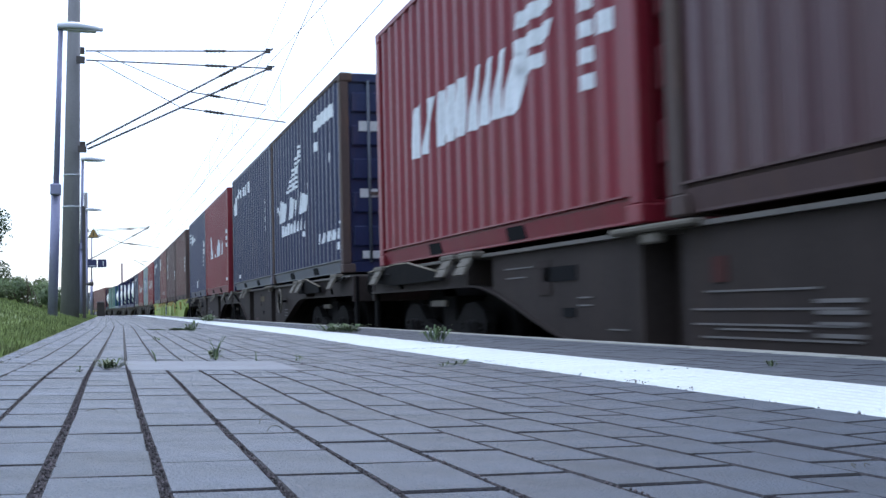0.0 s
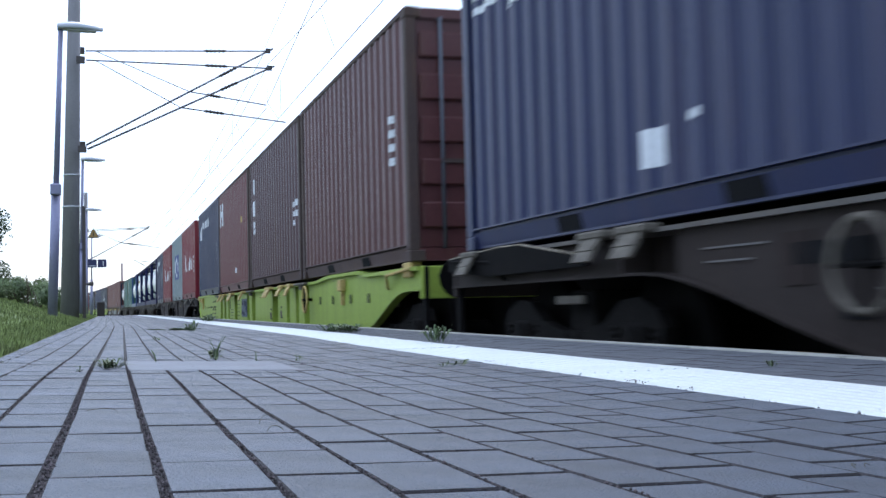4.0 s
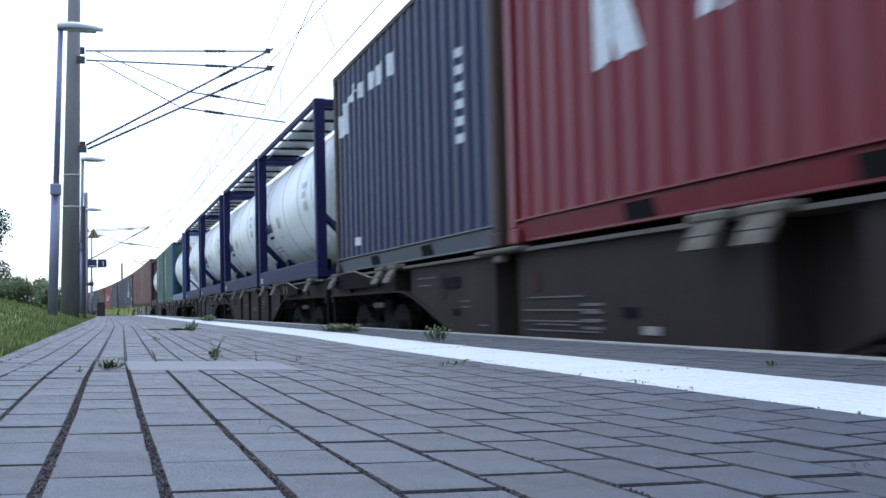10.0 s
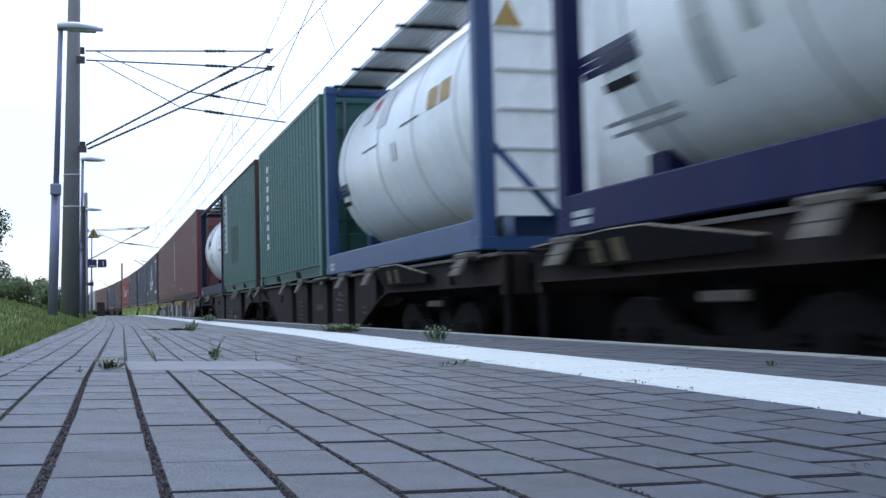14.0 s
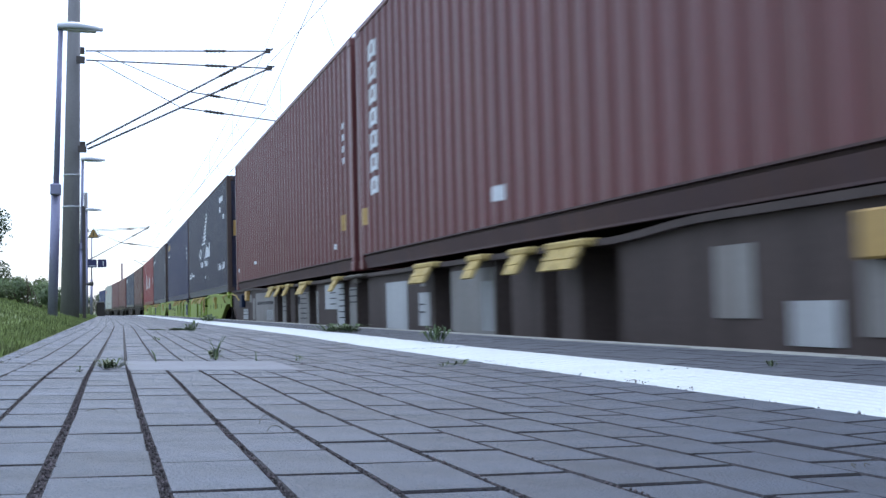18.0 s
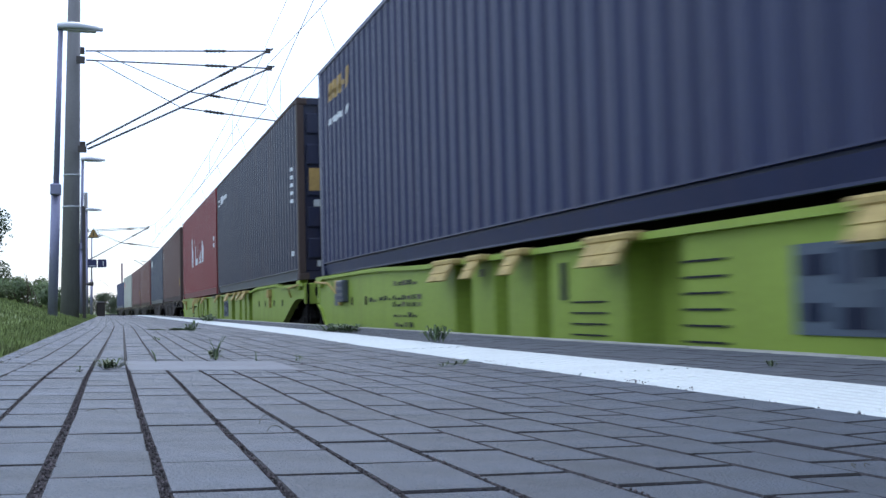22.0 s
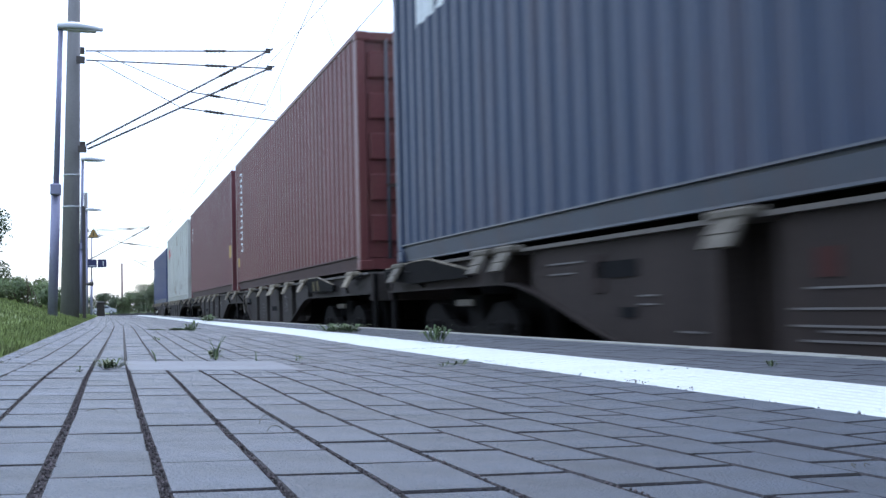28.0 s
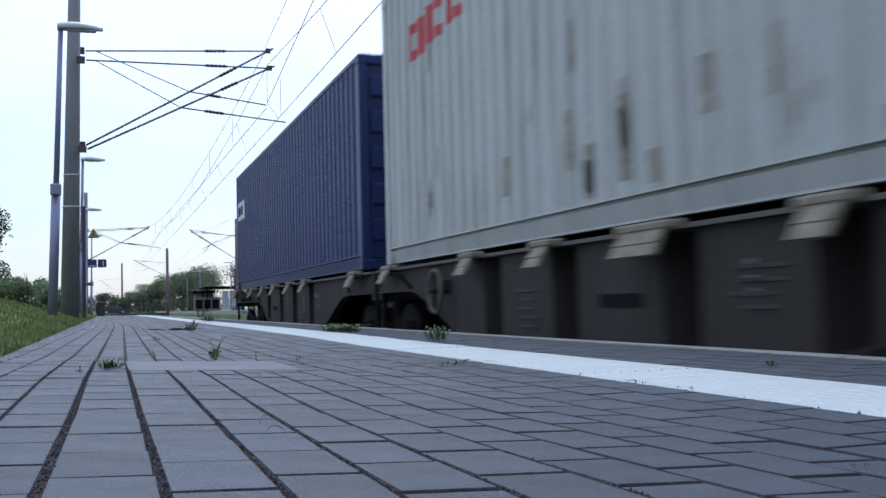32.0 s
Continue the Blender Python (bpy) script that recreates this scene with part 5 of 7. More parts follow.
a = C(13.35, 19.41, "slate", "dark blue-grey container with a white sail emblem", post="post_rust")
front_marks(a, "door_label", M_SEAL, [(-0.98, -0.65, 1.83, 1.96), (-0.98, -0.75, 0.97, 1.08), (-0.96, -0.73, 0.18, 0.28)], "faded white door label")
sail_logo(a, 0.9, 2.9, 0.95, 2.15)
marks(a, "web_line", M_WHITE, [(4.35 + 0.1 * i, 0.46, 0.07, 0.09 + 0.05 * (i % 3 == 1), 0.02) for i in range(14)] + [(4.05, 2.1, 0.45, 0.16, 0.0), (4.45, 2.12, 1.1, 0.18, 0.0), (4.02, 1.82, 0.38, 0.13, 0), (5.12, 1.55, 0.18, 0.12, 0), (5.75, 0.65, 0.16, 0.03, 0), (5.65, 0.32, 0.2, 0.1, 0), (3.12, 0.66, 0.18, 0.08, 0)], "white lettering bars")
b = C(19.47, 25.53, "slate", "dark blue container with a small white emblem", post="slate")
bird_logo(b)
marks(b, "code_plate", M_WHITE, [(1.08, 0.26, 0.3, 0.08, 0), (0.4, 0.3, 0.08, 0.06, 0)])
column_marks(b, 5.2, 1.55, 4, 0.12, 0.1)
dark_wagon(13.35, 25.53, hw=1, seed=3)

a = C(26.65, 32.71, "red", "red corrugated container with a worn white mark")
line_logo(a)
column_marks(a, 5.55, 1.48, 3, 0.14, 0.1)
marks(a, "white_patch", M_WHITE, [(5.5, 0.3, 0.2, 0.08, 0)])
b = C(32.85, 38.93, "navy", "dark blue container with a small white emblem", post="slate")
marks(b, "painted_mark", M_WHITE, [(0.25, 1.92, 0.5, 0.06, 0), (0.25, 2.04, 0.5, 0.06, 0), (0.25, 2.16, 0.5, 0.06, 0), (1.0, 1.8, 0.3, 0.3, 0.1), (1.35, 1.84, 0.3, 0.3, 0.08), (1.75, 1.88, 0.2, 0.14, 0.02), (2.05, 1.88, 0.4, 0.1, 0.02)], "small white striped emblem")
marks(b, "white_patch", M_WHITE, [(3.02, 0.3, 0.34, 0.22, 0), (3.55, 0.5, 0.16, 0.05, 0)])
column_marks(b, 5.3, 1.65, 7, 0.1, 0.05)
column_marks(b, 5.56, 1.5, 2, 0.12, 0.14)
dark_wagon(26.65, 38.93, hw=2, seed=4, unit="second")

a = C(40.68, 46.74, "dull_brown", "brown corrugated container with faded paint", post="post_rust")
column_marks(a, 5.3, 1.5, 4, 0.12, 0.08)
b = C(46.92, 52.96, "maroon", "dark maroon container with vertical white marks", post="post_rust")
marks(b, "painted_mark", M_WHITE, [(0.62, 1.9, 0.16, 0.3, 0), (0.55, 1.45, 0.3, 0.3, 0), (0.55, 1.08, 0.3, 0.1, 0.05), (0.6, 1.2, 0.2, 0.14, 0)], "column of white painted blocks")
column_marks(b, 5.35, 1.2, 3, 0.12, 0.08)
column_marks(b, 5.6, 1.2, 2, 0.14, 0.1)
c = C(53.2, 59.26, "rust_red", "rust-red container with a single white block mark", post="post_rust")
marks(c, "painted_mark", M_WHITE, [(0.36, 1.72, 0.24, 0.58, 0), (0.6, 1.95, 0.2, 0.16, 0), (0.85, 1.72, 0.26, 0.58, 0)])
marks(c, "white_patch", M_WHITE, [(3.6, 0.41, 0.14, 0.12, 0)])
marks(c, "code_plate", M_YELLOW, [(4.7, 1.5, 0.14, 0.14, 0)])
d = C(59.42, 65.42, "slate", "dark blue container with a small white emblem", post="slate")
bird_logo(d, 0.2)
column_marks(d, 5.4, 1.3, 3, 0.16, 0.1)
lime_wagon(40.68, 65.42, "a", 5.53, 13.58, 14.67)

a = C(67.08, 73.16, "red", "red corrugated container with a worn white mark")
front_marks(a, "door_label", M_WHITE, [(-0.92, -0.78, 1.86, 1.98)], "small white door mark")
line_logo(a)
column_marks(a, 5.38, 1.35, 4, 0.14, 0.09)
marks(a, "white_patch", M_WHITE, [(5.72, 0.42, 0.18, 0.07, 0), (5.66, 0.62, 0.16, 0.04, 0)])
b = C(73.24, 79.28, "mint_grey", "pale grey-green container with a blue and white mark")
marks(b, "blue_panel", M_BLUE, [(1.88, 0.86, 2.1, 1.0, 0)], "blue painted panel")
g = marks(b, "painted_mark", M_WHITE, [(1.95, 1.16, 0.5, 0.48, 0.05), (2.62, 0.95, 0.74, 0.8, 0), (3.5, 1.18, 0.44, 0.36, -0.12)], "white blocks on the panel")
g2 = marks(b, "ring_mark", M_BLUE, [(2.82, 1.12, 0.34, 0.44, 0)])
for obs, d in ((g, 0.004), (g2, 0.008)):
    for ob in obs:
        for v in ob.data.vertices:
            v.co.x -= d
marks(b, "white_patch", M_SEAL, [(3.1, 0.5, 0.16, 0.1, 0)])
dark_wagon(67.08, 79.28, seed=6)

a = C(80.44, 86.5, "red", "red corrugated container with a worn white mark")
line_logo(a)
column_marks(a, 5.55, 1.48, 3, 0.14, 0.1)
b = C(86.72, 92.8, "slate", "dark blue container with a small white emblem", post="post_rust")
bird_logo(b)
column_marks(b, 5.1, 1.7, 6, 0.1, 0.08)
marks(b, "code_plate", M_WHITE, [(1.08, 0.3, 0.24, 0.1, 0)])
dark_wagon(80.44, 92.8, seed=7, unit="second")

PL = [(0.2, -13, 0.75, 0.05, M_SIGN_BLUE), (0.2, -15.7, 0.75, 0.05, M_SIGN_BLUE), (0.2, -18.4, 0.75, 0.05, M_SIGN_BLUE), (0.42, -25, 0.42, 0.06, M_BLACK), (0.2, -36, 0.9, 0.03, M_BAND), (0.2, -40, 0.9, 0.03, M_BAND), (1.6, -18, 0.3, 0.2, M_BAND), (1.6, -28, 0.12, 0.05, M_BAND), (3.3, -50, 0.14, 0.1, M_BAND), (3.5, -54, 0.16, 0.09, M_BLACK), (3.54, -52.5, 0.08, 0.04, M_REDTXT),
      (4.4, 4, 0.4, 0.08, M_BAND), (4.4, -4, 0.3, 0.1, M_BAND), (4.45, -14, 0.3, 0.14, M_BAND), (0.15, 20, 0.16, 0.02, M_BLACK)]
tank(94.1, 100.16, "frame_blue", "white tank in a dark blue frame", plates=PL)
tank(100.5, 106.55, "frame_blue", "white tank in a dark blue frame", plates=PL)
dark_wagon(94.1, 106.55, seed=8, style="b")
tank(107.45, 113.5, "frame_blue", "white tank in a dark blue frame", plates=PL)
tank(113.92, 119.85, "frame_blue", "white tank in a dark blue frame with ladder marks", plates=PL[:6] + [(4.75, -12, 0.24, 0.2, M_YELLOW), (5.05, -12, 0.2, 0.2, M_YELLOW), (1.5, -34, 0.22, 0.5, M_BAND), (2.6, -10, 0.5, 0.12, M_BAND), (2.0, -24, 0.12, 0.3, M_BAND), (4.0, 10, 0.14, 0.6, M_BAND), (4.3, 16, 0.12, 0.5, M_BAND)])
dark_wagon(107.45, 119.85, hw=4, seed=9, style="b", unit="second")
tank(121.4, 127.7, "sky_blue", "white tank in a bright blue frame", plates=PL[:4] + [(1.6, 22, 0.45, 0.16, M_BAND), (1.9, 28, 0.3, 0.16, M_REDTXT), (2.5, 12, 0.45, 0.42, M_BAND), (1.9, 2, 0.7, 0.015, M_BLACK), (3.6, 4, 0.7, 0.015, M_BLACK), (4.6, 4, 0.3, 0.2, M_YELLOW), (5.0, 4, 0.3, 0.2, M_YELLOW), (3.2, -12, 0.2, 0.2, M_BAND)], solid_walk=True)
a = C(128.05, 134.22, "green", "green corrugated container with a column of white marks", pockets=True)
column_marks(a, 0.85, 2.1, 9, 0.2, 0.11)
dark_wagon(121.4, 134.22, seed=10, style="b")
a = C(134.85, 141.06, "green", "green corrugated container with a column of white marks", pockets=True, post="post_rust")
marks(a, "white_panel", M_SEAL, [(0.42, 0.98, 0.40, 1.45, 0)], "tall white lettered panel")
g = marks(a, "panel_text", PAINT["dark_green"], [(0.47 + 0.02 * (i % 3), 1.04 + 0.15 * i, 0.2 + 0.04 * (i % 2), 0.075, 0) for i in range(9)], "dark lettering bars")
for ob in g:
    for v in ob.data.vertices:
        v.co.x -= 0.004
marks(a, "repainted_patch", PAINT["dark_green"], [(1.65, 0.66, 1.5, 0.85, 0)], "darker repainted patch")
tank(141.4, 147.5, "teal_blue", "white tank in a dark teal frame with red stripe marks", plates=[(0.70, -40, 0.10, 1.0, M_ORANGE), (0.84, -40, 0.06, 0.9, M_BLACK), (1.75, 0, 0.14, 0.5, M_BLACK), (1.95, 4, 0.3, 0.12, M_BLACK), (2.2, 10, 0.25, 0.4, M_BAND), (1.4, 0, 0.25, 0.3, M_BAND), (4.5, 6, 0.4, 0.1, M_BAND), (4.5, -2, 0.35, 0.1, M_BAND), (4.5, -10, 0.4, 0.05, M_BLACK), (1.9, -22, 0.3, 0.25, M_BAND), (2.6, -48, 0.16, 0.05, M_BLACK), (2.6, -42, 0.16, 0.05, M_BLACK)])
dark_wagon(134.85, 147.5, "dark brown container wagon with lettered panels", seed=11, unit="second")

a = C(149.16, 161.5, "brown", "long brown corrugated container with white vertical letters", 2.896)
stroke_marks(a, 0.55, 2.4, 7)
marks(a, "white_patch", M_WHITE, [(4.55, 0.36, 0.34, 0.12, 0)])
marks(a, "yellow_label", M_YELLOW, [(0.16, 0.52, 0.26, 0.2, 0), (10.9, 1.9, 0.3, 0.2, 0)])
b = C(161.78, 174.0, "brown", "long brown corrugated container with yellow label", 2.896)
marks(b, "yellow_label", M_YELLOW, [(11.48, 0.54, 0.3, 0.2, 0)])
marks(b, "white_patch", M_WHITE, [(10.98, 0.33, 0.2, 0.07, 0), (3.05, 0.47, 0.2, 0.06, 0), (0.4, 0.4, 0.14, 0.08, 0)])
column_marks(b, 11.55, 1.85, 4, 0.12, 0.08)
grey_wagon(149.16, 174.0)

a = C(175.8, 188.55, "charcoal", "long dark grey container with a white sail emblem", 2.896, post="post_rust")
front_marks(a, "door_label", M_SEAL, [(-0.98, -0.76, 1.13, 1.25), (-0.96, -0.73, 0.2, 0.31)], "faded white door label")
front_marks(a, "yellow_label", M_YELLOW, [(-1.07, -0.5, 1.4, 1.78)], "worn yellow door label")
sail_logo(a, 4.65, 3.5, 1.05, 2.48)
marks(a, "web_line", M_WHITE, [(10.15 + 0.12 * i, 0.62, 0.085, 0.11 + 0.06 * (i % 3 == 1), 0.03) for i in range(15)] + [(10.7, 2.38, 0.85, 0.14, 0), (10.7, 2.12, 0.4, 0.15, 0), (11.7, 1.9, 0.12, 0.12, 0), (0.62, 0.66, 0.5, 0.06, 0), (0.62, 0.76, 0.5, 0.06, 0), (1.2, 0.68, 0.5, 0.18, 0.05), (1.8, 0.7, 0.6, 0.07, 0), (6.5, 0.5, 0.2, 0.1, 0)], "white lettering bars")
b = C(188.85, 201.15, "navy", "long navy container with a pale yellow mark", 2.896)
marks(b, "painted_mark", M_YELLOW, [(0.55 + 0.36 * i, 2.34, 0.24, 0.24, 0.02) for i in range(4)] + [(0.6 + 0.36 * i, 2.4, 0.3, 0.06, 0) for i in range(3)])
marks(b, "code_plate", M_WHITE, [(0.55 + 0.36 * i, 2.02, 0.24, 0.08, 0) for i in range(4)])
column_marks(b, 11.6, 1.8, 3, 0.14, 0.1)
marks(b, "yellow_label", M_YELLOW, [(11.7, 1.2, 0.16, 0.14, 0)])
lime_wagon(175.8, 201.15, "b", 5.87, 14.13, 15.36, 24.0)

a = C(202.95, 215.55, "charcoal", "long dark grey container with a small white emblem", 2.896, post="post_rust")
front_marks(a, "door_label", M_SEAL, [(-0.97, -0.70, 1.16, 1.27), (-0.93, -0.69, 0.21, 0.31)], "faded white door label")
front_marks(a, "yellow_label", M_YELLOW, [(-1.04, -0.5, 1.41, 1.77)], "worn yellow door label")
marks(a, "painted_mark", M_WHITE, [(0.3, 2.28, 0.4, 0.06, 0), (0.3, 2.4, 0.4, 0.06, 0), (0.9, 2.3, 0.5, 0.2, 0.1), (1.5, 2.36, 0.8, 0.1, 0.02)])
column_marks(a, 11.85, 1.8, 5, 0.1, 0.06)
marks(a, "white_patch", M_WHITE, [(11.88, 0.41, 0.2, 0.08, 0)])
b = C(215.95, 228.42, "bright_red", "long bright red container with a white mark", 2.896)
line_logo(b, full=True)
column_marks(b, 11.65, 1.5, 2, 0.2, 0.12)
lime_wagon(202.95, 228.42, "c", 20.0, 10.87, 13.57)

a = C(230.0, 242.75, "dull_brown", "long dull brown container with a yellow label", 2.896, post="post_rust")
front_marks(a, "door_label", M_SEAL, [(-1.04, -0.76, 2.3, 2.5), (-0.98, -0.76, 1.1, 1.4)], "faded white door label")
front_marks(a, "yellow_label", M_YELLOW, [(-1.03, -0.6, 1.56, 1.92)], "worn yellow door label")
marks(a, "yellow_label", M_YELLOW, [(11.92, 0.58, 0.34, 0.3, 0)])
marks(a, "code_plate", M_WHITE, [(0.5, 2.2, 0.3, 0.08, 0), (0.5, 2.4, 0.3, 0.08, 0)])
b = C(243.35, 255.85, "steel_blue", "long blue container with a small white mark", 2.896)
marks(b, "painted_mark", M_WHITE, [(0.75 + 0.38 * i, 2.28 + 0.0 * i, 0.3, 0.32, 0.1) for i in range(4)])
dark_wagon(230.0, 242.75, seed=12, mid_plates=1)
dark_wagon(243.35, 255.85, seed=13, unit="second", mid_plates=1)
a = C(257.55, 270.0, "brown", "long brown container with white vertical letters", 2.896)
stroke_marks(a, 0.68, 2.4, 7)
marks(a, "yellow_label", M_YELLOW, [(0.24, 0.52, 0.24, 0.2, 0)])
dark_wagon(257.55, 270.0, hw=3, seed=14, style="b", front=("arch", 3.8, 6.2), mid_plates=2)
b = C(270.9, 283.4, "wine", "long wine-red container with a yellow label", 2.896)
marks(b, "yellow_label", M_YELLOW, [(11.8, 0.82, 0.36, 0.3, 0)])
marks(b, "code_plate", M_WHITE, [(0.5, 2.3, 0.3, 0.05, 0), (0.5, 2.2, 0.3, 0.05, 0), (0.5, 1.95, 0.25, 0.05, 0)])
dark_wagon(270.9, 283.4, seed=15, style="b", unit="second", mid_plates=1)
a = C(285.0, 297.4, "pale_grey", "long pale grey container with a red mark and stains", 2.896)
front_marks(a, "door_label", M_DARK, [(-0.99, -0.77, 1.03, 1.33)], "black square door label")
front_marks(a, "red_label", M_REDTXT, [(-1.06, -0.75, 2.23, 2.4)], "red door mark")
front_marks(a, "blue_label", M_BLUE, [(-0.9, -0.78, 1.69, 1.8)], "blue door mark")
marks(a, "painted_mark", M_REDTXT, [(0.92, 1.98, 0.2, 0.36, 0.02), (1.12, 1.98, 0.24, 0.1, 0), (1.12, 2.24, 0.24, 0.1, 0), (1.34, 1.98, 0.16, 0.36, 0.02), (1.62, 2.02, 0.18, 0.36, 0.02), (1.8, 2.02, 0.28, 0.1, 0), (1.8, 2.28, 0.28, 0.1, 0), (2.25, 2.05, 0.18, 0.36, 0.02), (2.4, 2.05, 0.26, 0.1, 0)], "red painted mark")
rnd = random.Random(31)
for k in range(46):
    u = rnd.choice((rnd.uniform(0.2, 12.1), rnd.uniform(4.0, 9.0)))
    zz, hh = (rnd.uniform(0.2, 0.5), rnd.uniform(0.08, 0.45)) if rnd.random() < 0.6 else (rnd.uniform(0.5, 2.3), rnd.uniform(0.1, 0.4))
    marks(a, "stain", M_STAIN, [(u, zz, rnd.uniform(0.02, 0.1), hh, rnd.uniform(-0.02, 0.02))], "brown rust stain")
dark_wagon(285.0, 297.4, hw=3, seed=16, style="b", mid_plates=1)
b = C(298.55, 311.0, "royal", "long royal blue container with a small white label", 2.591)
marks(b, "white_patch", M_WHITE, [(0.2, 1.56, 1.2, 0.4, 0)])
g = marks(b, "label_text", M_BLACK, [(0.35, 1.66, 0.3, 0.2, 0), (0.85, 1.66, 0.3, 0.2, 0)])
for ob in g:
    for v in ob.data.vertices:
        v.co.x -= 0.004
dark_wagon(298.55, 311.0, "dark brown container wagon at the end of the train", seed=17, style="b", unit="second", mid_plates=1)


# ---------------------------------------------------------------- lamps, masts and wires
def street_lamp(x, y, h, dx, box_at=None):
    t = thing("platform_lamp", pose(x, y, bank(x, y) - 0.02), "slender grey platform lamp with a flat curved head", "lamp", "platform lamps")
    top = h - bank(x, y)
    bm = tube(bmesh.new(), (0, 0, 0), (dx * 0.45, 0, top * 0.45), 0.085, 0.08, 12)
    tube(bm, (dx * 0.45, 0, top * 0.45), (dx, 0, top), 0.052, 0.045, 12)
    part("pole", bm, M_LAMP, t)
    bm = bmesh.new()
    n = 9
    rows = []
    for i in range(n + 1):
        u = i / n
        wid = 0.13 * math.sin(math.pi * min(1, 0.18 + u * 0.86)) ** 0.6 + 0.01
        up = 0.10 * math.sin(math.pi * (0.12 + 0.88 * u)) ** 0.8 * (1 - 0.35 * u) + 0.01
        rows.append([bm.verts.new((dx - 0.06 + 0.78 * u, s * wid, top + zz)) for s, zz in ((-1, -0.05), (-0.7, up * 0.7 - 0.03), (0, up), (0.7, up * 0.7 - 0.03), (1, -0.05), (0, -0.06))])
    for p, q in zip(rows, rows[1:]):
        for k in range(6):
            bm.faces.new((p[k], p[(k + 1) % 6], q[(k + 1) % 6], q[k])).smooth = k < 4
    bm.faces.new(rows[0])
    bm.faces.new(rows[-1][::-1])
    part("lamp_head", bm, M_LAMPHEAD, t, "curved grey lamp head")
    part("lens", box(bmesh.new(), dx + 0.12, dx + 0.6, -0.09, 0.09, top - 0.075, top - 0.055), M_LENS, t)
    if box_at:
        part("junction_box", box(bmesh.new(), dx * 0.42 - 0.09, dx * 0.42 + 0.09, -0.16, 0.06, box_at, box_at + 0.2, 0.02), M_LAMP, t)
    return t


street_lamp(-0.92, 20, 5.33, 0.17, 2.15)
street_lamp(-0.86, 37.6, 5.36, 0.12, 2.2)
street_lamp(-1.0, 56, 5.36, 0.06)
street_lamp(-1.0, 75, 5.36, 0.06)


def insulator(parent, a, b):
    a, b = Vector(a), Vector(b)
    bm = tube(bmesh.new(), a, b, 0.03, seg=8)
    for i in range(5):
        p = a.lerp(b, 0.12 + 0.19 * i)
        d = (b - a).normalized() * 0.015
        tube(bm, p - d, p + d, 0.045, 0.045, 10)
    part("insulator", bm, M_INSUL, parent, "dark ribbed insulator")


def cantilever(mast, y, foot, tie, tip, arm, k=0.53, flip=1):
    """Tie tube, raking tube, registration arm and insulators of one bracket, in the mast's space. Pairs are (x, z)."""
    P = lambda q, dy=0.0: Vector((q[0], y + dy, q[1]))
    part("tie_tube", tube(bmesh.new(), P(tie), P(tip), 0.019, seg=8), M_TUBE, mast)
    part("raking_tube", tube(bmesh.new(), P(foot), P(tip).lerp(P(foot), -0.03), 0.024, seg=8), M_TUBE, mast)
    j = P(foot).lerp(P(tip), k)
    part("registration_arm", tube(bmesh.new(), j, P(arm), 0.017, seg=8), M_TUBE, mast)
    part("stay_wire", tube(bmesh.new(), P(tie).lerp(P(tip), 0.05), j, 0.011, seg=5), M_WIRE, mast)
    insulator(mast, P(tie).lerp(P(tip), 0.64), P(tie).lerp(P(tip), 0.76))
    insulator(mast, P(foot).lerp(P(tip), 0.72), P(foot).lerp(P(tip), 0.82))
    insulator(mast, j.lerp(P(arm), 0.22), j.lerp(P(arm), 0.40))
    part("clevis", box(bmesh.new(), tip[0] - 0.06, tip[0] + 0.06, y - 0.04, y + 0.04, tip[1] - 0.05, tip[1] + 0.06), M_INSUL, mast)
    part("bracket", box(bmesh.new(), foot[0] - 0.14 * flip - 0.07, foot[0] - 0.14 * flip + 0.12, y - 0.08, y + 0.08, foot[1] - 0.07, foot[1] + 0.07), M_INSUL, mast)
    part("bracket", box(bmesh.new(), tie[0] - 0.14 * flip - 0.07, tie[0] - 0.14 * flip + 0.12, y - 0.08, y + 0.08, tie[1] - 0.07, tie[1] + 0.07), M_INSUL, mast)


def line_mast(x, y, h, lean_x, brackets, label="round tapered concrete overhead line mast", mat=None, r0=0.21, r1=0.12, flip=1):
    g = bank(x, y) - 0.05
    t = thing("catenary_mast", pose(x, y, g), label, "mast", "overhead line masts")
    part("mast_shaft", tube(bmesh.new(), (0, 0, 0), (lean_x, 0, h), r0, r1, 24), mat or M_CONC, t)
    for z in (h * 0.28, h * 0.36):
        u = z / h
        part("strap", lathe(bmesh.new(), [(z - 0.02, r0 + (r1 - r0) * u), (z - 0.02, r0 + (r1 - r0) * u + 0.012), (z + 0.02, r0 + (r1 - r0) * u + 0.012), (z + 0.02, r0 + (r1 - r0) * u)], "z", 20, (lean_x * u, 0, 0)), M_ZINC, t)
    for b in brackets:
        dy, foot, tie, tip, arm, *rest = b
        sh = lambda q: (q[0] - x, q[1] - g)
        cantilever(t, dy, sh(foot), sh(tie), sh(tip), sh(arm), rest[0] if rest else 0.53, flip)
    return t


MAST1 = line_mast(-0.82, 26, 9.2, 0.18, [
    (-0.35, (-0.40, 3.93), (-0.42, 6.00), (3.80, 5.99), (4.18, 4.68), 0.5),
    (0.35, (-0.44, 4.13), (-0.44, 6.38), (3.88, 6.58), (3.82, 5.22), 0.555)])
part("cable_duct", box(bmesh.new(), 0.28, 0.36, -0.05, 0.03, 0.0, 2.6), M_INSUL, MAST1)
line_mast(-1.45, 78, 8.6, 0.1, [(-0.4, (-1.15, 3.85), (-1.15, 5.8), (2.75, 6.0), (3.7, 4.62)), (0.4, (-1.15, 3.85), (-1.15, 5.95), (2.85, 6.15), (2.95, 4.85))])
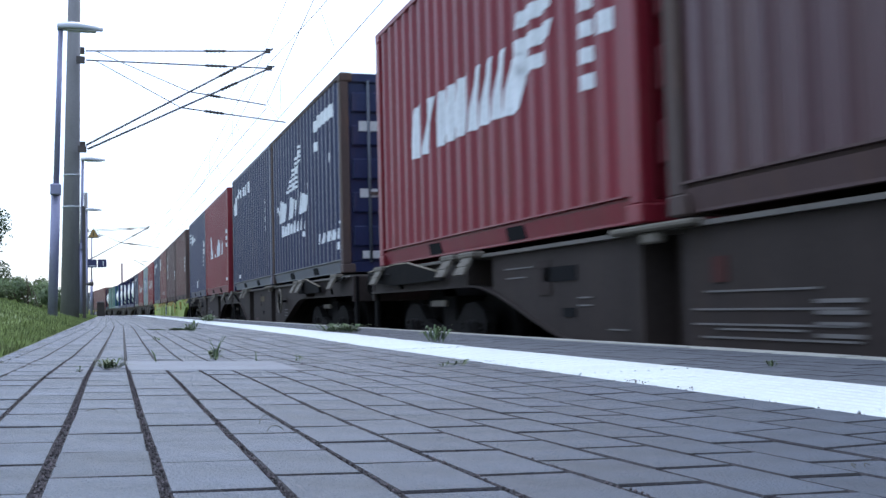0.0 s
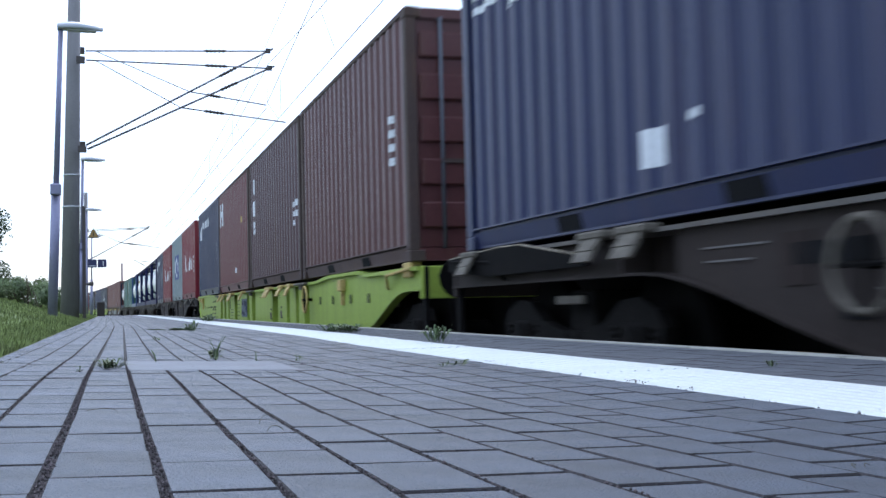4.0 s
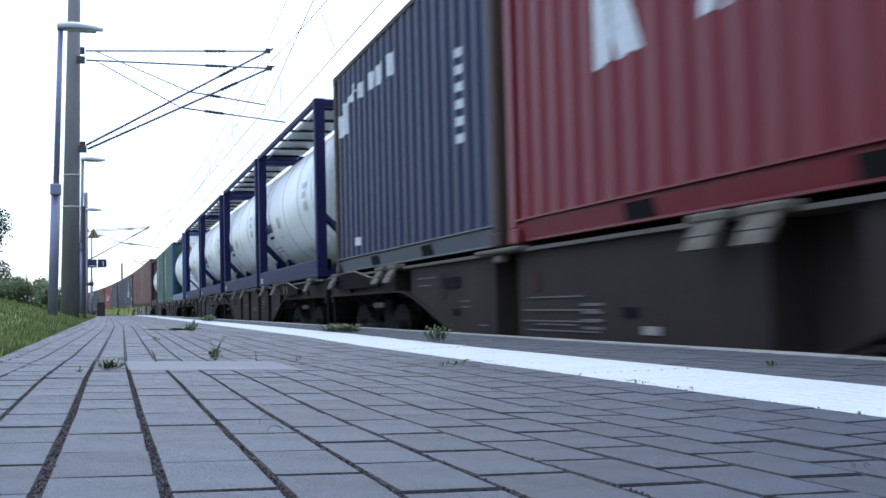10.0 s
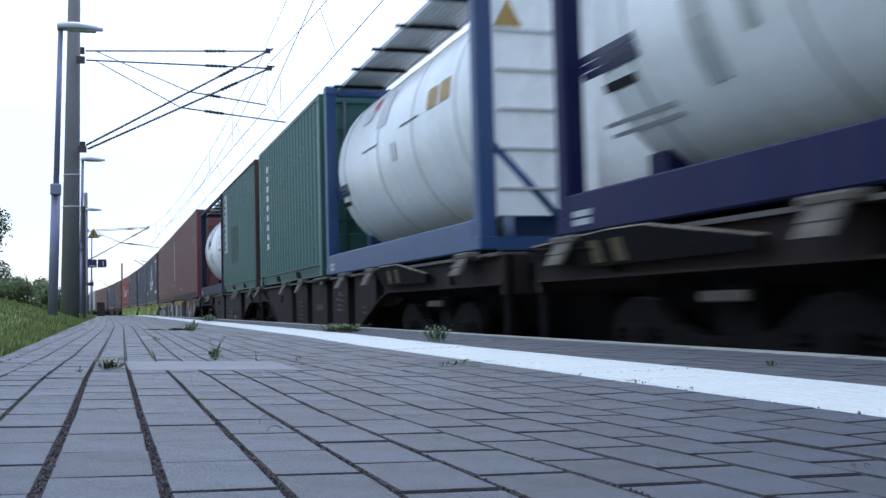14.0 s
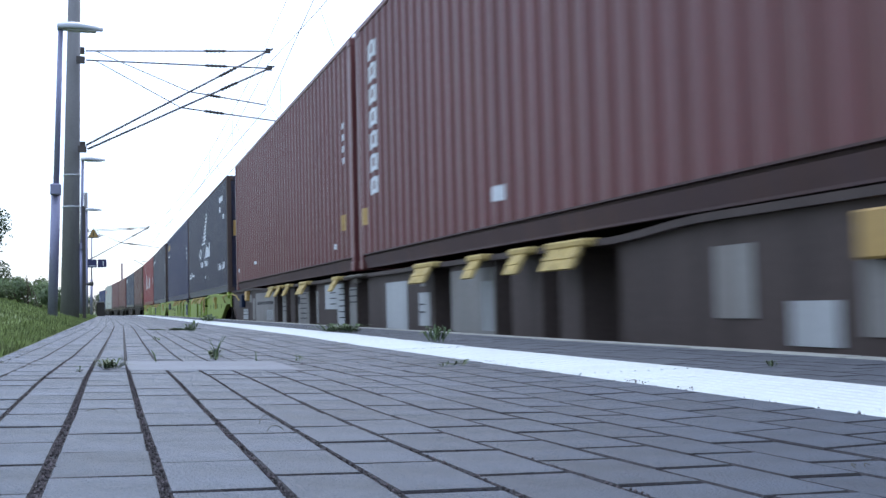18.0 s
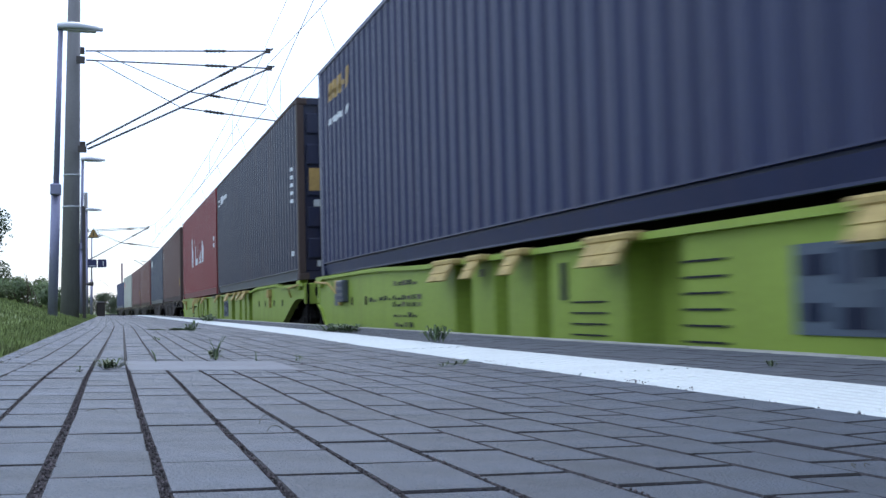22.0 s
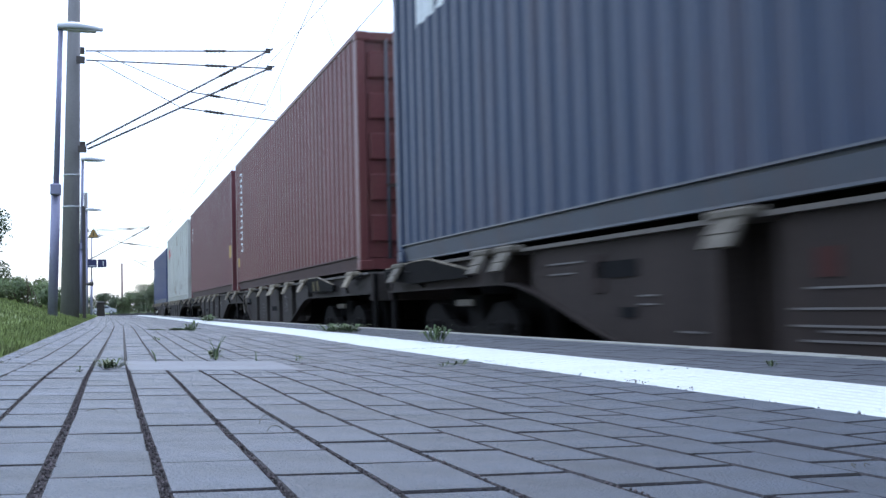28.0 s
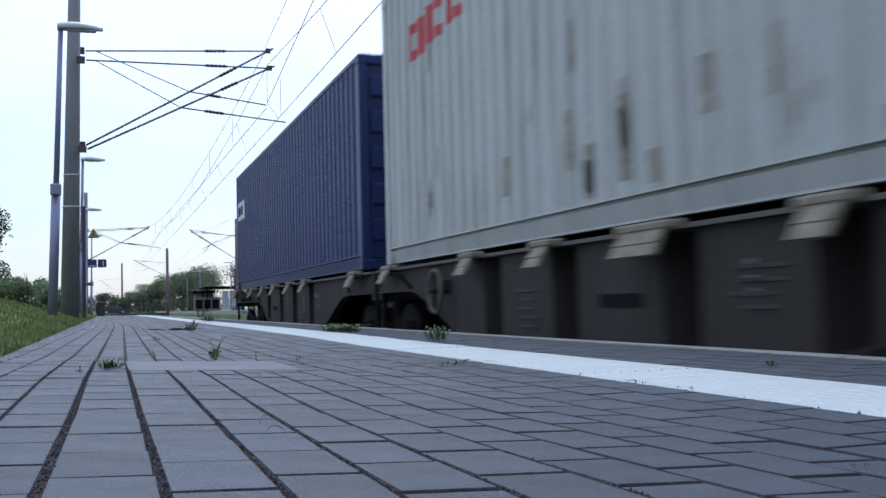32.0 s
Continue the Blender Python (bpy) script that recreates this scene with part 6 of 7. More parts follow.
line_mast(6.3, 120, 8.0, 0.0, [(0, (6.1, 4.0), (6.1, 5.4), (2.9, 5.7), (3.6, 4.55), 0.53)], "reddish steel overhead line mast", M_MAST_RED, 0.17, 0.15, -1)
line_mast(10.6, 92, 8.2, 0.0, [(0, (10.4, 4.5), (10.4, 6.4), (6.75, 6.95), (7.9, 5.1)), (0.6, (10.4, 4.6), (10.4, 6.5), (6.9, 6.8), (7.7, 5.3))], "reddish steel overhead line mast", M_MAST_RED, 0.16, 0.14, -1)
line_mast(3.4, 262, 12.6, 0.0, [(0, (3.2, 4.2), (3.2, 7.9), (-1.6, 7.8), (-0.6, 5.6), 0.5)], "slim steel overhead line mast", M_MAST_RED, 0.22, 0.2, -1)


def wire(name, pts, r, label, drops=()):
    bm = bmesh.new()
    for a, b in zip(pts, pts[1:]):
        tube(bm, a, b, r, seg=5, caps=False)
    t = thing(name, pose(0, 0, 0), label, "overhead wire", "overhead wires", "structure")
    part("strand", bm, M_WIRE, t)
    for a, b in drops:
        part("dropper", tube(bmesh.new(), a, b, r * 0.8, seg=4, caps=False), M_WIRE, t)
    return t


def span(x0, y0, zc0, zm0, x1, y1, zc1, zm1, sag, n=8, shift=0.0):
    """Contact wire, sagging messenger wire and droppers between two supports."""
    con, mes, drops = [], [], []
    for i in range(n + 1):
        u = i / n
        y = y0 + (y1 - y0) * u
        x = x0 + (x1 - x0) * u
        con.append(Vector((x, y, zc0 + (zc1 - zc0) * u)))
        mes.append(Vector((x + shift * (1 - u), y, zm0 + (zm1 - zm0) * u - sag * 4 * u * (1 - u))))
    drops = [(mes[i], con[i]) for i in range(1, n)]
    wire("contact_wire", con, 0.008, "grey copper contact wire over the track", [])
    wire("messenger_wire", mes, 0.007, "sagging messenger wire with droppers", drops)


span(4.12, 25.8, 4.9, 6.1, 4.12, -26, 4.9, 6.1, 0.86, 8, -0.34)
span(4.12, 25.8, 4.9, 6.1, 3.7, 77.6, 4.62, 6.05, 0.8, 8, -0.34)
wire("contact_wire", [Vector((3.82, 26.2, 5.25)), Vector((3.82, 20.9, 5.93)), Vector((3.82, 0, 8.5)), Vector((3.82, -12, 10))], 0.008, "lifted contact wire of the overlap over the track",
     [(Vector((3.82, 26.2, 6.1)), Vector((3.82, 26.2, 5.25))), (Vector((4.12, 26.0, 5.8)), Vector((4.12, 26.0, 4.9))), (Vector((3.82, 26.2, 5.25)), Vector((4.12, 26.4, 4.9)))])
wire("messenger_wire", [Vector((3.77, 26.2, 6.6)), Vector((3.77, 23, 6.82)), Vector((3.77, 8, 8.2)), Vector((3.77, -12, 10.4))], 0.006, "lifted messenger wire of the overlap over the track")
span(3.82, 26.35, 5.15, 6.6, 2.95, 78.4, 4.85, 6.2, 0.8)
span(3.7, 77.6, 4.62, 6.05, 3.0, 130, 4.5, 5.7, 0.7)
span(7.9, 92, 5.1, 6.9, 7.4, 150, 4.7, 5.8, 0.7)
span(8.4, 30, 5.0, 6.9, 7.9, 92, 5.1, 6.9, 0.7)


# ---------------------------------------------------------------- signs and small station fittings
def signs():
    t = thing("warning_sign", pose(-0.95, 55.8, bank(-0.95, 55.8)), "yellow triangular warning sign on a post", "sign")
    g = bank(-0.95, 55.8)
    part("post", tube(bmesh.new(), (0, 0, 0), (0, 0, 4.5 - g), 0.04, seg=10), M_LAMP, t)
    for name, k, mat, y in (("border", 1.0, M_BLACK, 0.0), ("face", 0.82, M_SIGN_YELLOW, -0.012)):
        bm = bmesh.new()
        tri = [(-0.28 * k, -0.23 * k), (0.28 * k, -0.23 * k), (0, 0.26 * k)]
        fr = [bm.verts.new((0.33 + x, y - 0.012, 4.12 - g + z)) for x, z in tri]
        bk = [bm.verts.new((0.33 + x, y + 0.004, 4.12 - g + z)) for x, z in tri]
        bm.faces.new(fr)
        bm.faces.new(bk[::-1])
        for i in range(3):
            bm.faces.new((fr[i], fr[(i + 1) % 3], bk[(i + 1) % 3], bk[i]))
        part(name, bm, mat, t)
    part("bolt_symbol", box(bmesh.new(), 0.31, 0.35, -0.03, -0.026, 3.98 - g, 4.2 - g), M_BLACK, t)
    d = thing("platform_display", pose(-0.95, 55.4, bank(-0.95, 55.4)), "dark blue two-part platform number display on a post", "display sign")
    part("post", tube(bmesh.new(), (0, 0, 0), (0, 0, 2.75), 0.05, seg=10), M_LAMP, d)
    for x in (0.06, 0.52):
        p = part("display_panel", box(bmesh.new(), x, x + 0.42, -0.05, 0.05, 2.3, 2.7, 0.01), M_SIGN_BLUE, d)
    cu = bpy.data.curves.new("digit", "FONT")
    cu.body, cu.size = "1", 0.34
    tmp = bpy.data.objects.new("digit", cu)
    scene.collection.objects.link(tmp)
    me = bpy.data.meshes.new_from_object(tmp.evaluated_get(bpy.context.evaluated_depsgraph_get()))
    bpy.data.objects.remove(tmp)
    me.materials.append(M_WHITE)
    mesh_part("digit", me, d, pose(0.70, -0.056, 2.39, 90), "white number one")
    part("text_bar", box(bmesh.new(), 0.12, 0.42, -0.056, -0.051, 2.36, 2.40), M_WHITE, d)
    s = thing("loudspeaker_post", pose(-0.9, 50, bank(-0.9, 50)), "short post with dark loudspeaker horns", "loudspeaker")
    part("post", tube(bmesh.new(), (0, 0, 0), (0, 0, 1.3), 0.05, seg=10), M_ZINC, s)
    for a in (-1, 1):
        part("horn", tube(bmesh.new(), (0, 0, 1.34), (a * 0.3, -0.1, 1.36), 0.04, 0.12, 10), M_INSUL, s)
    c = thing("switch_cabinet", pose(-0.28, 52, -0.1), "grey metal switch cabinet at the platform end", "cabinet")
    part("body", box(bmesh.new(), -0.17, 0.17, -0.15, 0.15, 0, 0.74, 0.02), PAINT["wagon_ash"], c)
    part("cap", box(bmesh.new(), -0.19, 0.19, -0.18, 0.18, 0.74, 0.78, 0.01), M_CONC, c)


signs()


def far_platform():
    t = thing("platform_opposite", pose(0, 0, 0), "low concrete platform across the tracks", "platform", kind="structure")
    part("slab", box(bmesh.new(), 9.9, 14, 84, 235, -0.3, 0.06, 0.02), M_SLAB, t)
    part("edge_stones", box(bmesh.new(), 9.82, 10.0, 84, 235, -0.8, 0.09, 0.02), M_NOSE, t)
    s = thing("waiting_shelter", pose(12.3, 112, 0.06), "small brick and glass waiting shelter with a flat dark roof", "shelter")
    part("roof", box(bmesh.new(), -3.0, 1.2, -3, 3, 2.25, 2.45, 0.03), M_STEEL, s)
    part("wall", box(bmesh.new(), -3.9, -1.4, -2.6, -2.4, 0, 1.35), M_WALL, s)
    for k in range(3):
        part("wall_panel", box(bmesh.new(), -3.8 + 0.8 * k, -3.15 + 0.8 * k, -2.63, -2.59, 0.25, 1.15), M_STEEL, s)
    for k in range(3):
        part("glass_pane", box(bmesh.new(), -1.2 + 0.7 * k, -0.58 + 0.7 * k, -2.62, -2.6, 0.4, 2.0), M_LENS, s)
    part("kiosk", box(bmesh.new(), -3.4, -1.6, 3.0, 6.0, 0, 1.9), M_WALL, s)
    part("kiosk_roof", box(bmesh.new(), -3.7, -1.4, 2.7, 6.2, 1.9, 2.15, 0.08), M_STEEL, s)
    part("back_wall", box(bmesh.new(), 0.9, 1.0, -2.6, 2.6, 0, 2.25), M_WALL, s)
    for y in (-2.6, 2.6):
        for x in (-2.7, 0.9):
            part("post", tube(bmesh.new(), (x, y, 0), (x, y, 2.25), 0.06, seg=8), M_STEEL, s)
    f = thing("railing", pose(10.3, 96, 0.06), "pale metal railing on the far platform", "railing")
    for i in range(7):
        part("post", tube(bmesh.new(), (i * 0.5, 0, 0), (i * 0.5, 0, 1.0), 0.02, seg=6), M_ZINC, f)
    for z in (0.5, 1.0):
        part("bar", tube(bmesh.new(), (0, 0, z), (3.0, 0, z), 0.02, seg=6), M_ZINC, f)
    for x, y, h in ((11.4, 104, 4.6), (10.6, 130, 4.7), (11.2, 160, 4.8)):
        p = thing("platform_lamp", pose(x, y, 0.06), "slender platform lamp across the tracks", "lamp", "far platform lamps")
        part("pole", tube(bmesh.new(), (0, 0, 0), (0, 0, h), 0.05, 0.04, 8), M_LAMP, p)
        part("lamp_head", box(bmesh.new(), -0.7, 0.05, -0.1, 0.1, h - 0.02, h + 0.05, 0.02), M_LAMPHEAD, p)
    g = thing("railway_signal", pose(9.2, 116, -0.7), "dark railway signal on a post", "signal")
    part("post", tube(bmesh.new(), (0, 0, 0), (0, 0, 3.0), 0.06, seg=8), M_ZINC, g)
    part("head", box(bmesh.new(), -0.18, 0.18, -0.1, 0.1, 2.0, 2.9, 0.02), M_INSUL, g)
    part("shield", box(bmesh.new(), -0.45, -0.15, -0.12, -0.1, 2.6, 2.85), M_REDTXT, g)
    r = tagged(solid("road", box(bmesh.new(), -60, 60, 186, 193, -1.1, -0.12), M_ASPHALT, pose(0, 0, 0), "asphalt road at the level crossing", "road"), kind="structure")


far_platform()


# ---------------------------------------------------------------- plants
def leaf_cloud(n, centre, rad, size, rnd, flat=1.0):
    vs, fs = [], []
    c = Vector(centre)
    for i in range(n):
        while True:
            p = Vector((rnd.uniform(-1, 1), rnd.uniform(-1, 1), rnd.uniform(-1, 1)))
            if 0.15 < p.length < 1:
                break
        p = Vector((p.x * rad[0], p.y * rad[1], p.z * rad[2]))
        p *= 0.72 + 0.5 * abs(noise.noise(p * (1.6 / max(rad)) + c))
        p += c
        u = Vector((rnd.uniform(-1, 1), rnd.uniform(-1, 1), rnd.uniform(-1, 1) * flat)).normalized()
        w = u.orthogonal().normalized()
        s = size * rnd.uniform(0.6, 1.3)
        b = len(vs)
        vs += [p - u * s, p + w * s * 0.5, p + u * s, p - w * s * 0.5]
        fs.append((b, b + 1, b + 2, b + 3))
    return vs, fs


def tree(x, y, h, r, rnd, mat, n=1400, z0=None, leaf=None, label="broad green tree with a loose crown", group=""):
    g = bank(x, y) if z0 is None else z0
    t = thing("tree", pose(x, y, g), label, "tree", group)
    bm = tube(bmesh.new(), (0, 0, -0.1), (0.1, 0, h * 0.45), 0.03 * h, 0.018 * h, 8)
    limbs = []
    for i in range(6):
        a = rnd.uniform(0, 6.28)
        e = Vector((math.cos(a) * r * 0.55, math.sin(a) * r * 0.55, h * rnd.uniform(0.55, 0.85)))
        tube(bm, (0.08, 0, h * rnd.uniform(0.25, 0.45)), e, 0.012 * h, 0.004 * h, 6)
        limbs.append(e)
    part("trunk", bm, M_BARK, t)
    vs, fs = [], []
    for e in limbs + [Vector((0, 0, h * 0.75)), Vector((0, 0, h * 0.5)), Vector((r * 0.4, 0, h * 0.24)), Vector((-r * 0.4, 0, h * 0.24)), Vector((0, -r * 0.3, h * 0.15))]:
        k = rnd.uniform(0.42, 0.62)
        v, f = leaf_cloud(n // 11, e, (r * k, r * k, h * 0.22), leaf or h * 0.028, rnd)
        b = len(vs)
        vs += v
        fs += [tuple(i + b for i in q) for q in f]
    me = bpy.data.meshes.new("crown")
    me.from_pydata(vs, [], fs)
    me.materials.append(mat)
    mesh_part("crown", me, t, None, "uneven leafy crown")
    return t


def bush(x, y, h, r, rnd, mat, n=900, label="loose green bush", group="", leaf=None):
    t = thing("bush", pose(x, y, bank(x, y) - 0.05), label, "bush", group)
    for i in range(5):
        a = rnd.uniform(0, 6.28)
        part("stem", tube(bmesh.new(), (0, 0, 0), (math.cos(a) * r * 0.6, math.sin(a) * r * 0.6, h * rnd.uniform(0.6, 1.1)), 0.015, 0.004, 5), M_BARK, t)
    vs, fs = [], []
    for i in range(6):
        c = Vector((rnd.uniform(-0.6, 0.6) * r, rnd.uniform(-0.6, 0.6) * r, h * rnd.uniform(0.3, 0.8)))
        v, f = leaf_cloud(n // 6, c, (r * 0.5, r * 0.5, h * 0.32), leaf or 0.045, rnd)
        b = len(vs)
        vs += v
        fs += [tuple(k + b for k in q) for q in f]
    me = bpy.data.meshes.new("foliage")
    me.from_pydata(vs, [], fs)
    me.materials.append(mat)
    mesh_part("foliage", me, t)
    return t


def plants():
    rnd = random.Random(21)
    tree(-5.35, 50, 4.6, 1.7, rnd, M_LEAF_DARK, 9000, None, 0.085, "dark leafy tree on the bank")
    for i in range(17):
        x = -1.2 - i * 0.2 + rnd.uniform(-0.08, 0.08)
        y = 29 + rnd.uniform(-1, 2.5)
        h = (1.0 + 0.3 * min(1, i / 8)) - bank(x, y) + rnd.uniform(-0.1, 0.16)
        bush(x, y, h, 0.42, rnd, M_BUSH if i % 4 else M_WEED, 1700, "loose green bush on the grass bank", "bushes on the bank", 0.03)
    for i in range(26):
        u = i / 25
        y = 205 + 60 * (1 - u) + rnd.uniform(-8, 8)
        x = (1.5 + 18.0 * u) * y / 220 + rnd.uniform(-0.6, 0.6)
        h = 3.2 + 6.6 * u ** 0.75 + rnd.uniform(-0.7, 1.0)
        tree(x, y, h, h * 0.5, rnd, M_LEAF if rnd.random() < 0.6 else M_LEAF_DARK, 2600, -0.3, 0.15, "leafy tree in the belt beyond the crossing", "trees beyond the crossing")
    for i in range(9):
        x = -11 + i * 1.5
        tree(x + rnd.uniform(-0.5, 0.5), 330 + rnd.uniform(-10, 10), 5.6 + rnd.uniform(-0.7, 0.9), 2.9, rnd, M_LEAF_DARK, 700, -0.3, 0.28, "distant dark green leafy tree", "distant trees")
    for x, y in ((16, 128), (18, 134), (13.5, 150), (20, 122), (24, 128), (28, 132)):
        tree(x, y, rnd.uniform(3.9, 5.0), 2.0, rnd, M_LEAF, 1500, -0.2, 0.12, "leafy tree behind the far platform", "trees behind the far platform")

    tree(13.6, 121, 5.8, 1.3, rnd, M_LEAF_RED, 1300, -0.2, 0.09, "slender copper-leaved tree behind the far platform")


plants()


def grass():
    rng = np.random.default_rng(4)
    n = 92000
    y = np.where(rng.random(n) < 0.12, -6 + 9.0 * rng.random(n), 3.0 + 47.0 * rng.random(n) ** 1.9)
    x = -0.40 - (0.02 + 4.4 * rng.random(n) ** 1.3) * np.clip(np.abs(y) / 12, 0.35, 1.0)
    near_edge = rng.random(n) < 0.34
    creep = np.array([max(0.0, noise.noise((0.0, q * 1.7, 3.0)) + 0.25 * noise.noise((1.0, q * 6.0, 5.0))) for q in y])
    x = np.where(near_edge, -0.375 + 0.16 * creep - (0.42 + 0.16 * creep) * rng.random(n), x)
    h = rng.uniform(0.02, 0.062, n) * np.where(near_edge, 0.55, 1.0) * (1 + 0.5 * np.clip((-x - 1.2) / 3, 0, 1))
    wd = rng.uniform(0.003, 0.006, n) * np.clip(y / 9, 1, 3)
    a = rng.uniform(0, 2 * np.pi, n)
    bend = rng.uniform(0.1, 0.75, n) * h
    vs, fs = np.zeros((n * 3, 3)), []
    z = np.array([bank(p, q) if p < -0.41 else -0.005 for p, q in zip(x, y)]) - 0.01
    vs[0::3] = np.stack([x - wd, y, z], 1)
    vs[1::3] = np.stack([x + wd, y, z], 1)
    vs[2::3] = np.stack([x + bend * np.cos(a), y + bend * np.sin(a), z + h], 1)
    me = bpy.data.meshes.new("grass")
    me.from_pydata(vs.tolist(), [], [(i, i + 1, i + 2) for i in range(0, n * 3, 3)])
    me.materials.append(M_GRASS)
    tagged(new("grass", me), "rough uncut green grass on the bank beside the paving", "grass", kind="stuff")


grass()


def weed(x, y, r, h, n, seed, spread=1.0, label="small green weed growing from a paving joint"):
    rnd = random.Random(seed)
    bm = bmesh.new()
    for i in range(n):
        a = rnd.uniform(0, 6.28)
        d = Vector((math.cos(a) * spread, math.sin(a), 0))
        l = r * rnd.uniform(0.5, 1.0)
        base = Vector((rnd.uniform(-0.35, 0.35) * r * spread, rnd.uniform(-0.3, 0.3) * r, 0))
        up = h * rnd.uniform(0.35, 1.0)
        tip = base + d * l + Vector((0, 0, up * 0.75))
        midp = base + d * l * 0.5 + Vector((0, 0, up))
        s = d.cross(Vector((0, 0, 1))).normalized() * l * rnd.uniform(0.07, 0.15)
        v = [bm.verts.new(p) for p in (base, midp - s, tip, midp + s)]
        bm.faces.new(v)
    return solid("weed", bm, M_WEED, pose(x, y, pz(x)), label, "weed", "weeds in the paving joints")


for i, (x, y, r, h, n, sp) in enumerate([(0.012, 3.46, 0.05, 0.034, 70, 1.4), (0.681, 3.96, 0.026, 0.033, 9, 1), (1.80, 8.75, 0.14, 0.075, 70, 1.5), (1.87, 8.45, 0.13, 0.07, 60, 1.4), (1.73, 5.62, 0.10, 0.10, 34, 1.3),
                                         (1.135, 3.45, 0.045, 0.024, 18, 1.6), (1.075, 3.42, 0.03, 0.022, 6, 1), (1.87, 2.73, 0.027, 0.024, 14, 1), (0.70, 11.3, 0.16, 0.03, 34, 1.8), (0.76, 10.4, 0.10, 0.11, 24, 1), (1.70, 19.2, 0.2, 0.14, 36, 1.3),
                                         (-0.08, 3.28, 0.02, 0.02, 8, 1), (0.395, 4.2, 0.045, 0.04, 34, 1.1), (0.30, 7.0, 0.04, 0.03, 14, 1.2)]):
    weed(x, y, r, h, n, 40 + i, sp)


def stalk_weed(x, y, h, seed, n=4, leaves=6):
    """A few thin upright stalks with small leaves at their foot."""
    rnd = random.Random(seed)
    bm = bmesh.new()
    for i in range(n):
        a = rnd.uniform(0, 6.28)
        r = h * rnd.uniform(0.15, 0.5)
        top = Vector((math.cos(a) * r, math.sin(a) * r, h * rnd.uniform(0.55, 1.0)))
        midp = Vector((top.x * 0.3, top.y * 0.3, top.z * 0.55))
        tube(bm, (0, 0, 0), midp, 0.0022, 0.0017, 5)
        tube(bm, midp, top, 0.0017, 0.0008, 5)
    for i in range(leaves):
        a = rnd.uniform(0, 6.28)
        d = Vector((math.cos(a), math.sin(a), 0)) * h * rnd.uniform(0.2, 0.36)
        s = d.cross(Vector((0, 0, 1))) * 0.28
        m = d * 0.5 + Vector((0, 0, h * 0.12))
        bm.faces.new([bm.verts.new(p) for p in (Vector((0, 0, 0)), m - s, d + Vector((0, 0, h * 0.06)), m + s)])
    solid("weed", bm, M_WEED, pose(x, y, pz(x)), "thin upright weed stalks rising from a paving joint", "weed", "weeds in the paving joints")


stalk_weed(0.389, 4.1, 0.095, 5)
stalk_weed(0.53, 4.03, 0.055, 8, 2, 0)
stalk_weed(0.165, 3.95, 0.05, 11, 2, 0)


def debris():
    """Grit, seeds and dead moss in the wide joints and along the white plates."""
    rng = np.random.default_rng(12)
    vs, fs = [], []
    lanes = [(-0.059, 0.0125, 1500), (0.053, 0.011, 1200), (0.168, 0.0095, 800), (0.270, 0.007, 420), (-0.167, 0.009, 420), (1.266, 0.012, 160), (0.369, 0.0055, 240), (0.472, 0.004, 120)]
    for x0, wd, n in lanes:
        for _ in range(n):
            y = 0.95 + 3.1 * rng.random() ** 1.6
            r = rng.uniform(0.0009, 0.0024)
            c = np.array([joint_x(x0, y) + rng.uniform(-0.5, 0.5) * wd, y, pz(x0) - 0.0025 + rng.uniform(0, 0.003)])
            b = len(vs)
            for d in ((1, 0, 0), (-1, 0, 0), (0, 1, 0), (0, -1, 0), (0, 0, 1), (0, 0, -1)):
                vs.append(tuple(c + np.array(d) * r * rng.uniform(0.6, 1.4)))
            fs += [(b + i, b + j, b + k) for k in (4, 5) for i, j in ((0, 2), (2, 1), (1, 3), (3, 0))]
    for x0, y0, n in ((1.285, 2.46, 16), (1.275, 2.2, 8), (1.30, 3.6, 12), (-0.07, 3.3, 12)):
        for _ in range(n):
            r = rng.uniform(0.0012, 0.003)
            c = np.array([x0 + rng.normal() * 0.008, y0 + rng.normal() * 0.03, pz(x0) + rng.uniform(0, 0.005)])
            b = len(vs)
            for d in ((1, 0, 0), (-1, 0, 0), (0, 1, 0), (0, -1, 0), (0, 0, 1), (0, 0, -1)):
                vs.append(tuple(c + np.array(d) * r * rng.uniform(0.6, 1.4)))
            fs += [(b + i, b + j, b + k) for k in (4, 5) for i, j in ((0, 2), (2, 1), (1, 3), (3, 0))]
    me = bpy.data.meshes.new("joint_debris")
    me.from_pydata(vs, [], fs)
    me.materials.append(M_GRIT)
    tagged(new("joint_debris", me), "brown grit and dead moss in the wide joints", "debris", kind="stuff")


debris()


def dry_stem(x, y, l, h, seed, label="thin dry curved stem lying on the paving"):
    rnd = random.Random(seed)
    a = 1.35 + rnd.uniform(-0.4, 0.4)
    bend = rnd.uniform(1.0, 2.2) * rnd.choice((-1, 1))
    bm = bmesh.new()
    p = Vector((0, 0, 0.001))
    n = 12
    for i in range(n):
        u = (i + 1) / n
        q = Vector((p.x + math.cos(a) * l / n, p.y + math.sin(a) * l / n, 0.001 + h * math.sin(math.pi * u) ** 0.8))
        tube(bm, p, q, 0.0006, 0.0005, 5)
        p, a = q, a + bend / n
    solid("dry_stem", bm, M_DRY, pose(x, y, pz(x)), label, "plant stem", "dry stems on the paving")


for i, (x, y, l, h) in enumerate([(0.016, 1.95, 0.09, 0.005), (0.23, 1.72, 0.045, 0.012), (0.225, 1.6, 0.03, 0.008), (1.12, 3.3, 0.06, 0.01), (0.852, 1.08, 0.028, 0.003), (0.87, 1.085, 0.02, 0.003)]):
    dry_stem(x, y, l, h, 70 + i)


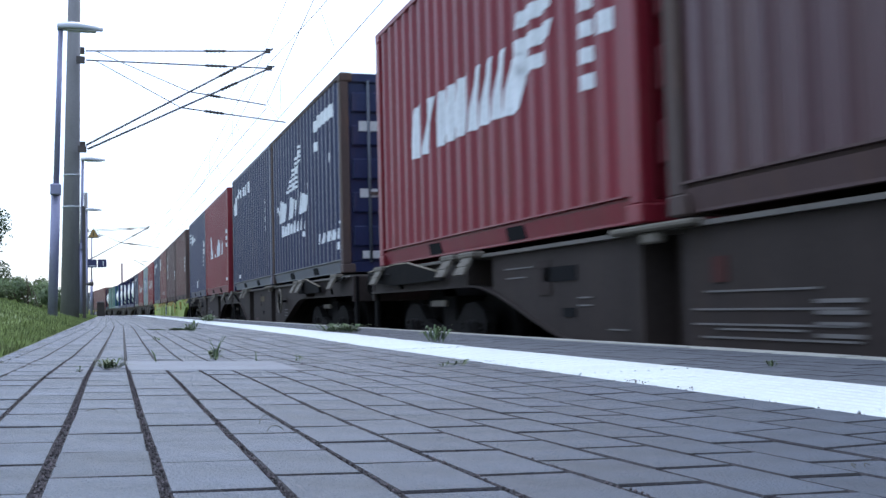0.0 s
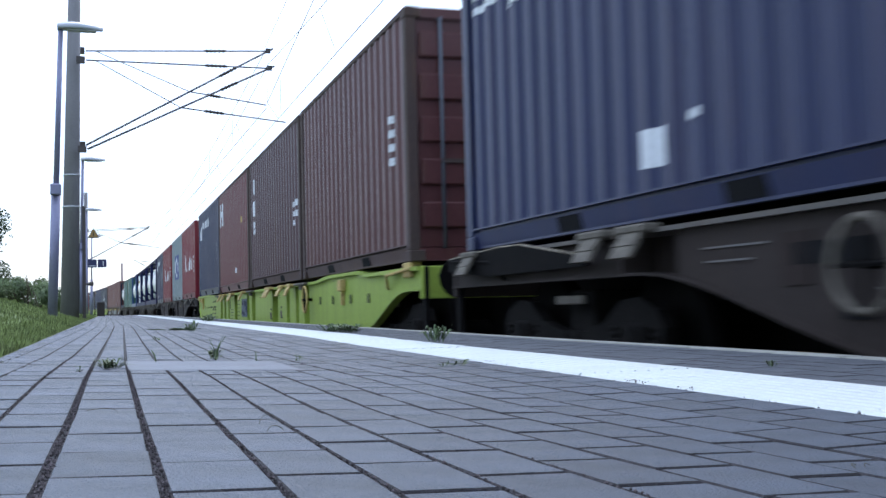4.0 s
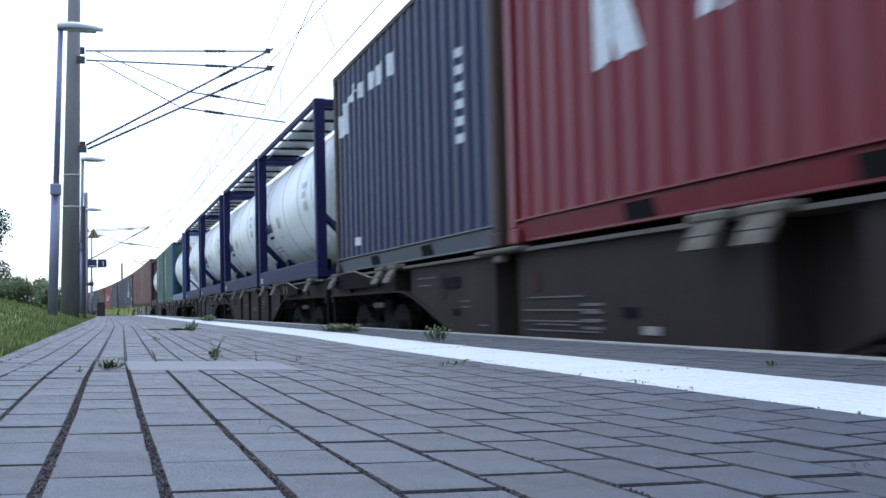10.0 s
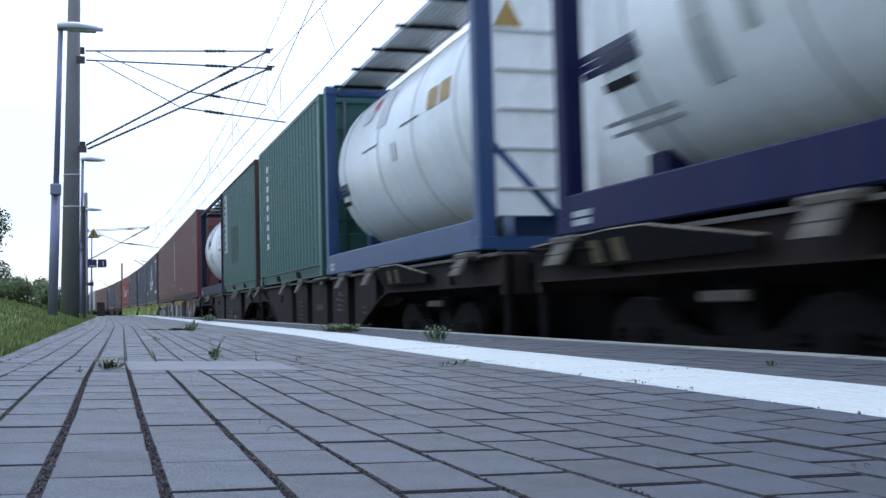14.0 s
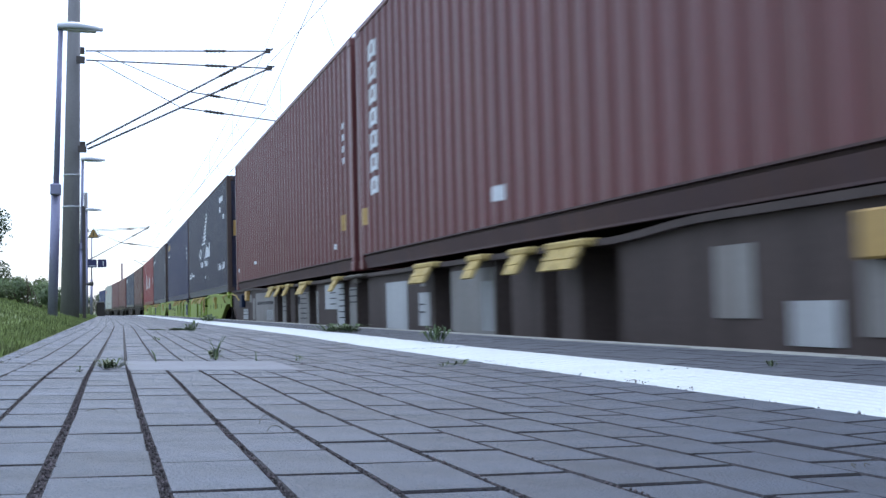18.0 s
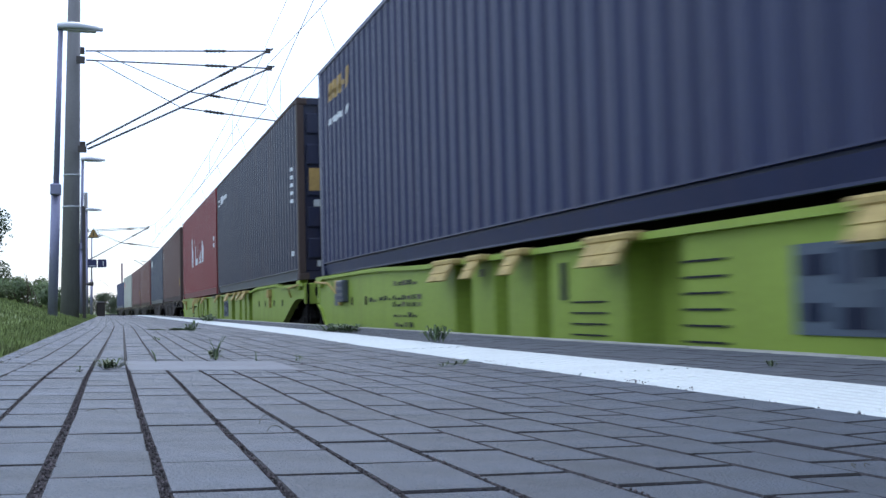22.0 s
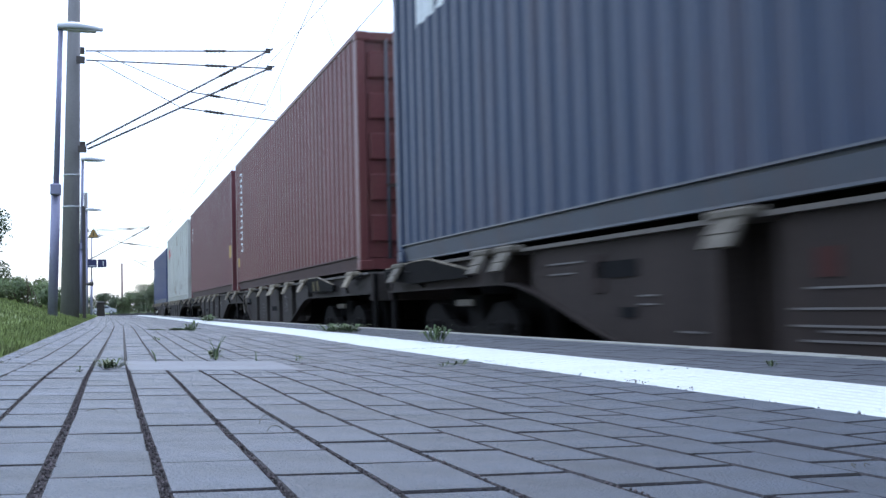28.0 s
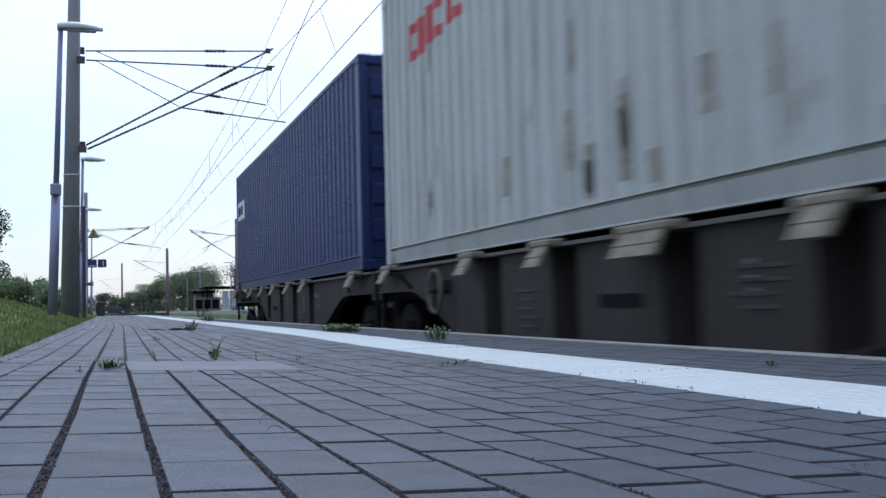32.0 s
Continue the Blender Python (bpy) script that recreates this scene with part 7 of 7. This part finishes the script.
# ---------------------------------------------------------------- cars at the crossing
def car(name, mat, label):
    c = thing(name, pose(0, 189.5, -0.12), label, "car")
    prof = [(-2.1, 0.25), (-2.15, 0.62), (-2.0, 0.82), (-1.35, 0.92), (-0.7, 1.36), (0.55, 1.42), (1.35, 1.0), (2.0, 0.86), (2.12, 0.55), (2.08, 0.25)]
    bm = bmesh.new()
    for ya, yb, flipn in ((-0.82, 0.82, 1),):
        fr = [bm.verts.new((x, -0.84 + (0.12 if z > 1.0 else 0), z)) for x, z in prof]
        bk = [bm.verts.new((x, 0.84 - (0.12 if z > 1.0 else 0), z)) for x, z in prof]
        bm.faces.new(fr)
        bm.faces.new(bk[::-1])
        for i in range(len(prof)):
            bm.faces.new((fr[i], fr[(i + 1) % len(prof)], bk[(i + 1) % len(prof)], bk[i]))
    part("body", bm, mat, c)
    for xs in ((-1.1, -0.62, -0.1, -0.1), (0.0, 0.0, 0.5, 1.05)):
        bm = bmesh.new()
        zz = (0.95, 1.3, 1.33, 0.97) if xs[0] < -0.5 else (0.97, 1.33, 1.36, 1.0)
        yy = (-0.85, -0.735, -0.735, -0.85)
        bm.faces.new([bm.verts.new((x, y, z)) for x, y, z in zip(xs, yy, zz)])
        part("side_window", bm, M_GLASS, c)
    for x in (-1.3, 1.3):
        for y in (-0.75, 0.75):
            w = part("wheel", tube(bmesh.new(), (x, y - 0.1, 0.31), (x, y + 0.1, 0.31), 0.31, seg=16), M_TYRE, c)
            part("rim", tube(bmesh.new(), (x, y - 0.105, 0.31), (x, y + 0.105, 0.31), 0.18, seg=12), M_ZINC, w)
    return c


CAR_A = car("car", M_CAR_SILVER, "small silver car on the crossing road")
CAR_B = car("car", M_CAR_DARK, "dark hatchback car on the crossing road")

# ---------------------------------------------------------------- paving pieces last
strip()
edge_slabs()
for x, y, z, w, l, tx, ty, turn in NEAR_BLOCKS:
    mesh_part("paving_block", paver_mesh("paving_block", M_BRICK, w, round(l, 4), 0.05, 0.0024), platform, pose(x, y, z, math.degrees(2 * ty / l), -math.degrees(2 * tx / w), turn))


def motions():
    times = [0, 0.25, 0.5] + [float(i) for i in range(1, 32)] + [31.5, 31.75, 32]
    for ob, s, z in MOVING:
        walk(ob, [(t, on_track(s - SPEED * t - GAIN * t * t / 2, z)) for t in times])
    # the wheels roll: one row for every 80 degrees of turn, so that they never slip on the rails
    spin, turn = [], 0.0
    total = SPEED * 32 + GAIN * 512
    while turn < total / 0.46:
        d = turn * 0.46
        spin.append(((math.sqrt(SPEED * SPEED + 2 * GAIN * d) - SPEED) / GAIN, turn))
        turn += radians(80)
    spin.append((32.0, total / 0.46))
    for ob, x, y in WHEELS:
        walk(ob, [(t, pose(x, y, 0.46, math.degrees(a), 0, 0)) for t, a in spin])
    # one car crosses to the right, the next comes back to the left
    walk(CAR_A, [(0.0, pose(-45, 190.5, -0.12)), (27.0, pose(-8, 190.5, -0.12)), (28.0, pose(-0.6, 190.5, -0.12)), (29.0, pose(4.0, 190.5, -0.12)), (30.0, pose(9.0, 190.5, -0.12)), (32.0, pose(20, 190.5, -0.12))])
    walk(CAR_B, [(0.0, pose(50, 188, -0.12, 0, 0, 180)), (29.0, pose(12, 188, -0.12, 0, 0, 180)), (30.0, pose(6.3, 188, -0.12, 0, 0, 180)), (31.0, pose(3.2, 188, -0.12, 0, 0, 180)), (32.0, pose(1.2, 188, -0.12, 0, 0, 180))])


motions()
